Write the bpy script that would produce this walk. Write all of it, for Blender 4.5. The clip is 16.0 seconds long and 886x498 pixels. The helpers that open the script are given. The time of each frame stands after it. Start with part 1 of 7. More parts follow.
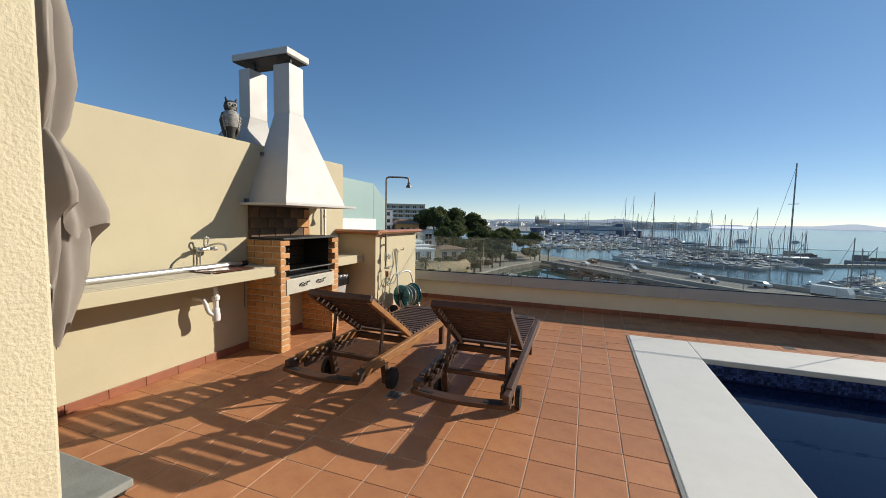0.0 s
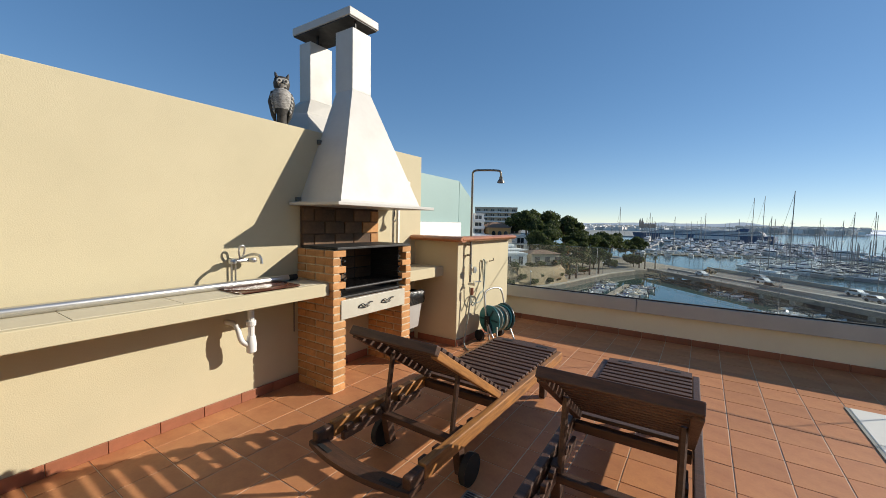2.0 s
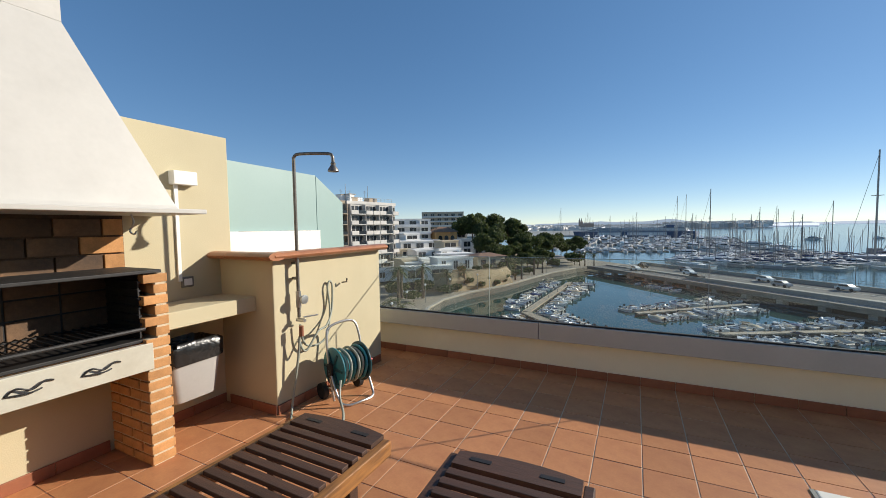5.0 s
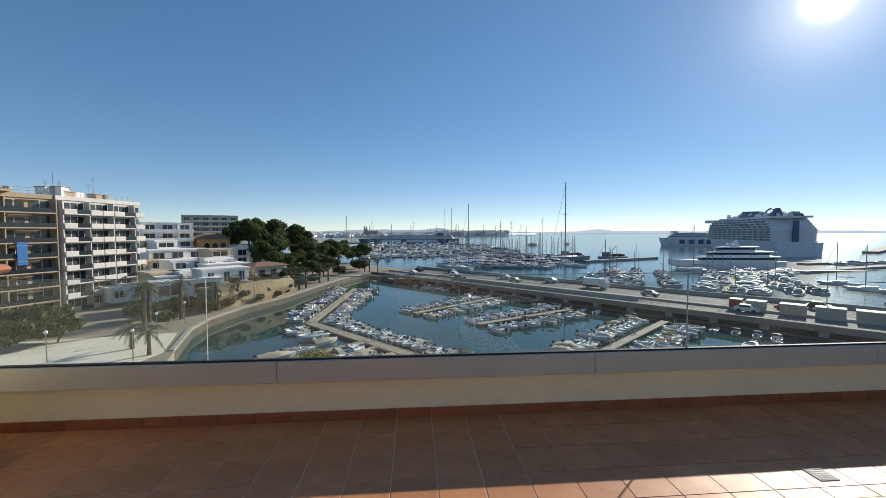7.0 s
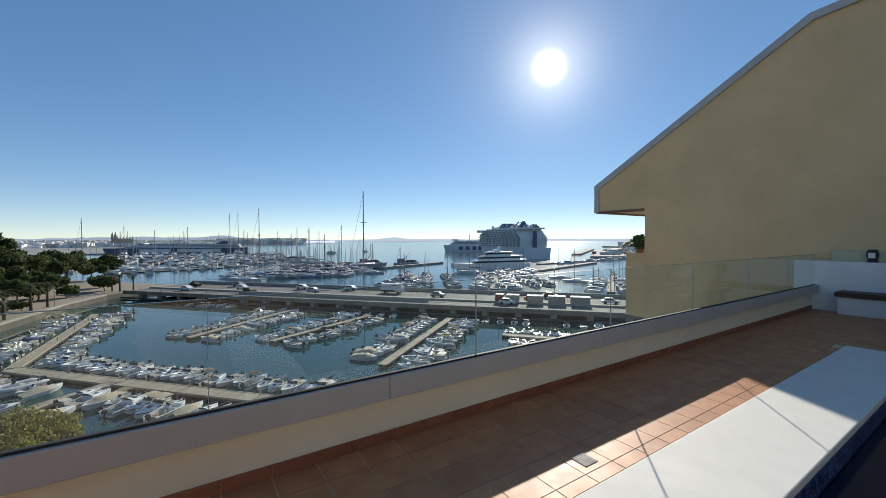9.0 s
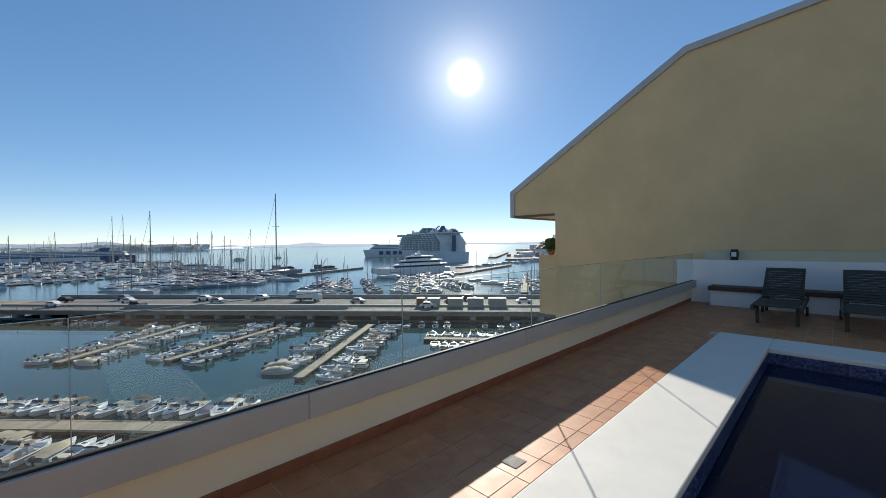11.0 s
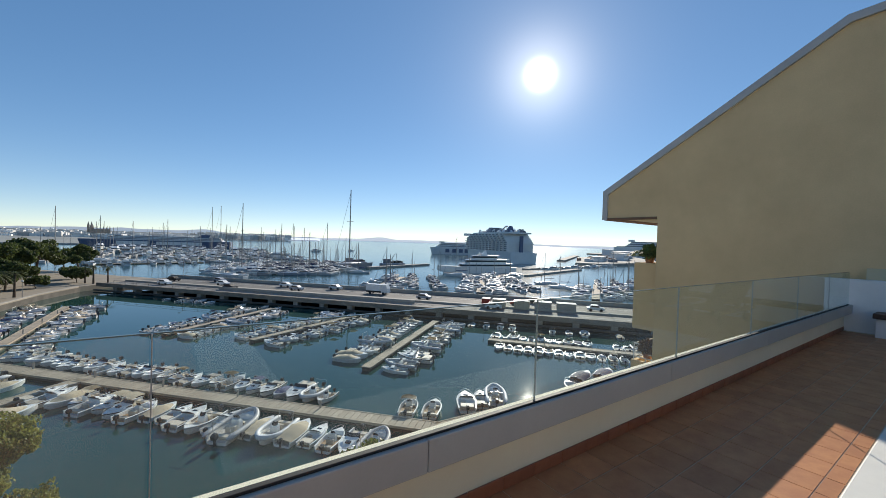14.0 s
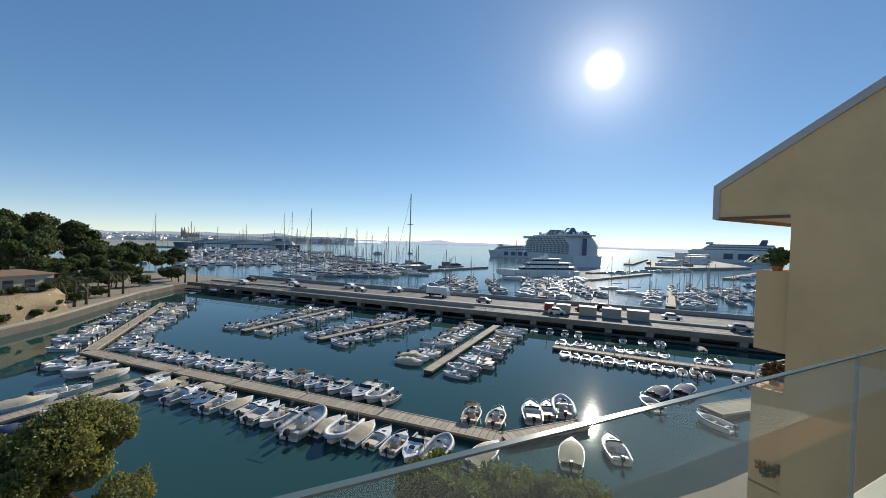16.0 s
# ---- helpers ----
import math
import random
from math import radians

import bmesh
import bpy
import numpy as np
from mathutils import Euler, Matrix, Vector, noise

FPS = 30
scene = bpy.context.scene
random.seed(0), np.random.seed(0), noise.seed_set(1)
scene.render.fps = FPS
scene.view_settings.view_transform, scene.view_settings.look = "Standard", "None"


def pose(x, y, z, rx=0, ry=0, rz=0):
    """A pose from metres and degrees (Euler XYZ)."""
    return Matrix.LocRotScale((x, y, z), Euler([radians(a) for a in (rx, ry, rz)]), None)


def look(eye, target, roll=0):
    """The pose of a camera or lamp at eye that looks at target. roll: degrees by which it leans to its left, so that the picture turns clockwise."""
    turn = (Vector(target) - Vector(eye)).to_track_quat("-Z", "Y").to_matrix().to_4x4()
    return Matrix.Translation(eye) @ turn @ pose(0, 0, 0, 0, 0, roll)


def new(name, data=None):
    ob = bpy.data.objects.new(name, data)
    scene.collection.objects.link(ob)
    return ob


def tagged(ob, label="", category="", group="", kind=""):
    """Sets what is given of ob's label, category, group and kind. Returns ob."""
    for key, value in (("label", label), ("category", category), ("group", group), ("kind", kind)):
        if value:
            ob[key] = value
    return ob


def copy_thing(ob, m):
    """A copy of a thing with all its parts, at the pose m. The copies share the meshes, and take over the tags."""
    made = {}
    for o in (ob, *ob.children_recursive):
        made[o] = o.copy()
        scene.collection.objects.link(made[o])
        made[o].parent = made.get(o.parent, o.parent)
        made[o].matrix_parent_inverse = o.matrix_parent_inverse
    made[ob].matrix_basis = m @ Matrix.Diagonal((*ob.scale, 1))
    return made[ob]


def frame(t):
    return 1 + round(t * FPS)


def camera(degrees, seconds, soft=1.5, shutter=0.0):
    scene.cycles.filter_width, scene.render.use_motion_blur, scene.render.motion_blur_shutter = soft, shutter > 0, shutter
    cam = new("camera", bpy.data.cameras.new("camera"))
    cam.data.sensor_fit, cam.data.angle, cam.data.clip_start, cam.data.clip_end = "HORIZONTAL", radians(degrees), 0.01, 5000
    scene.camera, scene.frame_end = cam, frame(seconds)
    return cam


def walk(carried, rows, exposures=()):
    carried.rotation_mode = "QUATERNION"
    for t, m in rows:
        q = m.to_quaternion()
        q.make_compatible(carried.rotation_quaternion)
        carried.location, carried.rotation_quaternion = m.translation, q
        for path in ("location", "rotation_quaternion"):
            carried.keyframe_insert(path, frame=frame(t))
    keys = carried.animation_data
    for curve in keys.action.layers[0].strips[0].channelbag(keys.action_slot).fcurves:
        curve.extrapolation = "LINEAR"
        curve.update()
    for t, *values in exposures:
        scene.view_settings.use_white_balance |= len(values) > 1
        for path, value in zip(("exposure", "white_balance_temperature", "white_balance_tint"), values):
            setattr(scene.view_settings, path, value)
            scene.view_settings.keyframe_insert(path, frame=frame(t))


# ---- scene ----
cam = camera(97.2, 16.0, soft=0.5)
PATH = [
    (0, (2.752, -4.751, 1.402), (2.062, -2.88, 1.254), 1.1),
    (0.5, (2.677, -4.505, 1.415), (1.876, -2.678, 1.273), 1.3),
    (1, (2.586, -4.244, 1.401), (1.663, -2.475, 1.262), 1.5),
    (1.5, (2.443, -3.974, 1.395), (1.417, -2.263, 1.254), 1.5),
    (2, (2.257, -3.699, 1.408), (1.154, -2.038, 1.268), 1.2),
    (2.5, (2.106, -3.409, 1.426), (0.943, -1.787, 1.291), 1.1),
    (3, (2.056, -3.087, 1.368), (0.825, -1.513, 1.275), 0.3),
    (3.2, (2.072, -2.933, 1.361), (0.806, -1.387, 1.282), -0.3),
    (3.7, (2.215, -2.64, 1.378), (1.015, -1.04, 1.288), -0.5),
    (4.3, (2.425, -2.35, 1.398), (1.385, -0.64, 1.298), -0.7),
    (4.8, (2.445, -2.12, 1.408), (1.525, -0.345, 1.301), -0.8),
    (5.3, (2.404, -1.921, 1.416), (1.605, -0.091, 1.301), -0.9),
    (5.5, (2.449, -1.829, 1.418), (1.749, 0.041, 1.304), -0.9),
    (6, (2.556, -1.63, 1.424), (2.126, 0.32, 1.32), -0.9),
    (6.5, (2.592, -1.449, 1.421), (2.452, 0.544, 1.327), -0.6),
    (7, (2.617, -1.269, 1.434), (2.769, 0.724, 1.349), -0.2),
    (7.5, (2.705, -1.069, 1.415), (3.134, 0.883, 1.34), -0.0),
    (8, (2.789, -0.953, 1.424), (3.469, 0.927, 1.358), 0.0),
    (8.5, (2.854, -0.848, 1.412), (3.758, 0.935, 1.353), 0.1),
    (9, (2.877, -0.786, 1.425), (3.972, 0.886, 1.377), -0.2),
    (9.5, (2.908, -0.729, 1.427), (4.163, 0.827, 1.391), -0.6),
    (10, (2.922, -0.688, 1.42), (4.295, 0.766, 1.391), -0.6),
    (10.2, (2.926, -0.679, 1.414), (4.331, 0.745, 1.39), -1.0),
    (12.3, (2.92, -0.6, 1.41), (4.308, 0.84, 1.37), 0.5),
    (12.5, (2.936, -0.53, 1.405), (4.298, 0.935, 1.366), 0.8),
    (13, (2.98, -0.373, 1.422), (4.27, 1.155, 1.385), 1.2),
    (13.5, (3.012, -0.14, 1.432), (4.232, 1.444, 1.396), 1.6),
    (14, (2.995, 0.107, 1.433), (4.149, 1.74, 1.396), 1.8),
    (14.5, (3.009, 0.378, 1.418), (4.102, 2.053, 1.379), 1.8),
    (15, (3.009, 0.635, 1.427), (4.041, 2.348, 1.392), 1.7),
    (15.5, (2.994, 0.899, 1.452), (3.96, 2.65, 1.419), 1.7),
    (16, (3.001, 1.14, 1.439), (3.902, 2.926, 1.407), 1.7),
]
walk(cam, [(t, look(e, g, r)) for t, e, g, r in PATH], exposures=[(t, stops, 7200, 10) for t, stops in ((0, 0.07), (2, 0.15), (6.5, 0.17), (7.3, 0.10), (8, 0.04), (9, 0.13), (10, 0.24), (13, 0.25), (14.5, 0.17), (16, 0.13))])

# ---- light ----
SUN = Vector((0.6886, 0.6125, 0.3872)).normalized()
SUN_EL = math.asin(SUN.z)
SUN_AZ = math.atan2(SUN.x, SUN.y)
world = bpy.data.worlds.new("sky")
scene.world = world
world.use_nodes = True
wn = world.node_tree
wn.nodes.clear()
w_out = wn.nodes.new("ShaderNodeOutputWorld")
w_bg = wn.nodes.new("ShaderNodeBackground")
w_sky = wn.nodes.new("ShaderNodeTexSky")
w_sky.sky_type = "NISHITA"
w_sky.sun_disc = False
w_sky.sun_elevation = SUN_EL
w_sky.sun_rotation = SUN_AZ
w_sky.altitude = 20
w_sky.air_density = 0.56
w_sky.dust_density = 0.0
w_sky.ozone_density = 2.2
w_bg.inputs["Strength"].default_value = 0.24
w_hsv = wn.nodes.new("ShaderNodeHueSaturation")
w_hsv.inputs["Saturation"].default_value = 1.52
w_hsv.inputs["Hue"].default_value = 0.505
w_gam = wn.nodes.new("ShaderNodeGamma")
w_gam.inputs["Gamma"].default_value = 0.6
wn.links.new(w_sky.outputs[0], w_gam.inputs["Color"])
wn.links.new(w_gam.outputs[0], w_hsv.inputs["Color"])
wn.links.new(w_hsv.outputs[0], w_bg.inputs[0])
# the sun's own disc and its aureole in the sky
w_tc = wn.nodes.new("ShaderNodeTexCoord")
w_dot = wn.nodes.new("ShaderNodeVectorMath")
w_dot.operation = "DOT_PRODUCT"
w_dot.inputs[1].default_value = SUN
wn.links.new(w_tc.outputs["Generated"], w_dot.inputs[0])
w_pos = wn.nodes.new("ShaderNodeMath")
w_pos.operation = "MAXIMUM"
w_pos.inputs[1].default_value = 0.0
wn.links.new(w_dot.outputs["Value"], w_pos.inputs[0])
w_sum = None
for power, gain in ((5200.0, 7.0), (300.0, 0.42), (60.0, 0.14), (10.0, 0.03), (3.0, 0.02)):
    w_pow = wn.nodes.new("ShaderNodeMath")
    w_pow.operation = "POWER"
    w_pow.inputs[1].default_value = power
    wn.links.new(w_pos.outputs[0], w_pow.inputs[0])
    w_mul = wn.nodes.new("ShaderNodeMath")
    w_mul.operation = "MULTIPLY_ADD"
    w_mul.inputs[1].default_value = gain
    w_mul.inputs[2].default_value = 0.0
    wn.links.new(w_pow.outputs[0], w_mul.inputs[0])
    if w_sum is not None:
        wn.links.new(w_sum.outputs[0], w_mul.inputs[2])
    w_sum = w_mul
w_glow = wn.nodes.new("ShaderNodeBackground")
w_glow.inputs["Color"].default_value = (1.0, 0.98, 0.94, 1)
wn.links.new(w_sum.outputs[0], w_glow.inputs["Strength"])
w_add = wn.nodes.new("ShaderNodeAddShader")
wn.links.new(w_bg.outputs[0], w_add.inputs[0])
wn.links.new(w_glow.outputs[0], w_add.inputs[1])
wn.links.new(w_add.outputs[0], w_out.inputs[0])
sun_lamp = bpy.data.lights.new("sun", "SUN")
sun_lamp.energy = 4.9
sun_lamp.angle = radians(0.53)
sun_lamp.color = (1.0, 0.975, 0.93)
sun_ob = new("sun", sun_lamp)
sun_ob.matrix_world = Matrix.Translation((20, 20, 40)) @ (-SUN).to_track_quat("-Z", "Y").to_matrix().to_4x4()

# ---- materials ----
def mat(name, col, rough=0.6, metal=0.0, var=0.15, scale=5.0, bump=0.1, bscale=60.0, col2=None, each=0.0, emit=0.0, stretch=None, island=0.0, spec=0.5, dist=0.004):
    """A surface with broad stains, fine grain and relief, at real size."""
    m = bpy.data.materials.new(name)
    m.use_nodes = True
    nt = m.node_tree
    b = nt.nodes["Principled BSDF"]
    b.inputs["Roughness"].default_value = rough
    b.inputs["Metallic"].default_value = metal
    b.inputs["Specular IOR Level"].default_value = spec
    tc = nt.nodes.new("ShaderNodeTexCoord")
    src = tc.outputs["Object"]
    if stretch:
        mp = nt.nodes.new("ShaderNodeMapping")
        mp.inputs["Scale"].default_value = stretch
        nt.links.new(src, mp.inputs[0])
        src = mp.outputs[0]
    n1 = nt.nodes.new("ShaderNodeTexNoise")
    n1.inputs["Scale"].default_value = scale
    n1.inputs["Detail"].default_value = 6
    n1.inputs["Roughness"].default_value = 0.65
    nt.links.new(src, n1.inputs["Vector"])
    ramp = nt.nodes.new("ShaderNodeMapRange")
    ramp.inputs[1].default_value, ramp.inputs[2].default_value = 0.3, 0.7
    nt.links.new(n1.outputs[0], ramp.inputs[0])
    mix = nt.nodes.new("ShaderNodeMix")
    mix.data_type = "RGBA"
    c2 = col2 or tuple(max(0.0, c * (1 - 2 * var)) for c in col)
    mix.inputs[6].default_value = (*col, 1)
    mix.inputs[7].default_value = (*c2, 1)
    nt.links.new(ramp.outputs[0], mix.inputs[0])
    out = mix.outputs[2]
    n2 = nt.nodes.new("ShaderNodeTexNoise")
    n2.inputs["Scale"].default_value = bscale
    n2.inputs["Detail"].default_value = 4
    nt.links.new(src, n2.inputs["Vector"])
    fine = nt.nodes.new("ShaderNodeMapRange")
    fine.inputs[3].default_value, fine.inputs[4].default_value = 1 - var * 0.8, 1 + var * 0.8
    nt.links.new(n2.outputs[0], fine.inputs[0])
    mul = nt.nodes.new("ShaderNodeVectorMath")
    mul.operation = "SCALE"
    nt.links.new(out, mul.inputs[0])
    nt.links.new(fine.outputs[0], mul.inputs["Scale"])
    out = mul.outputs[0]
    if each or island:
        src2 = nt.nodes.new("ShaderNodeObjectInfo").outputs["Random"] if each else nt.nodes.new("ShaderNodeNewGeometry").outputs["Random Per Island"]
        k = each or island
        r = nt.nodes.new("ShaderNodeMapRange")
        r.inputs[3].default_value, r.inputs[4].default_value = 1 - k, 1 + k
        nt.links.new(src2, r.inputs[0])
        m2 = nt.nodes.new("ShaderNodeVectorMath")
        m2.operation = "SCALE"
        nt.links.new(out, m2.inputs[0])
        nt.links.new(r.outputs[0], m2.inputs["Scale"])
        out = m2.outputs[0]
    nt.links.new(out, b.inputs["Base Color"])
    rr = nt.nodes.new("ShaderNodeMapRange")
    rr.inputs[3].default_value, rr.inputs[4].default_value = max(0.02, rough - 0.12), min(1, rough + 0.12)
    nt.links.new(n1.outputs[0], rr.inputs[0])
    nt.links.new(rr.outputs[0], b.inputs["Roughness"])
    if bump:
        bp = nt.nodes.new("ShaderNodeBump")
        bp.inputs["Strength"].default_value = bump
        bp.inputs["Distance"].default_value = dist
        nt.links.new(n2.outputs[0], bp.inputs["Height"])
        nt.links.new(bp.outputs[0], b.inputs["Normal"])
    if emit:
        b.inputs["Emission Color"].default_value = (*col, 1)
        b.inputs["Emission Strength"].default_value = emit
    return m


def glass_mat(name, tint=(0.93, 0.97, 0.96), gloss=0.07):
    """Thin clear pane: see-through, with a mirror gloss that grows at a slant and a film of salt and dust."""
    m = bpy.data.materials.new(name)
    m.use_nodes = True
    nt = m.node_tree
    nt.nodes.clear()
    o = nt.nodes.new("ShaderNodeOutputMaterial")
    t = nt.nodes.new("ShaderNodeBsdfTransparent")
    t.inputs[0].default_value = (*tint, 1)
    g = nt.nodes.new("ShaderNodeBsdfGlossy")
    g.inputs["Roughness"].default_value = 0.015
    lw = nt.nodes.new("ShaderNodeLayerWeight")
    lw.inputs["Blend"].default_value = 0.5
    pw = nt.nodes.new("ShaderNodeMath")
    pw.operation = "POWER"
    pw.inputs[1].default_value = 5.0
    ma = nt.nodes.new("ShaderNodeMath")
    ma.operation = "MULTIPLY_ADD"
    ma.inputs[1].default_value, ma.inputs[2].default_value = 0.6, 0.028
    nt.links.new(lw.outputs["Facing"], pw.inputs[0])
    nt.links.new(pw.outputs[0], ma.inputs[0])
    mx = nt.nodes.new("ShaderNodeMixShader")
    nt.links.new(ma.outputs[0], mx.inputs[0])
    nt.links.new(t.outputs[0], mx.inputs[1])
    nt.links.new(g.outputs[0], mx.inputs[2])
    tl = nt.nodes.new("ShaderNodeBsdfTranslucent")
    tl.inputs[0].default_value = (0.8, 0.8, 0.76, 1)
    tc = nt.nodes.new("ShaderNodeTexCoord")
    nz = nt.nodes.new("ShaderNodeTexNoise")
    nz.inputs["Scale"].default_value = 2.2
    nz.inputs["Detail"].default_value = 7
    nt.links.new(tc.outputs["Object"], nz.inputs["Vector"])
    ds = nt.nodes.new("ShaderNodeMapRange")
    ds.inputs[1].default_value, ds.inputs[2].default_value = 0.3, 0.75
    ds.inputs[3].default_value, ds.inputs[4].default_value = 0.006, 0.014
    nt.links.new(nz.outputs[0], ds.inputs[0])
    mx2 = nt.nodes.new("ShaderNodeMixShader")
    nt.links.new(ds.outputs[0], mx2.inputs[0])
    nt.links.new(mx.outputs[0], mx2.inputs[1])
    nt.links.new(tl.outputs[0], mx2.inputs[2])
    nt.links.new(mx2.outputs[0], o.inputs[0])
    return m


def leaf_mat(name, col, col2, spread=0.45):
    """Foliage: part of the light goes through the leaf."""
    m = mat(name, col, 0.6, var=0.25, scale=0.8, bump=0.0, island=spread, col2=col2)
    nt = m.node_tree
    b = nt.nodes["Principled BSDF"]
    src = b.inputs["Base Color"].links[0].from_socket
    tr = nt.nodes.new("ShaderNodeBsdfTranslucent")
    nt.links.new(src, tr.inputs["Color"])
    mx = nt.nodes.new("ShaderNodeMixShader")
    mx.inputs[0].default_value = 0.4
    out = nt.nodes["Material Output"]
    nt.links.new(b.outputs[0], mx.inputs[1])
    nt.links.new(tr.outputs[0], mx.inputs[2])
    nt.links.new(mx.outputs[0], out.inputs["Surface"])
    return m


def water_mat(name, col, rough, wave, strength, dist, spec=0.5):
    m = bpy.data.materials.new(name)
    m.use_nodes = True
    nt = m.node_tree
    b = nt.nodes["Principled BSDF"]
    b.inputs["Base Color"].default_value = (*col, 1)
    b.inputs["Roughness"].default_value = rough
    b.inputs["IOR"].default_value = 1.333
    b.inputs["Specular IOR Level"].default_value = spec
    tc = nt.nodes.new("ShaderNodeTexCoord")
    n1 = nt.nodes.new("ShaderNodeTexNoise")
    n1.inputs["Scale"].default_value = wave
    n1.inputs["Detail"].default_value = 3
    nt.links.new(tc.outputs["Object"], n1.inputs["Vector"])
    n3 = nt.nodes.new("ShaderNodeTexNoise")
    n3.inputs["Scale"].default_value = 0.035
    n3.inputs["Detail"].default_value = 3
    nt.links.new(tc.outputs["Object"], n3.inputs["Vector"])
    mx = nt.nodes.new("ShaderNodeMix")
    mx.data_type = "RGBA"
    mx.inputs[6].default_value = (*col, 1)
    mx.inputs[7].default_value = (col[0] * 1.5, col[1] * 1.25, col[2] * 1.1, 1)
    nt.links.new(n3.outputs[0], mx.inputs[0])
    nt.links.new(mx.outputs[2], b.inputs["Base Color"])
    bp = nt.nodes.new("ShaderNodeBump")
    bp.inputs["Strength"].default_value = strength
    bp.inputs["Distance"].default_value = dist
    nt.links.new(n1.outputs[0], bp.inputs["Height"])
    nt.links.new(bp.outputs[0], b.inputs["Normal"])
    return m


M_CREAM = mat("cream_render", (0.56, 0.49, 0.325), 0.85, var=0.04, scale=1.6, bump=0.25, bscale=160)
# Lightened copy of the cream render; floor bounce is put into its colour.
M_CREAM2 = mat("cream_render_bounce_lightened", (0.88, 0.80, 0.62), 0.85, var=0.04, scale=1.6, bump=0.25, bscale=160)
M_STUCCO = mat("rough_stucco", (0.62, 0.555, 0.39), 0.9, var=0.05, scale=3, bump=0.6, bscale=110, dist=0.007)
M_OCHRE = mat("ochre_render", (0.75, 0.535, 0.29), 0.9, var=0.09, scale=0.6, bump=0.3, bscale=40)
M_WHITE = mat("white_paint", (0.80, 0.79, 0.76), 0.6, var=0.04, scale=3, bump=0.12, bscale=70)
M_CAP = mat("grey_white_band", (0.48, 0.465, 0.435), 0.6, var=0.05, scale=2, bump=0.1, bscale=60)
M_COPING = mat("white_coping_stone", (0.75, 0.735, 0.665), 0.7, var=0.04, scale=4, bump=0.15, bscale=120)
M_TILE = mat("terracotta_tile", (0.57, 0.26, 0.115), 0.52, var=0.12, spec=0.38, scale=5, bump=0.10, bscale=90, col2=(0.43, 0.17, 0.08), each=0.09)
M_TILE_F = mat("terracotta_tile_far", (0.57, 0.26, 0.115), 0.52, var=0.12, spec=0.38, scale=5, bump=0.10, bscale=90, col2=(0.43, 0.17, 0.08), island=0.09)
M_SKIRT = mat("terracotta_skirting", (0.35, 0.125, 0.065), 0.5, var=0.12, scale=6, bump=0.1, bscale=90, each=0.1)
M_GROUT = mat("pale_grout", (0.66, 0.54, 0.40), 0.9, var=0.15, scale=8, bump=0.2, bscale=200)
M_BRICK = mat("orange_brick", (0.60, 0.29, 0.11), 0.8, var=0.16, scale=14, bump=0.35, bscale=120, each=0.16)
M_SOOT = mat("sooty_brick", (0.20, 0.11, 0.055), 0.85, var=0.3, scale=4, bump=0.35, bscale=100, each=0.3, col2=(0.06, 0.04, 0.03))
M_MORTAR = mat("sand_mortar", (0.68, 0.55, 0.38), 0.95, var=0.15, scale=20, bump=0.3, bscale=200)
M_HOOD = mat("white_hood_paint", (0.53, 0.51, 0.47), 0.5, var=0.05, scale=4, bump=0.08, bscale=30)
M_BLACK = mat("black_iron", (0.025, 0.023, 0.022), 0.6, var=0.3, scale=12, bump=0.2, bscale=150)
M_STEEL = mat("brushed_steel", (0.62, 0.61, 0.59), 0.32, 0.9, var=0.06, scale=9, bump=0.05, bscale=200)
M_GALV = mat("galvanised_pipe", (0.25, 0.235, 0.21), 0.45, 0.7, var=0.2, scale=30, bump=0.1, bscale=200)
M_DRAWER = mat("pale_enamel", (0.56, 0.53, 0.44), 0.5, var=0.06, scale=6, bump=0.05, bscale=60, col2=(0.48, 0.44, 0.35))
M_PLASTIC = mat("white_plastic", (0.80, 0.79, 0.76), 0.4, var=0.03, bump=0.0)
M_TEAL = mat("teal_plastic", (0.02, 0.20, 0.24), 0.4, var=0.1, bump=0.05)
M_HOSE = mat("grey_hose", (0.30, 0.33, 0.28), 0.5, var=0.1, bump=0.05)
M_RED = mat("red_plastic", (0.60, 0.05, 0.03), 0.4, var=0.05, bump=0)
M_WOODD = mat("weathered_dark_wood", (0.095, 0.040, 0.020), 0.55, var=0.3, scale=6, bump=0.3, bscale=40, stretch=(1, 8, 8), col2=(0.04, 0.02, 0.013))
M_WOODL = mat("worn_golden_wood", (0.46, 0.20, 0.055), 0.5, var=0.25, scale=5, bump=0.3, bscale=40, stretch=(8, 1, 8), col2=(0.13, 0.055, 0.02))
M_SLAT = mat("grey_brown_slat", (0.095, 0.042, 0.024), 0.6, var=0.25, scale=7, bump=0.3, bscale=40, stretch=(1, 9, 9), col2=(0.06, 0.033, 0.023), each=0.15)
M_FABRIC = mat("taupe_canvas", (0.54, 0.48, 0.42), 0.95, var=0.05, scale=3, bump=0.3, bscale=400)
M_GLAZE = mat("glazed_terracotta", (0.46, 0.19, 0.09), 0.35, var=0.12, scale=10, bump=0.08, bscale=60, each=0.1)
M_GLASS = glass_mat("clear_glass")
M_FROST = mat("frosted_green_glass", (0.28, 0.41, 0.385), 0.5, var=0.03, scale=1, bump=0.0)
M_SEAM = mat("green_glass_edge", (0.12, 0.17, 0.16), 0.25, var=0.1, bump=0)
M_SEAM2 = mat("pale_glass_seam", (0.42, 0.45, 0.42), 0.2, var=0.15, scale=20, bump=0)
M_RUBBER = mat("black_rubber", (0.02, 0.02, 0.02), 0.7, var=0.2, bump=0.05)
M_POOLDARK = mat("deep_blue_pool_lining", (0.010, 0.018, 0.10), 0.3, var=0.15, scale=2, bump=0.02)
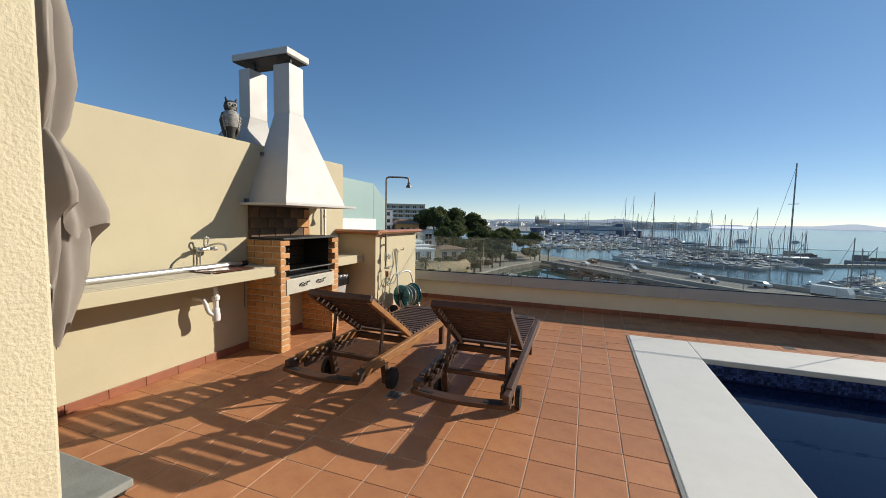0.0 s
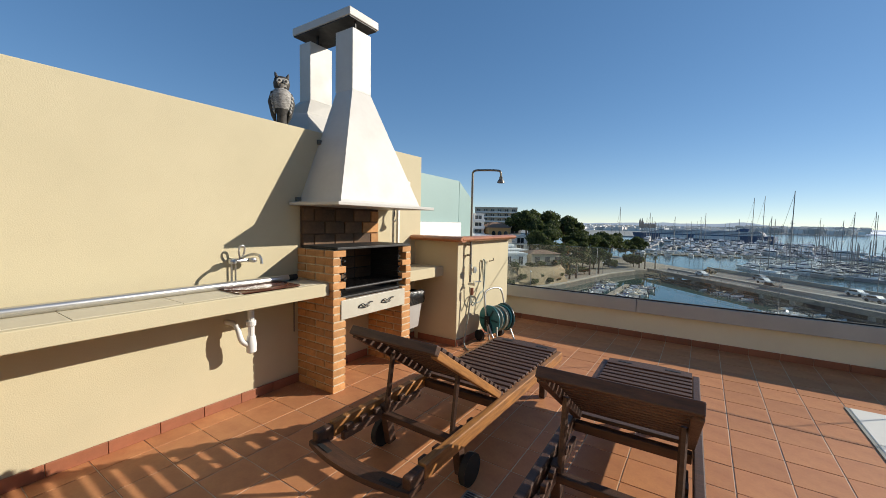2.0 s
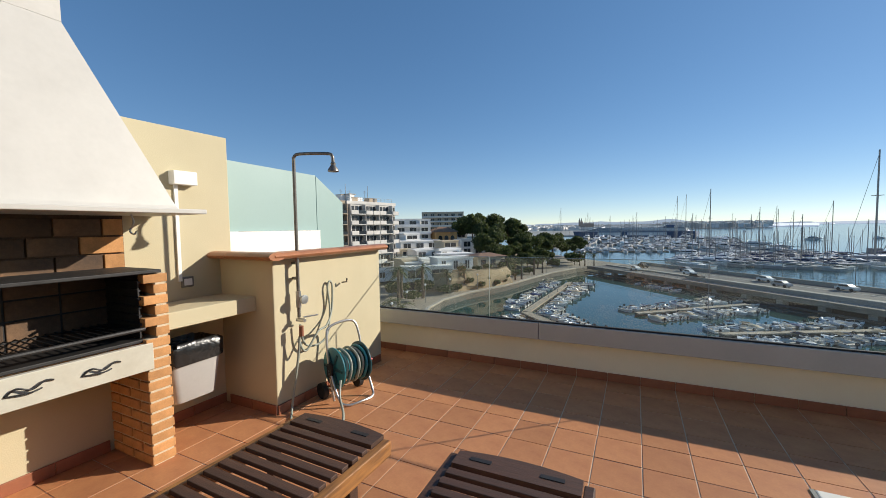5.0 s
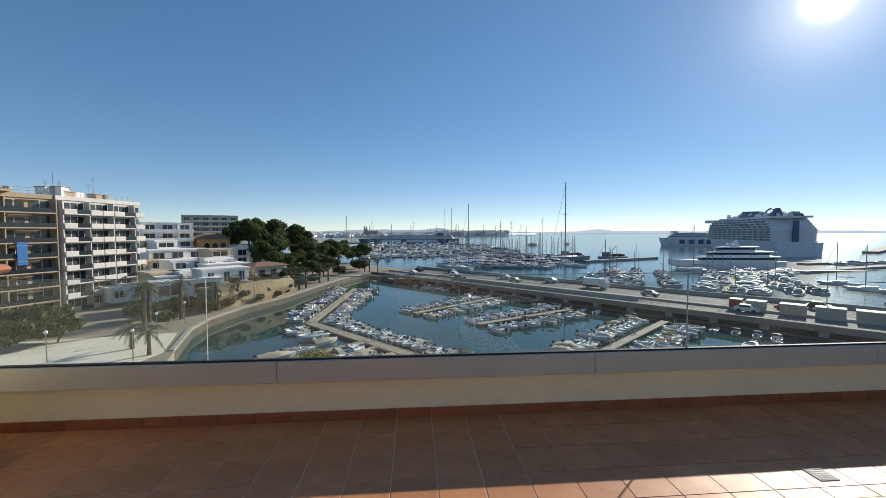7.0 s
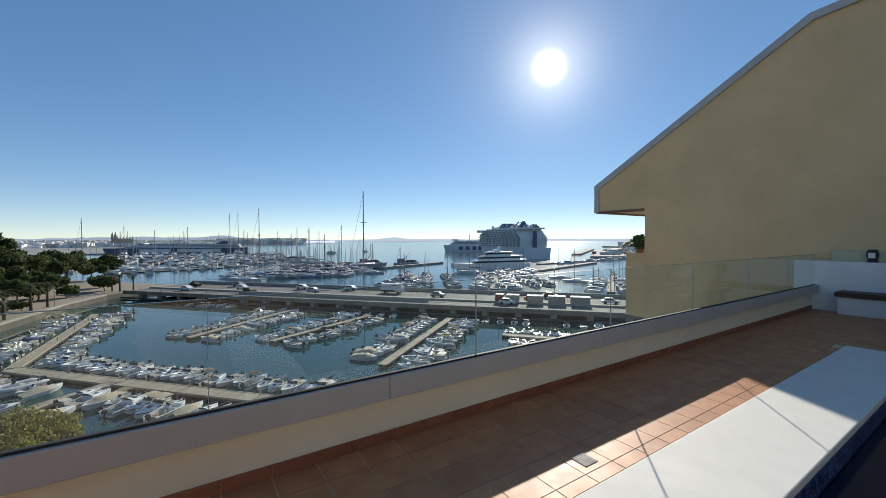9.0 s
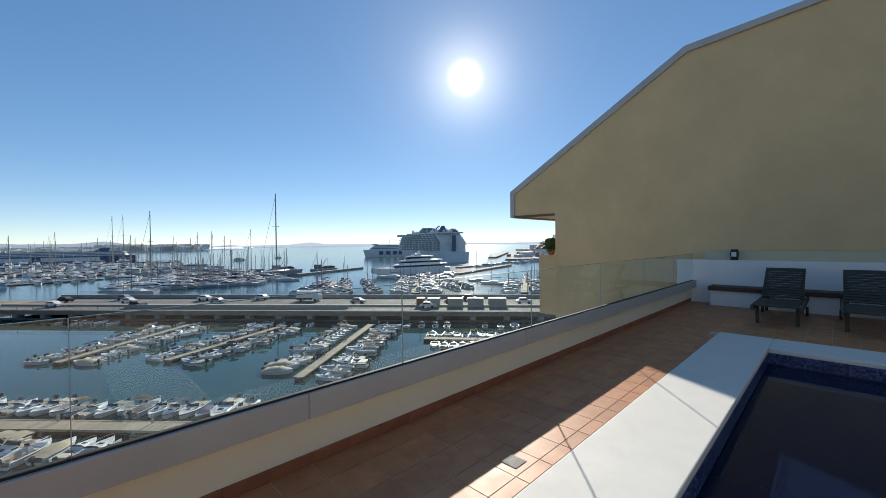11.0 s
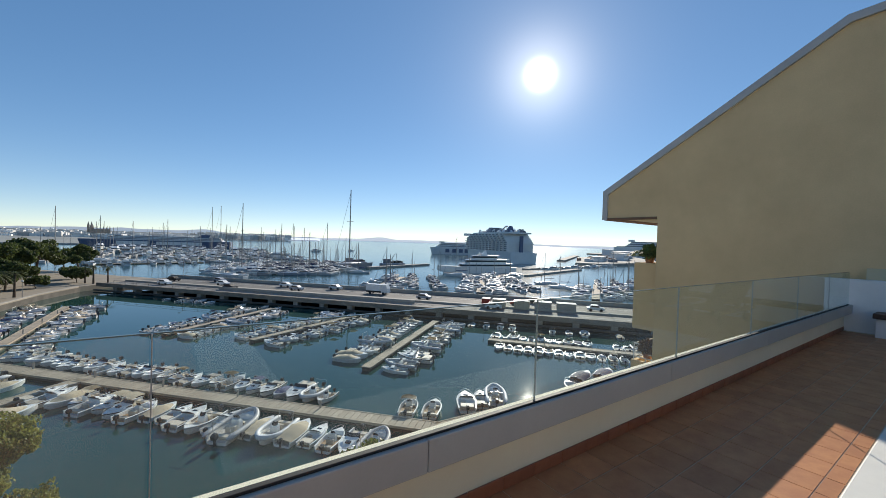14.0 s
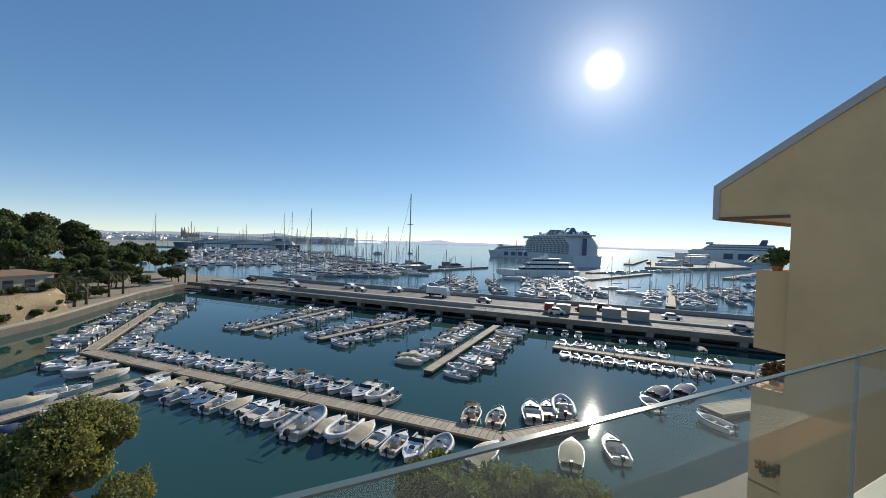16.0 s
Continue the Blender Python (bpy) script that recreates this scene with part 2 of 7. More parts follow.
M_BROWNSINK = mat("brown_glazed_sink", (0.11, 0.035, 0.02), 0.25, var=0.2, scale=6, bump=0.03)
M_BIN = mat("grey_bin_plastic", (0.45, 0.44, 0.42), 0.5, var=0.05, bump=0.03)
M_BAG = mat("black_bin_liner", (0.015, 0.015, 0.015), 0.25, var=0.2, bump=0.3, bscale=25, dist=0.02)
M_STONEGREY = mat("grey_concrete_slab", (0.30, 0.31, 0.28), 0.85, var=0.12, scale=6, bump=0.3, bscale=90)

# ---- tools ----
def box(bm, x0, x1, y0, y1, z0, z1, bevel=0.0):
    r = bmesh.ops.create_cube(bm, size=1)
    for v in r["verts"]:
        v.co = Vector((x0 + (v.co.x + 0.5) * (x1 - x0), y0 + (v.co.y + 0.5) * (y1 - y0), z0 + (v.co.z + 0.5) * (z1 - z0)))
    if bevel:
        es = list({e for v in r["verts"] for e in v.link_edges})
        bmesh.ops.bevel(bm, geom=es, offset=bevel, segments=2, affect="EDGES", profile=0.5)
    return bm


def obox(bm, m, sx, sy, sz, bevel=0.0):
    """A box of that size centred on the pose m."""
    r = bmesh.ops.create_cube(bm, size=1)
    vs = r["verts"]
    for v in vs:
        v.co = Vector((v.co.x * sx, v.co.y * sy, v.co.z * sz))
    if bevel:
        es = list({e for v in vs for e in v.link_edges})
        rb = bmesh.ops.bevel(bm, geom=es, offset=bevel, segments=1, affect="EDGES")
        vs = list(rb["verts"])
    bmesh.ops.transform(bm, matrix=m, verts=vs)
    return bm


def loft(bm, rings, closed=True, caps=True):
    """Skin a row of rings of equal length."""
    vs = [[bm.verts.new(p) for p in ring] for ring in rings]
    n = len(vs[0])
    for a, b in zip(vs, vs[1:]):
        for i in range(n if closed else n - 1):
            j = (i + 1) % n
            bm.faces.new((a[i], a[j], b[j], b[i]))
    if caps and closed:
        bm.faces.new(list(reversed(vs[0])))
        bm.faces.new(vs[-1])
    return bm


def ring(c, r, n=12, ax=(0, 0, 1), rx=None):
    q = Vector(ax).normalized().to_track_quat("Z", "Y")
    return [Vector(c) + q @ Vector((r * math.cos(2 * math.pi * i / n), (rx or r) * math.sin(2 * math.pi * i / n), 0)) for i in range(n)]


def tube(bm, pts, r, n=8):
    """A round bar along points; r: one radius, or one for each point."""
    pts = [Vector(p) for p in pts]
    rs = r if isinstance(r, (list, tuple)) else [r] * len(pts)
    rings = []
    q = None
    for i, p in enumerate(pts):
        d = (pts[min(i + 1, len(pts) - 1)] - pts[max(i - 1, 0)]).normalized()
        if q is None:
            q = d.to_track_quat("Z", "Y")
        else:
            q = (q @ Vector((0, 0, 1))).rotation_difference(d) @ q
        rings.append([p + q @ Vector((rs[i] * math.cos(2 * math.pi * k / n), rs[i] * math.sin(2 * math.pi * k / n), 0)) for k in range(n)])
    return loft(bm, rings)


def lathe(bm, prof, n=20, c=(0, 0, 0)):
    """Turn a profile of (radius, height) round z."""
    return loft(bm, [[Vector(c) + Vector((max(r, 1e-4) * math.cos(2 * math.pi * i / n), max(r, 1e-4) * math.sin(2 * math.pi * i / n), z)) for i in range(n)] for r, z in prof])


def curve_pts(pts, n=6):
    """Catmull-Rom points through pts."""
    pts = [Vector(p) for p in pts]
    out = []
    for i in range(len(pts) - 1):
        p0, p1, p2, p3 = pts[max(i - 1, 0)], pts[i], pts[i + 1], pts[min(i + 2, len(pts) - 1)]
        for k in range(n):
            t = k / n
            out.append(0.5 * ((2 * p1) + (p2 - p0) * t + (2 * p0 - 5 * p1 + 4 * p2 - p3) * t * t + (3 * p1 - p0 - 3 * p2 + p3) * t ** 3))
    return out + [pts[-1]]


def prism(bm, poly, y0, y1):
    """An outline in x and z pulled along y."""
    return loft(bm, [[Vector((x, y0, z)) for x, z in poly], [Vector((x, y1, z)) for x, z in poly]])


def slab(bm, poly, z0, z1):
    """An outline in x and y pulled along z."""
    return loft(bm, [[Vector((x, y, z0)) for x, y in poly], [Vector((x, y, z1)) for x, y in poly]])


def finish(name, bm, material, smooth=None):
    bmesh.ops.recalc_face_normals(bm, faces=bm.faces)
    me = bpy.data.meshes.new(name)
    bm.to_mesh(me)
    bm.free()
    for m_ in material if isinstance(material, (list, tuple)) else (material,):
        me.materials.append(m_)
    if smooth:
        for p in me.polygons:
            p.use_smooth = True
        me.set_sharp_from_angle(angle=radians(smooth))
    return me


def part(name, bm, material, parent, label="", smooth=None, m=None):
    ob = new(name, finish(name, bm, material, smooth))
    ob.parent = parent
    if m is not None:
        ob.matrix_basis = m
    if label:
        ob["label"] = label
    return ob


def share(name, me, parent, m):
    """One more part on a mesh that exists."""
    ob = new(name, me)
    ob.parent = parent
    ob.matrix_basis = m
    return ob


def thing(name, m, label, category, group="", kind=""):
    ob = new(name)
    ob.empty_display_size = 0.2
    ob.matrix_basis = m
    return tagged(ob, label, category, group, kind)


def solo(name, bm, material, m, label, category, group="", kind="", smooth=None):
    ob = new(name, finish(name, bm, material, smooth))
    ob.matrix_basis = m
    return tagged(ob, label, category, group, kind)


def setting(name, bm, material, label="", smooth=None):
    return tagged(new(name, finish(name, bm, material, smooth)), label or name.replace("_", " "), name.split("_")[0], kind="structure")


def B():
    return bmesh.new()


T = Matrix.Translation
I4 = Matrix.Identity(4)

# ---- terrace shell ----
PX, PX2 = 3.29, 10.15      # coping outer edges across
PY, PY2 = 0.59, -4.1       # coping outer edges along
QX, QX2 = 3.93, 9.45       # water edges
QY, QY2 = -0.05, -3.5
POOLZ = -1.4
floor = setting("floor", slab(B(), [(-0.62, -7.5), (13.6, -7.5), (13.6, PY2), (-0.62, PY2)], -0.3, -0.003), M_GROUT, "terrace floor of square terracotta tiles")
for i, (x0, x1, y0, y1) in enumerate(((-0.84, PX, PY2, 1.728), (PX2, 13.5, PY2, 1.728), (PX, PX2, PY, 1.728))):
    setting("floor_bed", box(B(), x0, x1, y0, y1, -0.3, -0.003), M_GROUT, "pale joint bed under terrace tiles")
# left boundary wall
setting("wall_west", box(B(), -0.85, -0.6, -7.5, 0.1, -0.3, 2.17, 0.006), M_CREAM, "tall cream rendered boundary wall")
# parapet with an overhanging band
PAR = [(1.73, -0.3), (1.73, 0.334), (1.80, 0.334), (1.95, -0.3)]
setting("wall_parapet", loft(B(), [[Vector((x, y, z)) for y, z in PAR] for x in (-0.85, 13.5)]), M_CREAM2, "low cream rendered terrace parapet")
setting("wall_facade_below", box(B(), -0.85, 14.0, 1.3, 1.95, -13.5, -0.301), M_CREAM, "cream house front below the terrace")
for i in range(6):
    setting("trim_parapet_band", box(B(), 1.62 + (i - 1) * 2.4 - 0.08 * (i == 0) + 0.001, min(13.5, 1.62 + i * 2.4) - 0.003, 1.62, 1.676, 0.335, 0.495, 0.006), M_CAP, "grey-white painted band along the parapet top")
setting("trim_parapet_ledge", box(B(), -0.74, 13.5, 1.678, 1.785, 0.3345, 0.464, 0.006), M_CREAM2, "cream rendered ledge outside the glass")
# glass balustrade
def glass_panel(x0, x1, g):
    ob = thing("glass_panel", T((x0, 1.66, 0.495)), "clear frameless glass balustrade panel on the parapet", "balustrade", g)
    w = x1 - x0
    p = part("pane", box(B(), 0.006, w - 0.006, -0.006, 0.006, 0.0, 0.613), M_GLASS, ob)
    p.visible_shadow = False
    part("gasket", box(B(), 0.0, w, -0.016, 0.016, 0.0, 0.014, 0.003), M_RUBBER, ob, "black rubber gasket")
    part("edge", box(B(), -0.002, 0.002, -0.0055, 0.0055, 0.014, 0.613), M_SEAM2, ob, "polished green-grey glass edge")
    part("top_edge", box(B(), 0.006, w - 0.006, -0.007, 0.007, 0.613, 0.617), M_SEAM, ob, "polished glass top edge")


GX = [-0.74, 1.12, 2.96, 4.79, 6.575, 8.34, 10.1, 11.85, 13.35]
for a, b in zip(GX, GX[1:]):
    glass_panel(a, b, "parapet glass panels")
# skirting and wall end
skirt = setting("baseboard", box(B(), -0.7, 13.5, 1.722, 1.729, 0, 0.072), M_GROUT, "terracotta tile skirting")
skirt_me = finish("skirting_tile", box(B(), 0.0015, 0.265, 0, 0.012, 0.0, 0.075, 0.003), M_SKIRT)
for i in range(-3, 50):
    share("skirting_tile", skirt_me, skirt, T((0.085 + i * 0.2665, 1.712, 0)))
for y in [-5.6 + i * 0.2665 for i in range(21)]:
    if not (-1.7 < y + 0.13 < -1.4 or -0.9 < y + 0.13 < -0.6):
        share("skirting_tile", skirt_me, skirt, T((-0.586, y, 0)) @ pose(0, 0, 0, 0, 0, 90))
# corner block beside the parapet
blk = setting("wall_corner_block", box(B(), -0.739, 0.0, 0.0, 1.355, -0.3, 1.185, 0.008), M_CREAM, "cream rendered masonry block with tiled top")
for x in (-0.2665, -0.533):
    share("skirting_tile", skirt_me, skirt, T((x, -0.014, 0)))
for y in [0.0 + i * 0.2665 for i in range(7)]:
    if y < 1.2:
        share("skirting_tile", skirt_me, skirt, T((0.014, y, 0)) @ pose(0, 0, 0, 0, 0, 90))
bm = box(B(), -0.62, 0.03, -0.03, 1.36, 1.186, 1.205)
top = part("tile_bed", bm, M_GLAZE, blk, "terracotta tile top")
cm = B()
loft(cm, [[Vector((x, 0.06 * math.cos(a) * 1.2 - 0.03, 1.205 + 0.032 * math.sin(a))) for a in [math.pi * 2 * k / 12 for k in range(12)]] for x in (0.0, 0.245)])
cop_me = finish("coping_tile", cm, M_GLAZE, 50)
for i in range(3):
    share("coping_tile", cop_me, blk, T((-0.64 + i * 0.25, -0.01, 0.012)))
for i in range(6):
    share("coping_tile", cop_me, blk, T((0.01, -0.06 + i * 0.236, 0.012)) @ pose(0, 0, 0, 0, 0, 90))
# terrace end
endw = setting("wall_east", box(B(), 13.5, 13.75, -7.5, 2.02, -15, 0.97, 0.01), M_WHITE, "low white wall at the terrace end")
setting("wall_bench", box(B(), 13.1, 13.5, -3.5, 1.28, -0.01, 0.33, 0.015), M_WHITE, "white masonry bench base")
# house behind: pier in view; unseen plain walls close it and bounce light
setting("wall_house_pier", box(B(), 0.9, 1.62, -7.5, -4.235, -0.3, 3.2, 0.01), M_STUCCO, "rough cream stucco wall of the house")
setting("wall_house", box(B(), 1.62, 13.6, -7.75, -7.5, -0.3, 3.2), M_STUCCO, "unseen cream stucco house wall behind the terrace")
setting("wall_house_west", box(B(), -0.85, 0.9, -7.75, -7.5, -0.3, 3.2), M_STUCCO, "unseen cream stucco house wall behind the terrace")
# pool
cop = setting("pool_coping", box(B(), PX + 0.03, PX2 - 0.03, PY - 0.05, PY - 0.03, -0.3, -0.01), M_GROUT, "white pool coping")
CJ = 8.25
def cop_slab(x0, x1, y0, y1):
    part("coping_stone", box(B(), x0, x1, y0, y1, -0.05, 0.008, 0.008), M_COPING, cop)
cop_slab(PX, QX, QY + 0.002, PY)
cop_slab(QX + 0.003, CJ, QY, PY)
cop_slab(CJ + 0.004, PX2, QY, PY)
cop_slab(PX, QX, PY2, QY - 0.001)
cop_slab(QX2, PX2, PY2, QY - 0.003)
cop_slab(QX + 0.003, QX2 - 0.003, PY2, QY2)
setting("trim_coping_joint", box(B(), PX - 0.022, PX - 0.002, PY2, PY, -0.02, 0.006), M_STONEGREY, "dark joint beside the pool coping")
setting("pool_floor", box(B(), QX - 0.2, QX2 + 0.2, QY2 - 0.2, QY + 0.2, POOLZ - 0.15, POOLZ), M_POOLDARK, "dark blue pool floor")
for nm, a in (("pool_wall_west", (QX - 0.2, QX, QY2, QY)), ("pool_wall_east", (QX2, QX2 + 0.2, QY2, QY)), ("pool_wall_north", (QX - 0.2, QX2 + 0.2, QY, QY + 0.2)), ("pool_wall_south", (QX - 0.2, QX2 + 0.2, QY2 - 0.2, QY2))):
    setting(nm, box(B(), *a, POOLZ, -0.051), M_POOLDARK, "dark blue tiled pool wall")
pool_water = setting("water_pool", box(B(), QX + 0.003, QX2 - 0.003, QY2 + 0.003, QY - 0.003, -0.21, -0.2), water_mat("pool_water", (0.003, 0.010, 0.036), 0.03, 2.0, 0.06, 0.05, 0.22), "still dark blue pool water")

# ---- barbecue corner ----
def brick_pier(y0, y1, x0, x1, z1, inner, label):
    ob = thing("brick_pier", T((x0, y0, 0)), label, "brick pier", "barbecue piers")
    w, d = x1 - x0, y1 - y0
    core = box(B(), 0.0, w - 0.006, 0.006, d - 0.006, 0, 0.772)
    box(core, 0.0, w - 0.006, 0.006 + (0.055 if inner < 0 else 0), d - 0.006 - (0.055 if inner > 0 else 0), 0.772, z1 - 0.004)
    part("mortar_core", core, M_MORTAR, ob)
    n = 18
    h = z1 / n
    meshes = {}
    for k in range(n):
        cuts = [0, 0.235, w] if k % 2 == 0 else [0, 0.115, 0.345, w]
        for a, b in zip(cuts, cuts[1:]):
            notch = 0.055 if k in (12, 14, 16) and b == w else 0.0
            key = (round(b - a, 3), notch)
            if key not in meshes:
                meshes[key] = finish("brick", box(B(), 0.006, b - a - 0.006, -0.004 + (notch if inner < 0 else 0), d + 0.004 - (notch if inner > 0 else 0), 0.006, h - 0.006, 0.004), M_BRICK)
            share("brick", meshes[key], ob, T((a + random.uniform(-0.002, 0.002) + 0.004 * (b == w), random.uniform(-0.0015, 0.0015), k * h)))
    return ob


brick_pier(-1.63, -1.505, -0.6, -0.145, 1.165, 1, "orange brick barbecue pier with sandy mortar joints")
brick_pier(-0.78, -0.655, -0.6, -0.145, 1.165, -1, "orange brick barbecue pier with sandy mortar joints")
fire_back = thing("fire_back", T((-0.6, -1.6, 1.165)), "soot-blackened brick back of the barbecue on the wall", "brick wall")
part("mortar_bed", box(B(), 0, 0.02, 0, 0.93, -0.5, 0.36), M_SOOT, fire_back)
fb = finish("brick", box(B(), 0, 0.035, 0.004, 0.226, 0.004, 0.106, 0.004), M_SOOT)
# Bright orange bricks paint the sunlit right-hand column of the sooty back.
fb_sunlit = finish("brick", box(B(), 0, 0.036, 0.004, 0.226, 0.004, 0.106, 0.004), M_BRICK)
fb3 = finish("brick", box(B(), 0, 0.035, 0.004, 0.110, 0.004, 0.106, 0.004), M_SOOT)
fb_half_sunlit = finish("brick", box(B(), 0, 0.036, 0.004, 0.110, 0.004, 0.106, 0.004), M_BRICK)
for k in range(3):
    if k % 2:
        for j in range(4):
            share("brick", fb_sunlit if j == 3 else fb, fire_back, T((0.002, j * 0.232, k * 0.112)))
    else:
        share("brick", fb3, fire_back, T((0.002, 0.0, k * 0.112)))
        for j in range(3):
            share("brick", fb, fire_back, T((0.002, 0.116 + j * 0.232, k * 0.112)))
        share("brick", fb_half_sunlit, fire_back, T((0.002, 0.812, k * 0.112)))
for k in range(4):
    for j in range(3):
        share("brick", fb, fire_back, T((0.002, 0.13 + j * 0.232, -0.112 * (k + 1))))

grill = thing("barbecue_grill", T((-0.6, -1.505, 0)), "black iron built-in barbecue grill with pale drawer front", "barbecue")
GW = 0.725
part("ash_tray", box(B(), 0.02, 0.42, 0.0, GW, 0.755, 0.775, 0.004), M_BLACK, grill)
bm = B()
for z in (0.84,):
    tube(bm, [(0.44, 0.0, z), (0.44, GW, z)], 0.012)
    for j in range(18):
        y = 0.02 + j * (GW - 0.04) / 17
        tube(bm, [(0.03, y, z), (0.44, y, z)], 0.004, 5)
part("cooking_grate", bm, M_BLACK, grill)
bm = box(B(), 0.02, 0.03, 0.0, GW, 0.78, 1.16)
box(bm, 0.03, 0.40, 0.0, 0.008, 0.78, 1.16)
box(bm, 0.03, 0.40, GW - 0.008, GW, 0.78, 1.16)
part("fire_box", bm, M_BLACK, grill)
for j in range(6):
    z = 0.86 + 0.05 * j
    part("grate_rail", box(B(), 0.06, 0.43, 0.008, 0.022, z, z + 0.012), M_BLACK, grill)
    part("grate_rail", box(B(), 0.06, 0.43, GW - 0.022, GW - 0.008, z, z + 0.012), M_BLACK, grill)
part("top_plate", box(B(), 0.02, 0.47, -0.10, GW + 0.09, 1.166, 1.186, 0.004), M_BLACK, grill, "black iron top plate")
dr = part("drawer", box(B(), 0.425, 0.46, -0.05, GW + 0.03, 0.592, 0.752, 0.004), M_DRAWER, grill, "pale enamelled drawer front")
for y in (0.22, 0.50):
    bm = B()
    tube(bm, curve_pts([(0.462, y - 0.085, 0.665), (0.475, y - 0.05, 0.695), (0.478, y, 0.675), (0.475, y + 0.05, 0.70), (0.462, y + 0.085, 0.69)], 5), 0.005, 6)
    tube(bm, curve_pts([(0.462, y - 0.085, 0.665), (0.478, y, 0.662), (0.470, y + 0.04, 0.668)], 5), 0.004, 6)
    part("handle", bm, M_BLACK, dr, "black wire handle")

hood = thing("barbecue_hood", T((-0.6, -1.12, 1.517)), "white painted tapered barbecue chimney hood on the wall", "chimney hood")
def rect(x0, x1, y0, y1, z):
    return [Vector(p) for p in ((x0, y0, z), (x1, y0, z), (x1, y1, z), (x0, y1, z))]
part("base_plate", box(B(), 0.0, 0.60, -0.59, 0.645, 0.0, 0.028, 0.005), M_HOOD, hood)
def quad(pts, z):
    return [Vector((x, y, z)) for x, y in pts]
part("cone", loft(B(), [rect(0.0, 0.515, -0.492, 0.522, 0.029), rect(0.0, 0.505, -0.482, 0.512, 0.05), rect(0.0, 0.21, -0.09, 0.135, 1.043)]), M_HOOD, hood)
part("flue", loft(B(), [rect(-0.01, 0.211, -0.091, 0.136, 1.044), rect(-0.01, 0.208, -0.088, 0.133, 1.572)]), M_HOOD, hood)
for y, z in ((-0.50, 0.05), (-0.28, 0.56)):
    part("wall_bracket", box(B(), 0.0, 0.03, y - 0.03, y + 0.012, z - 0.02, z + 0.02, 0.004), M_GALV, hood, "small rusted wall bracket")
part("hanging_hook", tube(B(), curve_pts([(0.32, 0.36, 0.0), (0.32, 0.37, -0.05), (0.32, 0.35, -0.10), (0.32, 0.37, -0.12), (0.32, 0.385, -0.10)], 5), 0.005, 6), M_STEEL, hood, "steel wire hook")
fl2 = thing("rear_flue", T((-1.15, -1.30, 0.0)), "cream rendered rear chimney flue behind the wall", "chimney")
part("flue_base", loft(B(), [quad([(-0.1, -0.30), (0.29, -0.30), (0.29, 0.42), (-0.1, 0.42)], 1.9), quad([(-0.1, -0.30), (0.29, -0.30), (0.29, 0.42), (-0.1, 0.42)], 2.168), quad([(-0.02, -0.28), (0.32, -0.01), (0.32, 0.40), (-0.02, 0.40)], 2.172), quad([(0.04, -0.10), (0.215, 0.03), (0.222, 0.35), (0.03, 0.35)], 2.41), quad([(0.07, 0.055), (0.23, 0.055), (0.23, 0.31), (0.07, 0.31)], 2.54)]), M_HOOD, fl2)
part("flue_shaft", loft(B(), [rect(0.07, 0.23, 0.055, 0.31, 2.541), rect(0.07, 0.23, 0.055, 0.31, 3.075)]), M_HOOD, fl2)
cap = thing("chimney_cap", T((-0.77, -1.085, 3.13)), "white flat chimney cap slab bridging two flues", "chimney cap")
part("slab", box(B(), -0.395, 0.40, -0.18, 0.18, 0.04, 0.112, 0.008), M_HOOD, cap)
# Thin black plate below the slab.
part("underside", box(B(), -0.385, 0.39, -0.17, 0.17, 0.03, 0.039), M_BLACK, cap, "dark underside")
for x, y in ((0.35, -0.07), (0.20, 0.06), (-0.17, -0.06), (-0.29, 0.07)):
    part("stand_off", box(B(), x - 0.008, x + 0.008, y - 0.008, y + 0.008, -0.06, 0.03), M_BLACK, cap)

counter = thing("counter", T((-0.6, -4.6, 0.80)), "cream rendered masonry counter slab along the wall", "counter")
part("slab", box(B(), 0.05, 0.364, 0.0, 2.30, 0, 0.094), M_CREAM, counter)
part("slab_end", box(B(), 0.05, 0.364, 2.72, 2.968, 0, 0.094), M_CREAM, counter)
part("slab_front", box(B(), 0.365, 0.41, 0.0, 2.968, 0, 0.1, 0.006), M_CREAM, counter)
part("slab_back", box(B(), 0.0, 0.049, 0.0, 2.968, 0, 0.094), M_CREAM, counter)
M_CTOP = mat("cream_counter_tile", (0.60, 0.54, 0.40), 0.55, var=0.05, scale=3, bump=0.1, bscale=90)
for a, b in ((0.0, 0.485), (0.485, 0.97), (0.97, 1.455), (1.455, 1.94), (1.94, 2.30), (2.72, 2.967)):
    part("counter_tile", box(B(), 0.001, 0.363, a + 0.001, b - 0.002, 0.0945, 0.101, 0.002), M_CTOP, counter)

# ---- sink, tap and pipes ----
sink = thing("sink", T((-0.43, -2.09, 0.9)), "oval brown glazed sink set into the counter", "sink")
def oval(rx, ry, z, n=28):
    return [Vector((rx * math.cos(2 * math.pi * i / n), ry * math.sin(2 * math.pi * i / n), z)) for i in range(n)]
part("basin", loft(B(), [oval(0.165, 0.235, 0.004), oval(0.165, 0.235, 0.014), oval(0.150, 0.22, 0.016), oval(0.135, 0.2, -0.06), oval(0.08, 0.12, -0.11), oval(0.012, 0.012, -0.115)], caps=False), M_BROWNSINK, sink, "", 50)
bm = loft(B(), [[Vector((0.175 * max(-1, min(1, 1.5 * math.cos(a))), 0.235 * max(-1, min(1, 1.5 * math.sin(a))), z)) for a in [2 * math.pi * i / 32 for i in range(32)]] for z in (0.002, 0.010)])
part("rim_plate", bm, M_BROWNSINK, sink, "square brown glazed rim")
part("waste_ring", lathe(B(), [(0.02, -0.112), (0.03, -0.11), (0.03, -0.107), (0.005, -0.109)], 14), M_STEEL, sink, "steel waste ring")
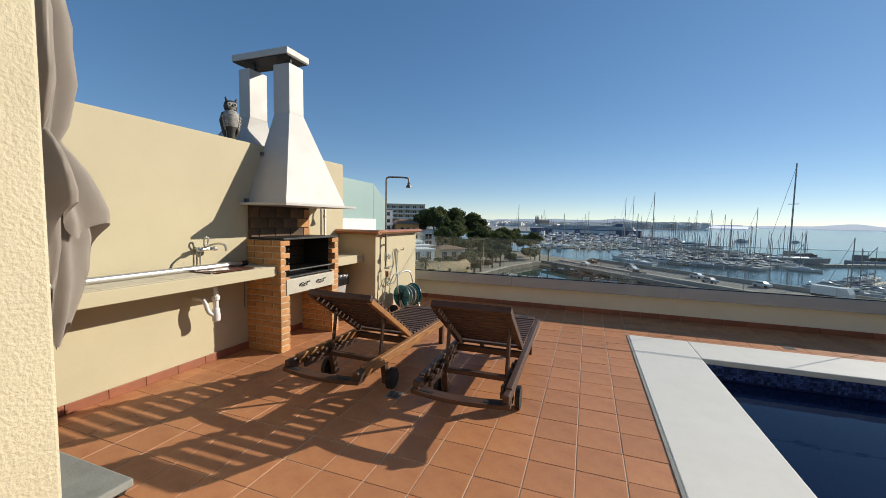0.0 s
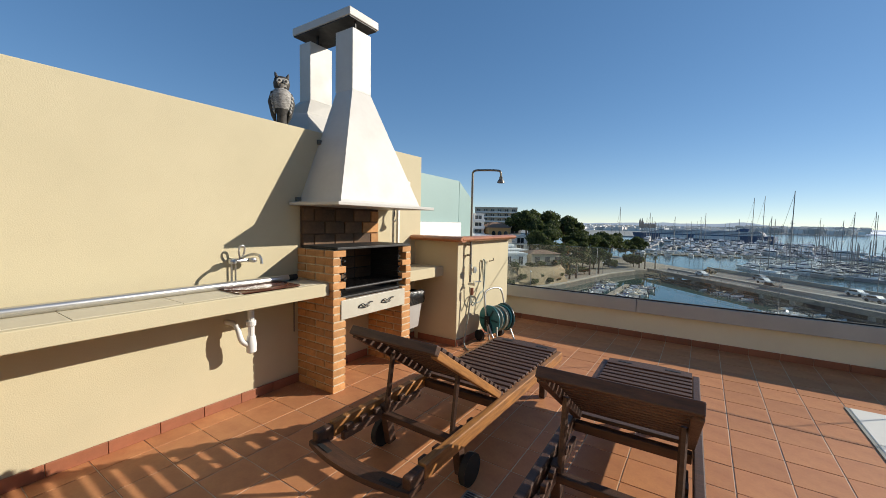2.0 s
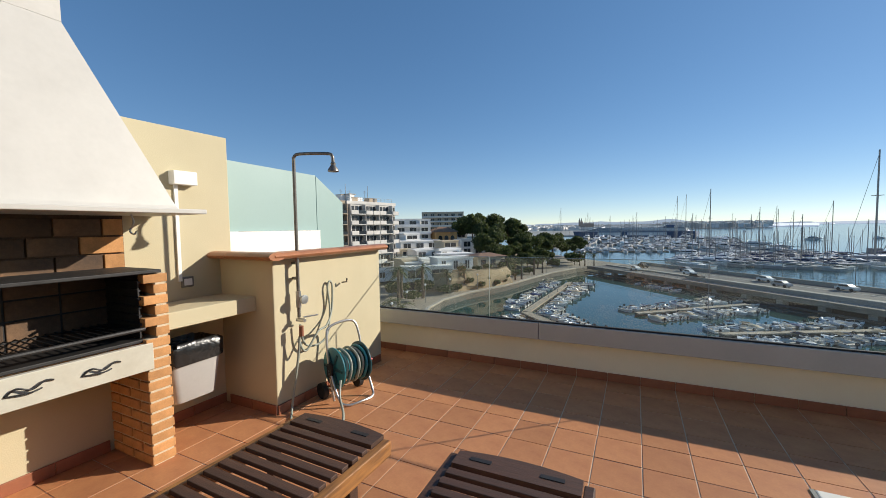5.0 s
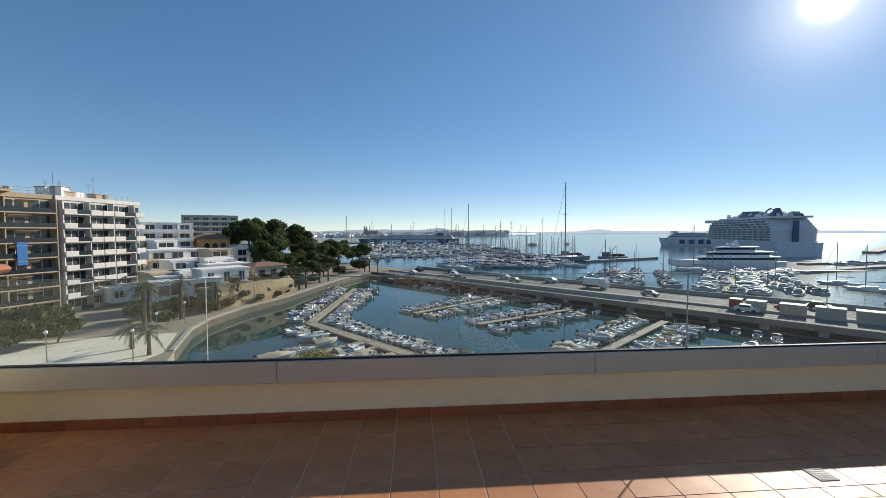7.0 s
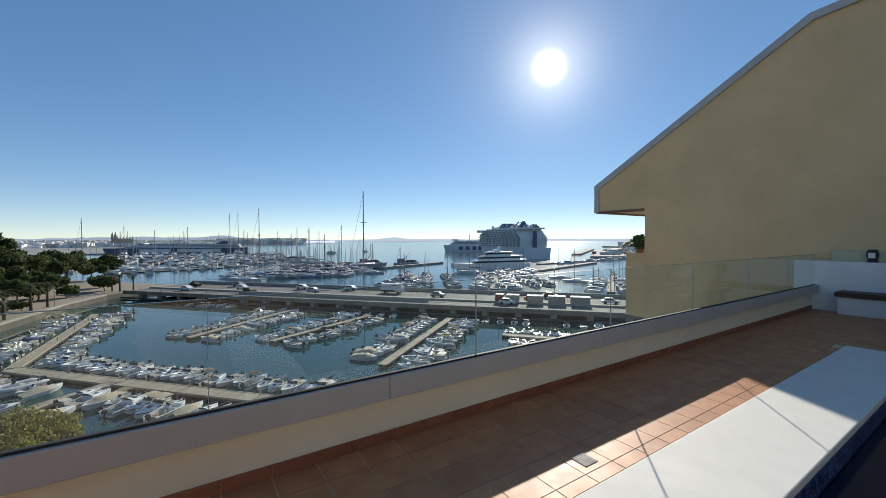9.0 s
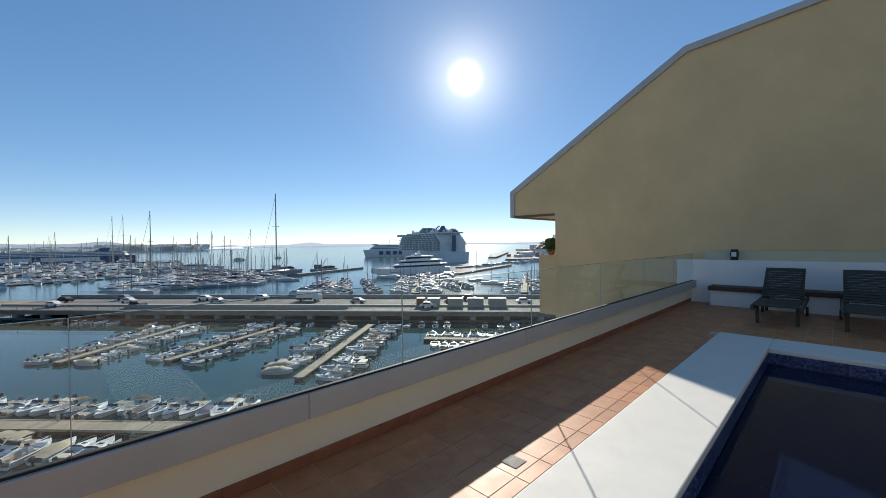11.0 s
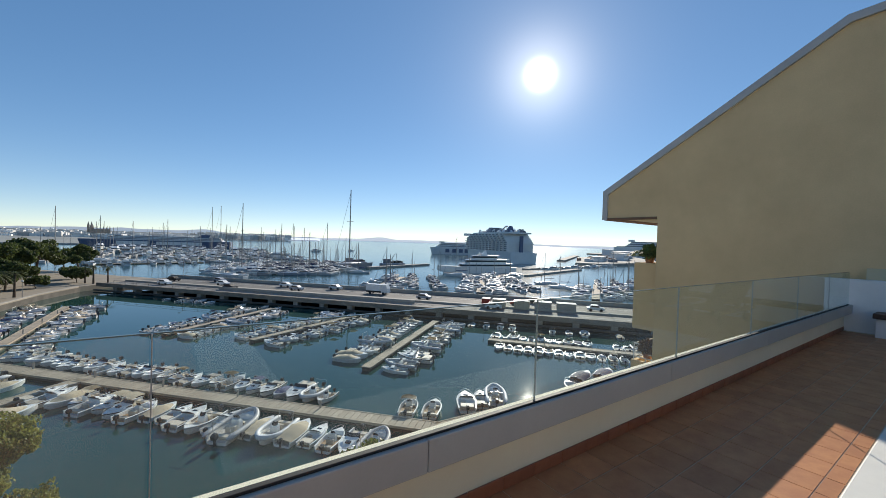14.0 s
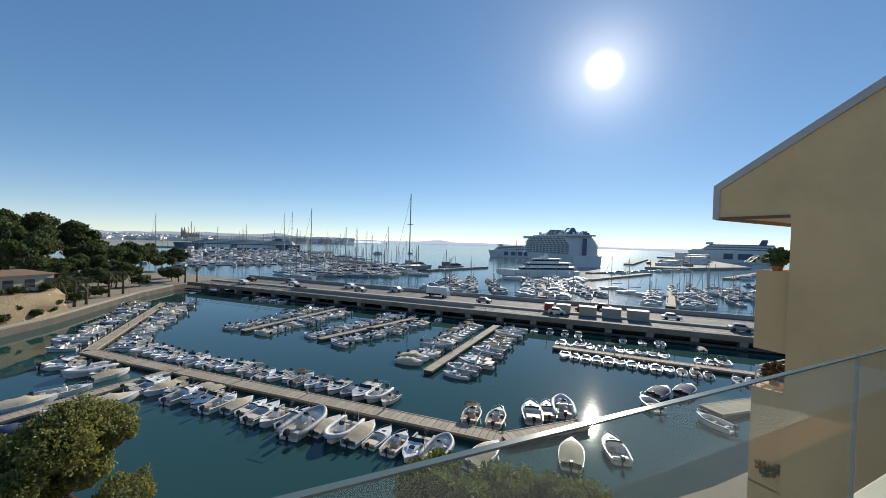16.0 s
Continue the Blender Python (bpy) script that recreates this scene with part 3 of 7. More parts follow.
tap = thing("wall_tap", T((-0.6, -2.15, 1.075)), "old chrome wall tap with curved spout above the sink", "tap")
part("body", tube(B(), [(0, -0.05, 0.02), (0.07, -0.05, 0.02)], 0.018, 10), M_STEEL, tap)
part("cross_bar", tube(B(), [(0.06, -0.07, 0.02), (0.06, 0.07, 0.02)], 0.016, 10), M_STEEL, tap)
part("spout", tube(B(), curve_pts([(0.06, 0.0, 0.03), (0.12, 0.0, 0.055), (0.22, 0.0, 0.075), (0.29, 0.0, 0.07), (0.315, 0.0, 0.045), (0.32, 0.0, 0.015)], 6), 0.010, 8), M_STEEL, tap)
for y in (-0.075, 0.075):
    part("knob", lathe(B(), [(0.012, -0.02), (0.026, -0.015), (0.028, 0.0), (0.022, 0.015), (0.004, 0.02)], 12, (0.085, y, 0.02)), M_STEEL, tap)
part("lever_loop", tube(B(), curve_pts([(0.07, -0.012, 0.035), (0.085, -0.03, 0.09), (0.09, -0.02, 0.125), (0.09, 0.005, 0.125), (0.085, 0.012, 0.09), (0.07, 0.0, 0.035)], 6), 0.007, 8), M_STEEL, tap, "chrome loop lever", 60)
for y in (-0.05, -0.02):
    part("supply_pipe", tube(B(), [(0.02, y, 0.02), (0.02, y, -0.155)], 0.006, 6), M_STEEL, tap)
siph = thing("siphon", T((-0.42, -2.15, 0.43)), "white plastic bottle trap under the sink", "drain pipe")
part("waste_nut", lathe(B(), [(0.05, 0.33), (0.05, 0.345), (0.035, 0.36), (0.035, 0.37)], 16), M_BROWNSINK, siph)
part("down_pipe", tube(B(), [(0, 0, 0.33), (0, 0, 0.1)], 0.022, 12), M_PLASTIC, siph)
part("collar", lathe(B(), [(0.03, 0.2), (0.034, 0.205), (0.034, 0.235), (0.03, 0.24)], 16), M_PLASTIC, siph)
part("trap_cup", lathe(B(), [(0.02, 0.0), (0.034, 0.01), (0.036, 0.06), (0.03, 0.12), (0.022, 0.13)], 16), M_PLASTIC, siph, "", 40)
part("bend", tube(B(), curve_pts([(0, -0.02, 0.06), (-0.02, -0.06, 0.10), (-0.04, -0.075, 0.18), (-0.08, -0.08, 0.215), (-0.178, -0.085, 0.215)], 6), 0.019, 10), M_PLASTIC, siph, "", 60)
tubeob = thing("awning_tube", T((-0.5, -4.4, 0.928)), "long silver aluminium awning tube lying on the counter", "metal tube")
part("tube", tube(B(), [(0, 0, 0), (-0.02, 2.62, 0)], 0.026, 16), M_STEEL, tubeob, "", 50)
part("end_cap", tube(B(), [(-0.02, 2.62, 0), (-0.021, 2.70, 0.0)], 0.024, 14), M_RUBBER, tubeob, "black plastic end cap", 50)
hook = thing("wall_cable", T((-0.594, -1.67, 0)), "thin grey cable fixed along the wall", "cable")
part("cable", tube(B(), [(0, 0, 0.45), (0, 0.0, 0.90)], 0.005, 6), M_GALV, hook)

# ---- shelf, bin and fittings ----
shelf = thing("wall_shelf", T((-0.6, -0.655, 0.79)), "cream rendered masonry shelf between pier and block", "shelf")
part("slab", box(B(), 0.0, 0.41, 0.002, 0.653, 0, 0.11, 0.006), M_CREAM, shelf)
binob = thing("waste_bin", T((-0.44, -0.40, 0.24)), "grey plastic bin with black liner hung under the shelf", "bin")
def rr(w, d, z, n=6, r=0.05):
    out = []
    for cx, cy, a0 in ((w - r, d - r, 0), (-w + r, d - r, 90), (-w + r, -d + r, 180), (w - r, -d + r, 270)):
        for k in range(n):
            a = radians(a0 + 90 * k / (n - 1))
            out.append(Vector((cx + r * math.cos(a), cy + r * math.sin(a), z)))
    return out
part("tub", loft(B(), [rr(0.115, 0.145, 0.0), rr(0.12, 0.15, 0.01), rr(0.15, 0.19, 0.36), rr(0.145, 0.185, 0.36), rr(0.11, 0.14, 0.03)], caps=True), M_BIN, binob, "", 40)
bm = B()
rg = random.Random(4)
loft(bm, [[p + Vector((rg.uniform(-0.006, 0.006), rg.uniform(-0.006, 0.006), rg.uniform(-0.02, 0.02) * (k != 2))) for p in rr(w, d, z)] for k, (w, d, z) in enumerate(((0.156, 0.196, 0.27), (0.158, 0.2, 0.33), (0.158, 0.198, 0.39), (0.14, 0.18, 0.40), (0.12, 0.15, 0.3)))], caps=False)
part("liner", bm, M_BAG, binob, "crumpled black plastic liner", 60)
part("hanger", box(B(), -0.16, -0.13, -0.1, 0.1, 0.3, 0.37), M_GALV, binob)
jb = thing("junction_box", T((-0.6, -0.28, 1.80)), "white plastic junction box with conduit on the wall", "electrical box")
part("box", box(B(), 0.0, 0.07, -0.085, 0.085, -0.05, 0.05, 0.006), M_PLASTIC, jb)
part("conduit", box(B(), 0.0, 0.016, -0.055, -0.03, -0.76, -0.05), M_PLASTIC, jb)
so = thing("wall_socket", T((-0.6, -0.27, 1.03)), "small weathered outdoor wall socket", "socket")
part("plate", box(B(), 0, 0.014, -0.045, 0.045, -0.04, 0.04, 0.005), M_GALV, so)
part("insert", box(B(), 0.0141, 0.02, -0.03, 0.03, -0.025, 0.025, 0.004), M_PLASTIC, so)

# ---- owl figure on the wall ----
def owl():
    bm = B()
    prof = [(0.040, 0.0), (0.046, 0.02), (0.046, 0.10), (0.070, 0.14), (0.086, 0.20), (0.090, 0.255), (0.082, 0.292), (0.058, 0.312), (0.068, 0.325), (0.074, 0.36), (0.068, 0.395), (0.050, 0.415), (0.02, 0.42), (0.004, 0.42)]
    n = 30
    loft(bm, [[Vector(((r * (1 + 0.03 * math.sin(9 * a + k * 2.1))) * math.cos(a) * 0.92, r * (1 + 0.03 * math.sin(7 * a + k)) * math.sin(a), z)) for a in [2 * math.pi * i / n for i in range(n)]] for k, (r, z) in enumerate(prof)])
    for f in bm.faces:
        c = f.calc_center_median()
        f.material_index = 2 if c.z < 0.13 else (0 if (c.z < 0.31 and (c.x > -0.02 or c.z < 0.25)) else (0 if c.x > 0.055 and c.z < 0.385 else 2))
    def add(rings, idx):
        was = set(bm.faces)
        loft(bm, rings)
        for f in bm.faces:
            if f not in was:
                f.material_index = idx
    for s in (-1, 1):
        add([ring((0.02, s * 0.042, 0.40), 0.022, 8), ring((0.02, s * 0.056, 0.435), 0.012, 8), ring((0.018, s * 0.06, 0.452), 0.002, 8)], 2)
        add([ring((0.060, s * 0.030, 0.370), 0.025, 12, (1, 0, 0)), ring((0.072, s * 0.029, 0.370), 0.021, 12, (1, 0, 0)), ring((0.073, s * 0.029, 0.370), 0.004, 12, (1, 0, 0))], 1)
        add([ring((0.072, s * 0.029, 0.370), 0.011, 10, (1, 0, 0)), ring((0.077, s * 0.029, 0.370), 0.008, 10, (1, 0, 0)), ring((0.078, s * 0.029, 0.370), 0.002, 10, (1, 0, 0))], 2)
        add([ring((0.0, s * 0.080, 0.285), 0.018, 10), ring((-0.005, s * 0.092, 0.2), 0.032, 10), ring((-0.02, s * 0.07, 0.08), 0.022, 10), ring((-0.03, s * 0.05, 0.02), 0.006, 10)], 2)
        for k in range(5):
            add([ring((0.02, s * (0.088 - 0.004 * k), 0.26 - 0.03 * k), 0.014, 7), ring((0.03, s * (0.10 - 0.006 * k), 0.235 - 0.03 * k), 0.010, 7), ring((0.02, s * (0.09 - 0.006 * k), 0.215 - 0.03 * k), 0.003, 7)], 0)
    add([ring((0.068, 0, 0.36), 0.012, 8, (1, 0, 0)), ring((0.092, 0, 0.343), 0.002, 8, (1, 0, -0.4))], 2)
    m_owl = mat("painted_grey_plumage", (0.52, 0.50, 0.46), 0.7, var=0.35, scale=30, bump=0.5, bscale=70, col2=(0.12, 0.11, 0.10), stretch=(1, 1, 2.4))
    m_pale = mat("pale_face_paint", (0.60, 0.57, 0.50), 0.6, var=0.2, scale=30, bump=0.2)
    m_dark = mat("dark_plumage_paint", (0.075, 0.068, 0.06), 0.7, var=0.4, scale=30, bump=0.4, bscale=70)
    solo("owl_figure", bm, [m_owl, m_pale, m_dark], T((-0.70, -1.70, 2.17)) @ pose(0, 0, 0, 0, 0, -25) @ Matrix.Diagonal((0.86, 0.86, 0.94, 1)), "grey painted plastic scarecrow owl standing on the wall", "statue", smooth=50)


owl()

# ---- shower and hose reel ----
sh = thing("outdoor_shower", T((0.06, 0.185, 0.0)), "galvanised outdoor shower pipe fixed to the block", "shower")
part("riser", tube(B(), [(0, 0, 0.72), (0, 0, 1.97)], 0.013, 10), M_GALV, sh)
part("arm", tube(B(), curve_pts([(0, 0, 1.955), (0.02, 0.006, 1.985), (0.10, 0.03, 1.99), (0.26, 0.09, 1.985), (0.295, 0.10, 1.965), (0.30, 0.103, 1.92)], 5), 0.012, 10), M_GALV, sh, "", 60)
part("shower_head", lathe(B(), [(0.012, 0.07), (0.02, 0.06), (0.018, 0.045), (0.04, 0.012), (0.042, 0.0), (0.035, -0.004)], 16, (0.30, 0.103, 1.85)), M_GALV, sh, "", 40)
part("valve_body", tube(B(), [(0, 0, 0.80), (0, 0, 0.93)], 0.02, 10), M_STEEL, sh)
part("valve_wheel", lathe(B(), [(0.012, -0.01), (0.036, -0.008), (0.036, 0.008), (0.012, 0.01)], 14, (0.0, 0.0, 0.0)), M_STEEL, sh, "", 40, T((0.05, 0.01, 0.865)) @ pose(0, 0, 0, 0, 90, 0))
part("valve_stem", tube(B(), [(0, 0.0, 0.865), (0.05, 0.01, 0.865)], 0.007, 8), M_STEEL, sh)
part("lever_tap", tube(B(), [(-0.02, 0.0, 0.70), (0.06, 0.0, 0.70)], 0.016, 10), M_STEEL, sh)
part("lever", obox(B(), T((0.06, 0.06, 0.725)) @ pose(0, 0, 0, 0, 0, -20), 0.022, 0.12, 0.01, 0.003), M_STEEL, sh)
for z in (1.02, 1.14):
    part("pipe_clip", box(B(), -0.045, 0.0, -0.018, 0.018, z, z + 0.02), M_GALV, sh)
part("hose_connector", tube(B(), [(0.04, -0.02, 0.58), (0.04, -0.02, 0.66)], 0.018, 10), mat("brown_connector", (0.30, 0.11, 0.06), 0.5, var=0.1, bump=0), sh)
part("wall_hook", tube(B(), [(-0.044, 0.56, 0.92), (0.01, 0.56, 0.93), (0.015, 0.56, 0.96)], 0.008, 6), M_GALV, sh)
hose = thing("garden_hose", T((0, 0, 0)), "grey-green garden hose hanging from tap to floor", "hose")
part("hose_length", tube(B(), curve_pts([(0.085, 0.16, 0.58), (0.08, 0.14, 0.40), (0.06, 0.10, 0.12), (0.08, 0.06, 0.012), (0.22, -0.06, 0.012), (0.45, -0.10, 0.012), (0.56, 0.04, 0.012), (0.50, 0.16, 0.03), (0.40, 0.24, 0.12), (0.36, 0.30, 0.22)], 7), 0.0095, 8), M_HOSE, hose, "", 60)
part("hose_loop", tube(B(), curve_pts([(0.05, 0.2, 0.66), (0.06, 0.23, 0.50), (0.08, 0.34, 0.46), (0.09, 0.46, 0.52), (0.04, 0.55, 0.72), (0.03, 0.54, 0.90), (0.03, 0.57, 0.955), (0.03, 0.60, 0.90), (0.05, 0.56, 0.70), (0.10, 0.44, 0.60), (0.12, 0.32, 0.58), (0.10, 0.2, 0.45), (0.08, 0.15, 0.56)], 7), 0.0085, 8), M_HOSE, hose, "", 60)
reel = thing("hose_reel", T((0.26, 0.50, 0.0)) @ pose(0, 0, 0, 0, 0, -18), "teal plastic hose reel on a tubular steel stand", "hose reel")
M_SHIPT = mat("dark_teal_plastic", (0.008, 0.07, 0.085), 0.4, var=0.1, bump=0.05)


def disc(name, y, mt):
    bm = loft(B(), [[p + Vector((0, y + dy, 0.27)) for p in ring((0, 0, 0), r, 28, (0, 1, 0))] for r, dy in ((0.160, 0), (0.168, 0.004), (0.168, 0.014))])
    d = part(name, bm, mt, reel, "", 40)
    for k in range(6):
        a = k * math.pi / 3
        part("rib", obox(B(), T((0.09 * math.cos(a), y - 0.004, 0.27 + 0.09 * math.sin(a))) @ Matrix.Rotation(-a, 4, "Y"), 0.10, 0.012, 0.022, 0.003), M_SHIPT, d)
disc("side_disc", -0.13, M_TEAL)
disc("side_disc", 0.12, M_SHIPT)
part("drum", tube(B(), [(0, -0.115, 0.27), (0, 0.12, 0.27)], 0.08, 20), M_TEAL, reel, "", 40)
for k in range(9):
    pts = [Vector((( 0.105 + 0.018 * (k % 3)) * math.cos(a), -0.10 + k * 0.025 + 0.006 * math.sin(3 * a), 0.27 + (0.105 + 0.018 * (k % 3)) * math.sin(a))) for a in [2 * math.pi * i / 24 for i in range(25)]]
    part("hose_coil", tube(B(), pts, 0.012, 7), M_HOSE if k % 4 else M_TEAL, reel, "", 60)
part("handle_frame", tube(B(), curve_pts([(0.05, -0.16, 0.02), (0.0, -0.165, 0.25), (-0.06, -0.15, 0.52), (-0.08, -0.10, 0.60), (-0.08, 0.08, 0.62), (-0.06, 0.145, 0.55), (0.0, 0.16, 0.27), (0.03, 0.165, 0.1)], 6), 0.0105, 8), M_STEEL, reel, "", 60)
part("foot_frame", tube(B(), curve_pts([(0.0, -0.165, 0.27), (0.12, -0.16, 0.06), (0.18, -0.12, 0.012), (0.20, 0.0, 0.012), (0.18, 0.12, 0.012), (0.12, 0.16, 0.06), (0.0, 0.165, 0.27)], 6), 0.0105, 8), M_STEEL, reel, "", 60)
part("crank_plate", box(B(), -0.035, 0.035, -0.175, -0.15, 0.20, 0.32, 0.008), M_RUBBER, reel)
part("crank", tube(B(), [(0, 0.135, 0.27), (0, 0.19, 0.27), (0.0, 0.25, 0.25)], 0.012, 8), M_RED, reel, "red crank handle")
for y in (-0.17, 0.17):
    part("wheel", tube(B(), [(-0.11, y - 0.02, 0.065), (-0.11, y + 0.02, 0.065)], 0.065, 20), M_RUBBER, reel, "black plastic wheel", 40)
part("axle", tube(B(), [(-0.11, -0.17, 0.065), (-0.11, 0.17, 0.065)], 0.008, 8), M_STEEL, reel)

# ---- sun loungers ----
def lounger(m, label, wood_rail, wood_slat, wood_frame, group, back=33):
    """Foot end at +y, head at -y; 0.61 m wide, 1.95 m long."""
    ob = thing("sun_lounger", m, label, "sun lounger", group)
    W = 0.305
    for s in (-1, 1):
        part("side_rail", box(B(), s * W - 0.022, s * W + 0.022, -0.95, 0.97, 0.245, 0.325, 0.006), wood_rail, ob, "worn golden wood side rail")
        part("front_leg", box(B(), s * (W - 0.048) - 0.024, s * (W - 0.048) + 0.024, 0.70, 0.76, 0.0, 0.30, 0.005), wood_frame, ob)
        part("rear_leg", obox(B(), T((s * (W - 0.048), -0.56, 0.17)) @ pose(0, 0, 0, 12, 0, 0), 0.045, 0.06, 0.27, 0.005), wood_frame, ob)
        wh = part("wheel", tube(B(), [(s * (W - 0.005), -0.54, 0.085), (s * (W + 0.03), -0.54, 0.085)], 0.085, 22), wood_frame, ob, "dark wooden wheel", 40)
        part("tyre", lathe(B(), [(0.07, -0.019), (0.087, -0.017), (0.087, 0.017), (0.07, 0.019)], 22), M_RUBBER, wh, "black rubber tyre", 40, T((s * (W + 0.0125), -0.54, 0.085)) @ pose(0, 0, 0, 0, 90, 0))
        part("notched_rail", box(B(), s * (W - 0.05) - 0.012, s * (W - 0.05) + 0.012, -0.92, -0.25, 0.225, 0.27, 0.004), wood_frame, ob)
        for k in range(5):
            part("notch_block", box(B(), s * (W - 0.05) - 0.012, s * (W - 0.05) + 0.012, -0.90 + k * 0.11, -0.85 + k * 0.11, 0.27, 0.30, 0.003), wood_frame, ob)
    # head cross board, bowed
    bm = B()
    n = 14
    loft(bm, [[Vector((x, -0.985 - 0.05 * (1 - (x / 0.34) ** 2) - dy, z)) for dy, z in ((0, 0.235), (0.085, 0.235), (0.085, 0.262), (0, 0.262))] for x in [-0.335 + 0.67 * i / n for i in range(n + 1)]])
    part("head_board", bm, wood_frame, ob)
    for s in (-1, 1):
        part("grip_slot", obox(B(), T((s * 0.22, -1.065, 0.263)) @ pose(0, 0, 0, 0, 0, s * 8), 0.10, 0.026, 0.004, 0.0), M_BLACK, ob, "dark grip slot")
        part("rail_end", box(B(), s * W - 0.022, s * W + 0.022, -1.06, -0.951, 0.235, 0.315, 0.008), wood_frame, ob)
    # foot board with grip slots, bowed
    bm = loft(B(), [[Vector((x, 0.865 + dy, z)) for dy, z in ((0.0, 0.318), (0.105 + 0.03 * (1 - (x / 0.28) ** 2), 0.318), (0.105 + 0.03 * (1 - (x / 0.28) ** 2), 0.343), (0.0, 0.343))] for x in [-0.28 + 0.56 * i / n for i in range(n + 1)]])
    part("foot_board", bm, wood_slat, ob)
    for s in (-1, 1):
        part("grip_slot", box(B(), s * 0.16 - 0.05, s * 0.16 + 0.05, 0.915, 0.94, 0.3435, 0.346), M_BLACK, ob, "dark grip slot")
    me = None
    for k in range(14):
        y = -0.115 + k * 0.07
        if me is None:
            me = part("slat", box(B(), -0.28, 0.28, 0, 0.044, 0.316, 0.338, 0.003), wood_slat, ob, "", None, T((0, y, 0))).data
        else:
            share("slat", me, ob, T((0, y, 0)))
    bk = part("backrest", box(B(), -0.29, -0.25, 0.0, 0.82, -0.02, 0.025, 0.004), wood_frame, ob, "tilted slatted backrest", None, T((0, -0.125, 0.33)) @ pose(0, 0, 0, back, 0, 180))
    part("back_rail", box(B(), 0.25, 0.29, 0.0, 0.82, -0.02, 0.025, 0.004), wood_frame, bk)
    bk.data.materials[0] = wood_rail
    bs = finish("back_slat", box(B(), -0.285, 0.285, 0.0, 0.044, 0.026, 0.046, 0.003), wood_slat)
    for k in range(12):
        share("back_slat", bs, bk, T((0, 0.005 + k * 0.068, 0)))
    part("back_top", box(B(), -0.29, 0.29, 0.815, 0.855, -0.01, 0.04, 0.006), wood_frame, bk)
    ca, sa = math.cos(radians(back)), math.sin(radians(back))
    for s in (-1, 1):
        part("strut", tube(B(), [(s * 0.235, -0.125 - 0.5 * ca, 0.33 + 0.5 * sa), (s * 0.235, -0.60, 0.24)], 0.016, 6), wood_frame, ob)
    part("strut_bar", box(B(), -0.25, 0.25, -0.625, -0.575, 0.225, 0.26, 0.004), wood_frame, ob)
    part("cross_bar", box(B(), -0.28, 0.28, -0.16, -0.11, 0.25, 0.30, 0.004), wood_frame, ob)
    return ob


lounger(T((0.975, -1.385, 0)) @ pose(0, 0, 0, 0, 0, -1.0), "weathered dark wooden sun lounger with raised slatted back", M_WOODL, M_SLAT, M_WOODD, "loungers by the barbecue")
lounger(T((1.99, -1.345, 0)) @ pose(0, 0, 0, 0, 0, 1.3), "weathered dark wooden sun lounger beside the pool path", M_WOODD, M_SLAT, M_WOODD, "loungers by the barbecue")
M_GREYW = mat("dark_grey_green_wood", (0.055, 0.055, 0.045), 0.7, var=0.15, scale=5, bump=0.2, bscale=40)
for y in (0.02, -1.05, -2.1):
    lounger(T((12.15, y, 0)) @ pose(0, 0, 0, 0, 0, 90), "dark grey-green wooden sun lounger at the terrace end", M_GREYW, M_GREYW, M_GREYW, "loungers at the terrace end", 36)

# ---- parasol ----
par = thing("parasol", T((0.31, -3.71, 0.0)), "closed taupe canvas parasol tied with cord on a silver pole", "parasol")
part("pole", tube(B(), [(0, 0, 0.06), (0, 0, 2.75)], 0.024, 14), M_STEEL, par, "", 50)
part("sleeve", tube(B(), [(0, 0, 0.075), (0, 0, 0.40)], 0.034, 14), M_STONEGREY, par, "grey pole sleeve", 50)
part("base_slab", box(B(), -0.31, 0.35, -0.46, 0.19, 0.03, 0.075, 0.01), M_STONEGREY, par, "grey base slab")
for x, y in ((-0.27, -0.42), (0.31, -0.42), (-0.27, 0.15), (0.31, 0.15)):
    part("castor", tube(B(), [(x - 0.012, y, 0.022), (x + 0.012, y, 0.022)], 0.022, 12), M_RUBBER, par, "small castor", 40)
def drape(zs, rs, folds, seed, lift=0.0, n=140, fold=0.2):
    rings = []
    for k, (z, r) in enumerate(zip(zs, rs)):
        t = k / (len(zs) - 1)
        row = []
        for i in range(n):
            a = 2 * math.pi * i / n
            f = 1 + fold * math.sin(folds * a + seed + 0.6 * t + 0.5 * math.sin(2 * a + z)) + 0.11 * math.sin((folds * 2 + 1) * a + 2 * seed + 3 * z) + 0.12 * noise.noise((math.cos(a) * 2, math.sin(a) * 2, seed + z))
            dz = lift * (1 - t) * (0.5 * math.sin(3 * a + seed) + 0.5 * math.sin(folds * a + seed)) if lift else 0
            row.append(Vector((r * f * math.cos(a), r * f * math.sin(a), z + dz)))
        rings.append(row)
    bm = loft(B(), rings, caps=False)
    bmesh.ops.solidify(bm, geom=bm.faces[:], thickness=0.004)
    return bm
part("lower_flap", drape([0.86, 0.98, 1.12, 1.28, 1.45, 1.60, 1.70], [0.09, 0.12, 0.145, 0.155, 0.14, 0.105, 0.07], 6, 1.3, 0.22, fold=0.30), M_FABRIC, par, "", 70)
part("canopy", drape([1.30, 1.37, 1.46, 1.56, 1.64, 1.70, 1.72, 1.80, 2.0, 2.3, 2.6, 2.72], [0.215, 0.215, 0.195, 0.165, 0.13, 0.10, 0.095, 0.12, 0.155, 0.15, 0.10, 0.04], 7, 0.4, 0.17, fold=0.26), M_FABRIC, par, "", 70)
part("tie_cord", tube(B(), [Vector((0.115 * math.cos(a) * (1 + 0.1 * math.sin(5 * a)), 0.115 * math.sin(a), 1.71 + 0.008 * math.sin(2 * a))) for a in [2 * math.pi * k / 30 for k in range(31)]], 0.006, 6), M_FABRIC, par)

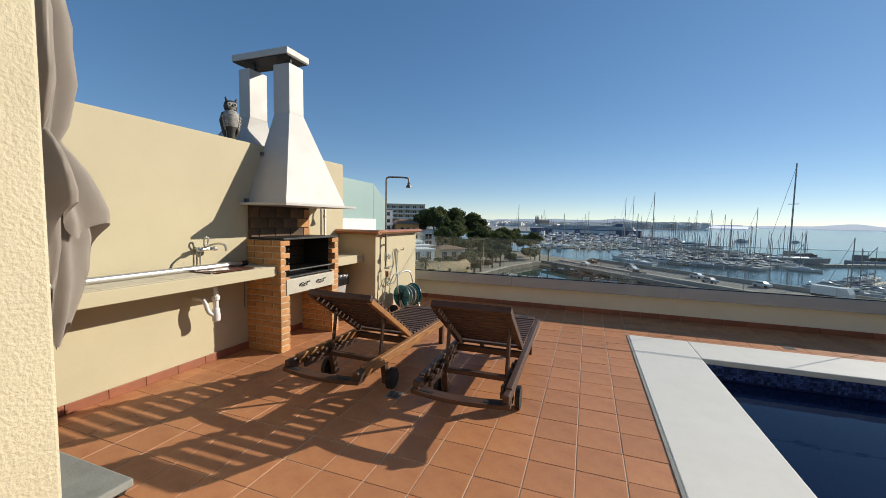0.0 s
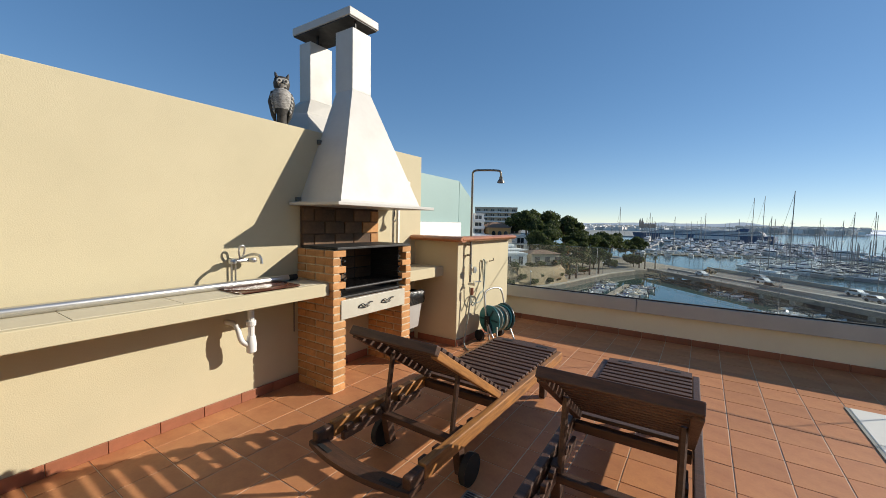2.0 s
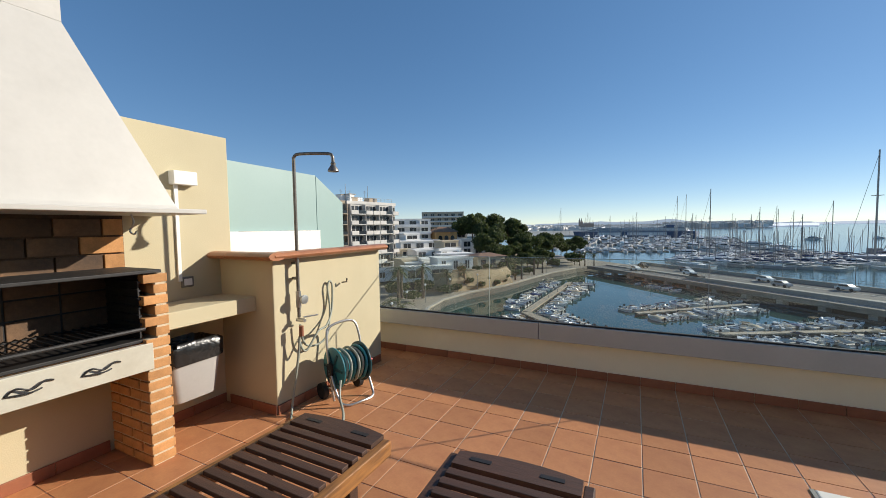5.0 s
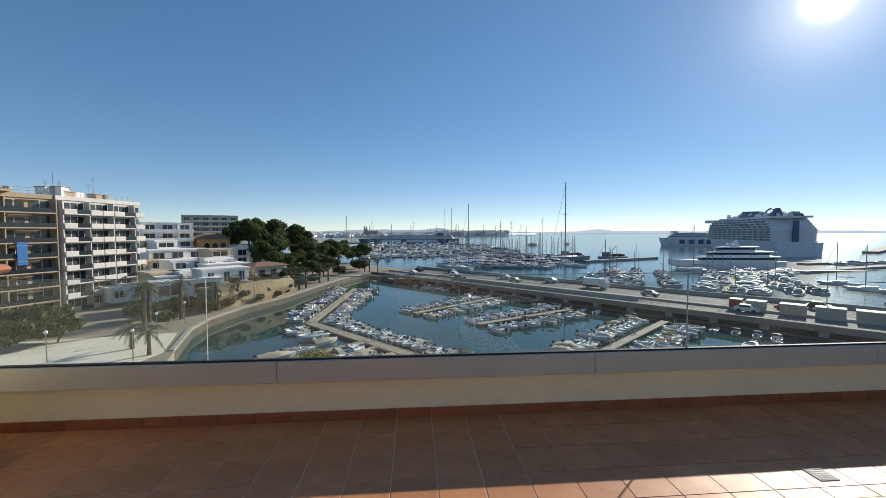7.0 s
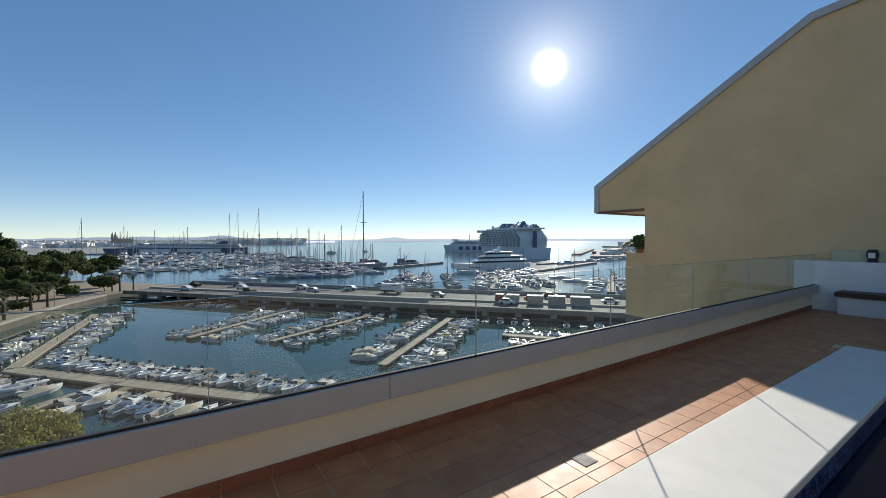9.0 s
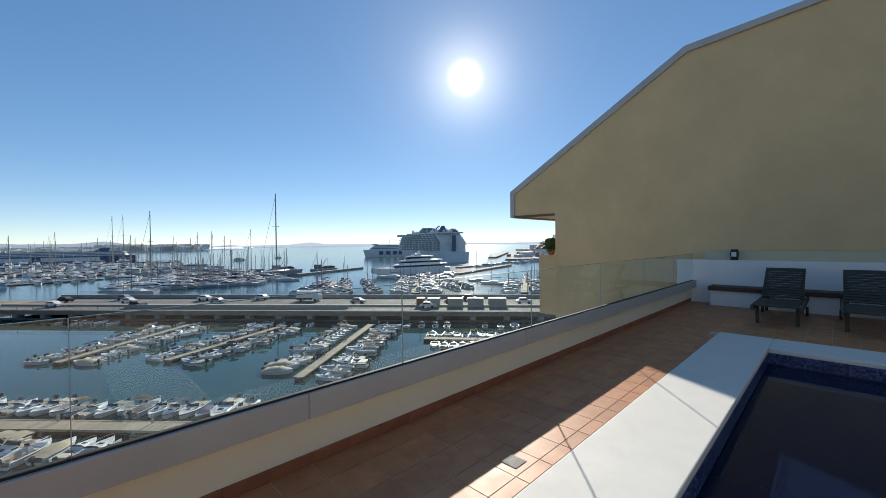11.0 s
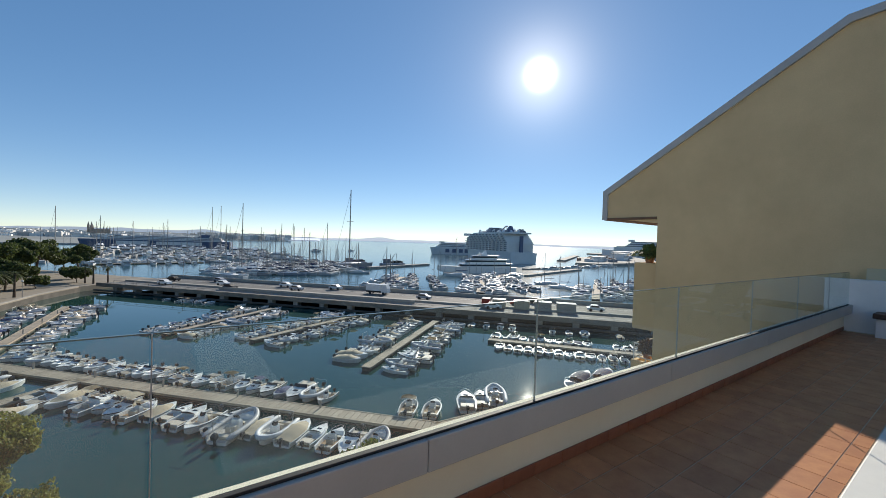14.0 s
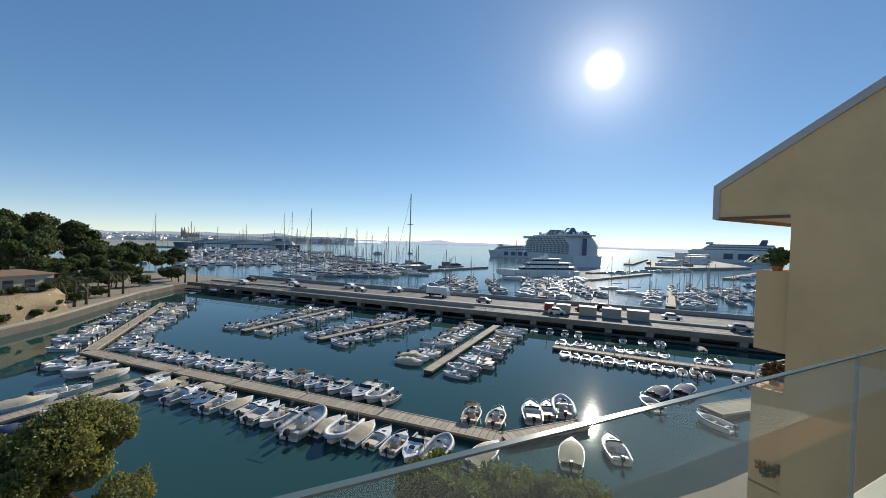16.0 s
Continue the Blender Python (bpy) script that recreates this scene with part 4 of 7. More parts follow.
# ---- small floor and wall items ----
M_DRAIN = mat("dull_drain_steel", (0.26, 0.25, 0.24), 0.7, 0.0, var=0.2, scale=20, bump=0.1)

def grate(x, y, label):
    ob = thing("floor_drain", T((x, y, 0.001)), label, "drain", "floor drains")
    part("frame", box(B(), -0.06, 0.06, -0.06, 0.06, 0.0, 0.003, 0.001), M_DRAIN, ob)
    for k in range(6):
        part("slot", box(B(), -0.048, 0.048, -0.05 + k * 0.018, -0.04 + k * 0.018, 0.0032, 0.004), M_BLACK, ob)
grate(1.36, -2.04, "small square steel floor drain grate in the tiles")
grate(5.0, 0.80, "small square steel floor drain grate by the pool")
bench = thing("bench_seat", T((13.03, 0, 0.331)), "brown-stained wooden bench seat on a white base", "bench")
for k in range(3):
    part("plank", box(B(), 0.0 + k * 0.155, 0.15 + k * 0.155, -3.5, 1.31, 0.0, 0.09, 0.012), M_WOODD, bench)
lan = thing("wall_lantern", T((13.62, 0.92, 0.97)), "small dark bulkhead lantern standing on the white wall", "lantern")
part("base", box(B(), -0.07, 0.07, -0.07, 0.07, 0.0, 0.03, 0.006), M_BLACK, lan)
part("cage", loft(B(), [rr(0.055, 0.06, 0.03, 6, 0.03), rr(0.07, 0.08, 0.14, 6, 0.03), rr(0.06, 0.06, 0.24, 6, 0.03)]), M_BLACK, lan, "", 40)
part("glass", box(B(), -0.078, -0.069, -0.045, 0.045, 0.08, 0.18, 0.003), M_PLASTIC, lan, "pale lamp glass")
setting("wall_neighbour_ledge", box(B(), 13.76, 13.99, -7.5, 1.5, 0.9, 1.18), M_CREAM, "cream ledge of the neighbouring house")
# frosted screen of the next terrace
scr = thing("frosted_screen", T((-0.79, 0.1, 0)), "pale green frosted glass screen on a white plinth", "glass screen")
def sheet(poly, x0, x1):
    return loft(B(), [[Vector((x, y, z)) for y, z in poly] for x in (x0, x1)])
part("glass_sheet", sheet([(0.003, 1.402), (1.18, 1.402), (1.18, 2.01), (0.003, 2.03)], -0.006, 0.006), M_FROST, scr)
part("glass_sheet", sheet([(1.19, 1.1), (1.62, 1.1), (1.62, 1.73), (1.19, 2.0)], -0.006, 0.006), M_FROST, scr)
setting("wall_plinth", box(B(), -0.85, -0.74, 0.101, 1.285, -0.3, 1.40), M_WHITE, "white rendered plinth wall under the glass screen")
setting("wall_plinth_end", box(B(), -0.85, -0.74, 1.286, 1.8, -0.3, 1.098), M_WHITE, "white rendered plinth wall")

# ---- harbour ground ----
WZ = -15.0
GZ = -13.6
M_SEA = water_mat("harbour_water", (0.017, 0.060, 0.056), 0.03, 0.55, 0.07, 0.06)
setting("water", slab(B(), [(-4600, -4600), (4600, -4600), (4600, 4600), (-4600, 4600)], WZ - 1, WZ), M_SEA, "calm blue-green harbour water")
M_BAY = water_mat("open_bay_water", (0.020, 0.062, 0.075), 0.13, 0.35, 0.25, 0.12, 0.3)
M_CONC = mat("harbour_concrete", (0.42, 0.38, 0.32), 0.9, var=0.12, scale=0.3, bump=0.2, bscale=4)
# Darkened for the shade under the causeway; also wet quay and floats.
M_CONCD = mat("dark_concrete_shade_toned", (0.12, 0.105, 0.085), 0.9, var=0.2, scale=0.4, bump=0.2, bscale=4)
# Darker, browner tone for the causeway edge beam.
M_CONCB = mat("brownish_concrete", (0.29, 0.245, 0.19), 0.9, var=0.2, scale=0.5, bump=0.2, bscale=4)
M_ASPH = mat("asphalt", (0.17, 0.158, 0.142), 0.85, var=0.15, scale=0.2, bump=0.1, bscale=10)
M_PLANK = mat("bleached_pontoon_plank", (0.46, 0.38, 0.28), 0.85, var=0.15, scale=2, bump=0.2, bscale=30, each=0.15)
M_GEL = mat("white_gelcoat", (0.81, 0.80, 0.76), 0.4, var=0.06, scale=1.0, bump=0.0, each=0.12, spec=0.3)
M_GELG = mat("grey_gelcoat", (0.32, 0.34, 0.37), 0.4, var=0.05, scale=1.0, bump=0.0, each=0.2)
M_NAVY = mat("navy_canvas", (0.03, 0.05, 0.13), 0.8, var=0.1, scale=3, bump=0.2, bscale=20, each=0.3)
M_BEIGE = mat("beige_canvas", (0.52, 0.43, 0.30), 0.85, var=0.08, scale=3, bump=0.2, bscale=20, each=0.15)
M_DECK = mat("boat_deck_grey", (0.45, 0.43, 0.40), 0.7, var=0.08, scale=4, bump=0.05)
M_SEAT = mat("boat_seat_vinyl", (0.60, 0.52, 0.41), 0.6, var=0.1, scale=4, bump=0.05, each=0.3)
M_RIB = mat("inflatable_tube_grey", (0.46, 0.47, 0.48), 0.55, var=0.06, scale=4, bump=0.03, each=0.25)
M_TEAK = mat("teak_boat_deck", (0.34, 0.22, 0.12), 0.75, var=0.15, scale=3, bump=0.1, bscale=30, stretch=(1, 6, 6))
M_TINT = mat("tinted_window", (0.03, 0.035, 0.04), 0.1, var=0.1, bump=0)
M_MOTOR = mat("black_outboard", (0.03, 0.03, 0.035), 0.35, var=0.1, bump=0, each=0.4)
M_MAST = mat("aluminium_mast", (0.32, 0.30, 0.28), 0.4, 0.5, var=0.1, bump=0)
M_LEAF = leaf_mat("pine_foliage", (0.105, 0.125, 0.034), (0.05, 0.075, 0.022))
M_LEAFY = leaf_mat("olive_foliage", (0.28, 0.27, 0.075), (0.14, 0.155, 0.045))
M_LEAFM = leaf_mat("broad_leaf_foliage", (0.16, 0.19, 0.05), (0.07, 0.10, 0.028))
M_PALM = leaf_mat("palm_frond", (0.09, 0.11, 0.035), (0.06, 0.07, 0.025))
M_BARK = mat("bark", (0.13, 0.09, 0.06), 0.9, var=0.25, scale=4, bump=0.5, bscale=25, dist=0.02)

# causeway
U = Vector((0.649, -0.761, 0)).normalized()
N = Vector((0.761, 0.649, 0)).normalized()
R0 = Vector((24.0, 99.6, 0))
RM = Matrix(((U.x, N.x, 0, R0.x), (U.y, N.y, 0, R0.y), (0, 0, 1, 0), (0, 0, 0, 1)))


def on_road(name, bm, material, label, cat="", kind="structure", group=""):
    ob = new(name, finish(name, bm, material))
    ob.matrix_basis = RM
    return tagged(ob, label, cat or name.split("_")[0], group, kind)


on_road("road", box(B(), -56, 230, 0.0, 21.5, -13.5, -13.0), M_ASPH, "worn grey asphalt harbour causeway road", "road")
on_road("road_edge_beam", box(B(), -56, 230, -0.5, -0.01, -13.7, -12.7), M_CONCB, "concrete edge beam of the causeway")
# Ledge and panels are dark to imitate the open shade beneath the road.
on_road("road_lower_quay", box(B(), -56, 230, -1.3, -0.51, -14.8, -14.5), M_CONCD, "low concrete ledge along the causeway")
on_road("wall_causeway", box(B(), 30, 230, 3.4, 4.0, -16, -13.51), M_CONCD, "dark panel standing for shade under the causeway road")
on_road("wall_causeway_back", box(B(), -56, 30, 15.0, 15.6, -16, -13.51), M_CONCD, "dark panel standing for shade under the causeway road")
pillar_me = finish("pillar", box(B(), -0.6, 0.6, 0.0, 1.6, -16, -13.51), M_CONC)
for k in range(24):
    ob = new("pillar", pillar_me)
    ob.matrix_basis = RM @ T((-50 + k * 7.0, 0.0, 0))
    tagged(ob, "concrete causeway pillar standing in the water", "pillar", "causeway pillars", "structure")
M_LINE = mat("road_paint", (0.65, 0.64, 0.6), 0.8, var=0.1, bump=0)
for y in (3.2, 9.8, 16.5):
    on_road("road_line", box(B(), -56, 230, y, y + 0.18, -12.999, -12.994), M_LINE, "worn white painted road line")
on_road("road_median", box(B(), -56, 230, 7.2, 8.6, -12.999, -12.6), M_CONC, "pale concrete kerb strip between carriageways")
on_road("road_parapet", box(B(), -56, 230, 21.51, 21.9, -13.5, -12.1), M_CONC, "low concrete sea parapet of the causeway")
on_road("road_barrier_low", box(B(), -20, 34, 4.4, 4.8, -12.999, -12.2), M_CONC, "concrete traffic barrier on the road")


def railing(name, m, length, label, step=2.0, h=1.0, mt=None):
    ob = thing(name, m, label, "railing")
    mt = mt or M_MAST
    for z in (h, h * 0.5):
        part("rail", tube(B(), [(0, 0, z), (length, 0, z)], 0.035, 5), mt, ob)
    me = None
    for k in range(int(length / step) + 1):
        if me is None:
            me = part("post", tube(B(), [(0, 0, 0), (0, 0, h)], 0.035, 5), mt, ob).data
        else:
            share("post", me, ob, T((k * step, 0, 0)))
    return ob


bay = new("water_bay", finish("water_bay", box(B(), -4000, 4000, 15.7, 4600, WZ - 0.5, WZ + 0.006), M_BAY))
bay.matrix_basis = RM
tagged(bay, "blue bay water ruffled by a light breeze", "water", kind="structure")
railing("road_railing", RM @ T((-50, 21.7, -12.1)), 200, "thin grey metal railing on the causeway", 4.0)
railing("edge_railing", RM @ T((-50, -0.25, -12.7)), 90, "thin grey metal railing along the causeway edge", 4.0, 0.9)

# land
SHORE = [(-24, 40), (-28, 50.7), (-32, 62), (-33, 70), (-31.5, 80), (-27, 93), (-24.4, 108), (-21, 126), (-16, 141), (0, 160), (-25, 190), (-60, 240), (-160, 420), (-600, 900), (-600, -100), (80, -100), (80, 15.2), (30, 15.2), (14, 16.5), (0, 20), (-12, 29)]
bm = slab(B(), SHORE, -16, GZ)
setting("ground", bm, mat("pale_promenade_ground", (0.33, 0.28, 0.21), 0.9, var=0.15, scale=0.15, bump=0.2, bscale=3, col2=(0.26, 0.22, 0.17)), "pale stone promenade along the harbour")
PR = SHORE[1:9]
for off, w, h, mt, lb in ((0.05, 0.6, 0.14, M_CONC, "pale stone quay edge"),):
    ins = []
    for k, p in enumerate(PR):
        a, b = Vector(PR[max(k - 1, 0)]), Vector(PR[min(k + 1, len(PR) - 1)])
        d = (b - a).normalized()
        nn = Vector((-d.y, d.x))
        ins.append((Vector(p) + nn * off, Vector(p) + nn * (off + w)))
    bm = B()
    loft(bm, [[(a.x, a.y, GZ + 0.002), (a.x, a.y, GZ + h), (b.x, b.y, GZ + h), (b.x, b.y, GZ + 0.002)] for a, b in ins])
    setting("trim_quay", bm, mt, lb)
    bm = B()
    loft(bm, [[(p.x, p.y, z) for p, z in ((a - (b - a).normalized() * 0.12, -16.0), (a - (b - a).normalized() * 0.12, GZ - 0.22), (b, GZ - 0.22), (b, -16.0))] for a, b in ins])
    setting("wall_quay", bm, M_CONCD, "dark wet stone face of the quay", 30)
# paved plaza with pale slabs below the terrace
pz = setting("pavement", slab(B(), [(-50, 42), (-30, 42), (-29, 50), (-33, 60), (-55, 56)], GZ + 0.004, GZ + 0.05), mat("pale_plaza_stone", (0.80, 0.71, 0.56), 0.85, var=0.1, scale=0.4, bump=0.2, bscale=5), "pale paved plaza by the water")

# neighbour house with gable
M_EAVE = mat("grey_eave_trim", (0.50, 0.49, 0.47), 0.7, var=0.08, scale=1, bump=0.1)
GAB = [(-9, -13.6), (5.5, -13.6), (5.5, 2.13), (7.08, 2.32), (7.08, 3.08), (1.93, 6.11), (-0.2, 6.25), (-9, 6.9)]
bm = B()
loft(bm, [[Vector((14.0, y, z)) for y, z in GAB], [Vector((26.0, y, z)) for y, z in GAB]])
nh = setting("wall_neighbour_gable", bm, M_OCHRE, "ochre rendered gable wall of the neighbouring house")
EO = [(7.14, 2.26), (7.14, 3.13), (1.95, 6.18), (-0.2, 6.32), (-9, 6.97)]
EI = [(6.99, 2.26), (6.99, 3.02), (1.9, 6.02), (-0.2, 6.18), (-9, 6.83)]
bm = B()
for (o0, o1), (i0, i1) in zip(zip(EO, EO[1:]), zip(EI, EI[1:])):
    loft(bm, [[Vector((x, y, z)) for y, z in (o0, o1, i1, i0)] for x in (13.93, 13.999)])
for o0, o1 in zip(EO[1:], EO[2:]):
    loft(bm, [[Vector((x, y, z)) for y, z in (o0, o1, (o1[0], o1[1] - 0.05), (o0[0], o0[1] - 0.05))] for x in (13.999, 26.0)])
part("roof_edge", bm, M_EAVE, nh, "grey roof edge trim")
part("soffit", box(B(), 13.96, 26, 5.52, 7.08, 2.24, 2.31), mat("brown_soffit", (0.22, 0.12, 0.07), 0.8, var=0.1, bump=0.05), nh, "brown eave soffit")
def balcony(z0, z1, plants):
    ob = thing("balcony", T((14.4, 5.5, z0)), "ochre rendered balcony box on the neighbouring house", "balcony", "neighbour balconies")
    part("parapet_side", box(B(), 0, 0.12, 0.001, 0.82, 0, z1 - z0, 0.01), M_OCHRE, ob)
    part("parapet_front", box(B(), 0.121, 8, 0.70, 0.82, 0, z1 - z0, 0.01), M_OCHRE, ob)
    part("balcony_floor", box(B(), 0.121, 8, 0.001, 0.699, 0.0, 0.15), M_OCHRE, ob)
    if not plants:
        for k in range(4):
            part("rail", tube(B(), [(0.06, 0.05, z1 - z0 + 0.1 + k * 0.13), (0.06, 0.76, z1 - z0 + 0.1 + k * 0.13), (6.0, 0.76, z1 - z0 + 0.1 + k * 0.13)], 0.018, 6), M_WHITE, ob, "white balcony rail")
        for y in (0.05, 0.4, 0.76):
            part("rail_post", tube(B(), [(0.06, y, z1 - z0), (0.06, y, z1 - z0 + 0.52)], 0.018, 6), M_WHITE, ob, "white balcony rail post")
balcony(-0.95, 1.0, True)
balcony(-4.3, -1.9, False)
balcony(-7.4, -4.25, False)

# ---- boats ----
def hull_bm(L, W, H, open_to=0.5, floor_z=0.2, n=11, flare=0.82, sheer=0.25):
    """Hull with a rubbing band and an open cockpit from the stern to open_to of its length, decked beyond. Bow along +x, waterline at 0.
    Faces: 0 gelcoat, 1 rubbing band, 2 cockpit sole."""
    rings = []
    for k in range(n):
        s = k / (n - 1)
        x = -L / 2 + L * s
        w = W / 2 * (0.88 + 0.12 * min(1, s * 3)) * (1 - max(0, (s - 0.45) / 0.55) ** 2.3 * 0.985)
        g = H * (1 + sheer * s * s)
        ch = w * flare * (1 - 0.5 * max(0, (s - 0.6) / 0.4))
        keel = -0.25 + (0.25 + H * 0.55) * max(0, (s - 0.75) / 0.25) ** 2
        f = floor_z if s < open_to else g + 0.03
        iw = w * 0.86
        b = g - 0.2 * H
        low = 0.02 + max(keel, 0)
        wb = ch + (w - ch) * (b - low) / (g - low)
        rings.append([(x, -w, g), (x, -wb, b), (x, -ch, low), (x, 0, keel), (x, ch, low), (x, wb, b), (x, w, g), (x, iw, g + 0.01), (x, iw * 0.96, f), (x, -iw * 0.96, f), (x, -iw, g + 0.01)])
    bm = loft(B(), [[Vector(p) for p in r] for r in rings])
    bm.faces.ensure_lookup_table()
    for k in range(n - 1):
        for i in range(11):
            fc = bm.faces[k * 11 + i]
            if i in (0, 5):
                fc.material_index = 1
            elif i == 8 and (k + 1) / (n - 1) < open_to:
                fc.material_index = 2
    return bm


def outboard(parent, x, z, s=1.0):
    bm = B()
    loft(bm, [[Vector((x - 0.28 * s, -0.14 * s, z)), Vector((x + 0.1 * s, -0.14 * s, z)), Vector((x + 0.1 * s, 0.14 * s, z)), Vector((x - 0.28 * s, 0.14 * s, z))],
              [Vector((x - 0.34 * s, -0.17 * s, z + 0.25 * s)), Vector((x + 0.12 * s, -0.17 * s, z + 0.25 * s)), Vector((x + 0.12 * s, 0.17 * s, z + 0.25 * s)), Vector((x - 0.34 * s, 0.17 * s, z + 0.25 * s))],
              [Vector((x - 0.22 * s, -0.1 * s, z + 0.42 * s)), Vector((x + 0.08 * s, -0.1 * s, z + 0.42 * s)), Vector((x + 0.08 * s, 0.1 * s, z + 0.42 * s)), Vector((x - 0.22 * s, 0.1 * s, z + 0.42 * s))]])
    box(bm, x - 0.15 * s, x + 0.02 * s, -0.05, 0.05, z - 0.7 * s, z + 0.02)
    part("outboard_motor", bm, M_MOTOR, parent, "dark outboard motor", 40)


def screen(parent, x, w, z, h=0.35, rake=0.35):
    bm = loft(B(), [[Vector((x + 0.3, -w * 0.5, z)), Vector((x + 0.32, -w * 0.5, z)), Vector((x - rake + 0.32, -w * 0.42, z + h)), Vector((x - rake + 0.3, -w * 0.42, z + h))],
                    [Vector((x + 0.5, 0, z)), Vector((x + 0.52, 0, z)), Vector((x - rake + 0.52, 0, z + h)), Vector((x - rake + 0.5, 0, z + h))],
                    [Vector((x + 0.3, w * 0.5, z)), Vector((x + 0.32, w * 0.5, z)), Vector((x - rake + 0.32, w * 0.42, z + h)), Vector((x - rake + 0.3, w * 0.42, z + h))]])
    part("windscreen", bm, M_TINT, parent, "tinted windscreen")


def bimini(parent, x, L, W, z, mt):
    bm = loft(B(), [[Vector((x + dx, W / 2 * c, z + 0.18 * (1 - c * c) - abs(dx) * 0.05 + th)) for c in (-1, -0.6, 0, 0.6, 1)] for dx, th in ((-L / 2, 0), (0, 0.03), (L / 2, 0))], closed=False, caps=False)
    r = bmesh.ops.solidify(bm, geom=bm.faces[:], thickness=0.03)
    part("canopy", bm, mt, parent, "fabric sun canopy", 60)
    h_ = W * 0.48
    bm = tube(B(), [(x + L * 0.48, -h_, z), (x, -h_, 0.7), (x - L * 0.48, -h_, z), (x - L * 0.48, -h_ * 0.6, z + 0.1), (x - L * 0.48, h_ * 0.6, z + 0.1), (x - L * 0.48, h_, z), (x, h_, 0.7), (x + L * 0.48, h_, z)], 0.02, 5)
    part("canopy_frame", bm, M_STEEL, parent, "steel canopy frame")


def small_boat(kind, L, W, hull_mat, canvas, label, band=None, sole=None):
    ob = thing("motorboat", I4, label, "boat", "moored small boats")
    H = 0.62
    part("hull", hull_bm(L, W, H, 0.45 if kind in ("cuddy", "covered", "sport") else 0.74, 0.24), [hull_mat, band or hull_mat, sole or M_DECK], ob, "", 35)
    if kind in ("cuddy", "sport"):
        hc = 0.42 if kind == "cuddy" else 0.24
        bm = loft(B(), [[Vector((x, -w, z0)), Vector((x, -w * 0.8, z1)), Vector((x, w * 0.8, z1)), Vector((x, w, z0))] for x, w, z0, z1 in ((-0.1, W * 0.36, H, H + hc), (L * 0.12, W * 0.33, H, H + hc * 0.95), (L * 0.30, W * 0.16, H, H + 0.16))])
        was = len(bm.faces)
        box(bm, L * 0.13, L * 0.21, -W * 0.12, W * 0.12, H + hc * 0.62, H + hc * 0.98, 0.02)
        bm.faces.ensure_lookup_table()
        for f in bm.faces[was:]:
            f.material_index = 1
        for sy in (-1, 1):
            was = len(bm.faces)
            loft(bm, [[Vector((x, sy * (w + 0.012), z)) for z, w in ((H + hc * 0.38, W * f0), (H + hc * 0.8, W * (f0 - 0.045)))] + [Vector((x, sy * (w - 0.03), z)) for z, w in ((H + hc * 0.8, W * (f0 - 0.045)), (H + hc * 0.38, W * f0))] for x, f0 in ((0.0, 0.335), (L * 0.11, 0.31))])
            bm.faces.ensure_lookup_table()
            for f in bm.faces[was:]:
                f.material_index = 1
        part("cabin", bm, [hull_mat, M_TINT], ob, "", 30)
        screen(ob, -0.35, W * 0.75, H + hc - 0.06)
        part("stern_seat", box(B(), -L * 0.42, -L * 0.32, -W * 0.34, W * 0.34, 0.2, 0.52, 0.03), M_SEAT, ob)
        part("helm_seat", box(B(), -L * 0.18, -L * 0.10, 0.1, W * 0.3, 0.2, 0.7, 0.03), M_SEAT, ob)
        if kind == "sport":
            part("stern_sunpad", loft(B(), [rect(-L * 0.46, -L * 0.24, -W * 0.33, W * 0.33, H * 0.9), rect(-L * 0.46, -L * 0.24, -W * 0.33, W * 0.33, H * 1.06), rect(-L * 0.45, -L * 0.25, -W * 0.31, W * 0.31, H * 1.12)]), M_SEAT, ob, "padded stern sunbed")
    elif kind in ("console", "rib"):
        bm = loft(B(), [rect(-0.28, 0.38, -0.35, 0.35, 0.2), rect(-0.25, 0.30, -0.34, 0.34, 0.82), rect(-0.22, 0.12, -0.30, 0.30, 1.06)])
        part("console", bm, hull_mat, ob)
        screen(ob, -0.2, 0.6, 1.0, 0.32, 0.2)
        part("stern_seat", box(B(), -L * 0.42, -L * 0.32, -W * 0.34, W * 0.34, 0.2, 0.5, 0.03), M_SEAT, ob)
        part("helm_seat", box(B(), -1.0, -0.6, -0.4, 0.4, 0.2, 0.75, 0.04), M_SEAT, ob)
        part("bow_cushion", loft(B(), [[Vector((x, -w, 0.42)), Vector((x, w, 0.42)), Vector((x, w, 0.5)), Vector((x, -w, 0.5))] for x, w in ((L * 0.12, W * 0.32), (L * 0.23, W * 0.26))]), M_SEAT, ob)
        if kind == "rib":
            pts = curve_pts([(-L * 0.54, -W * 0.47, H), (-L * 0.2, -W * 0.52, H + 0.02), (L * 0.18, -W * 0.48, H + 0.06), (L * 0.40, -W * 0.25, H + 0.16), (L * 0.49, 0, H + 0.22), (L * 0.40, W * 0.25, H + 0.16), (L * 0.18, W * 0.48, H + 0.06), (-L * 0.2, W * 0.52, H + 0.02), (-L * 0.54, W * 0.47, H)], 3)
            part("inflatable_tube", tube(B(), pts, [0.06] + [0.23] * (len(pts) - 2) + [0.06], 9), M_RIB, ob, "grey inflatable side tube", 50)
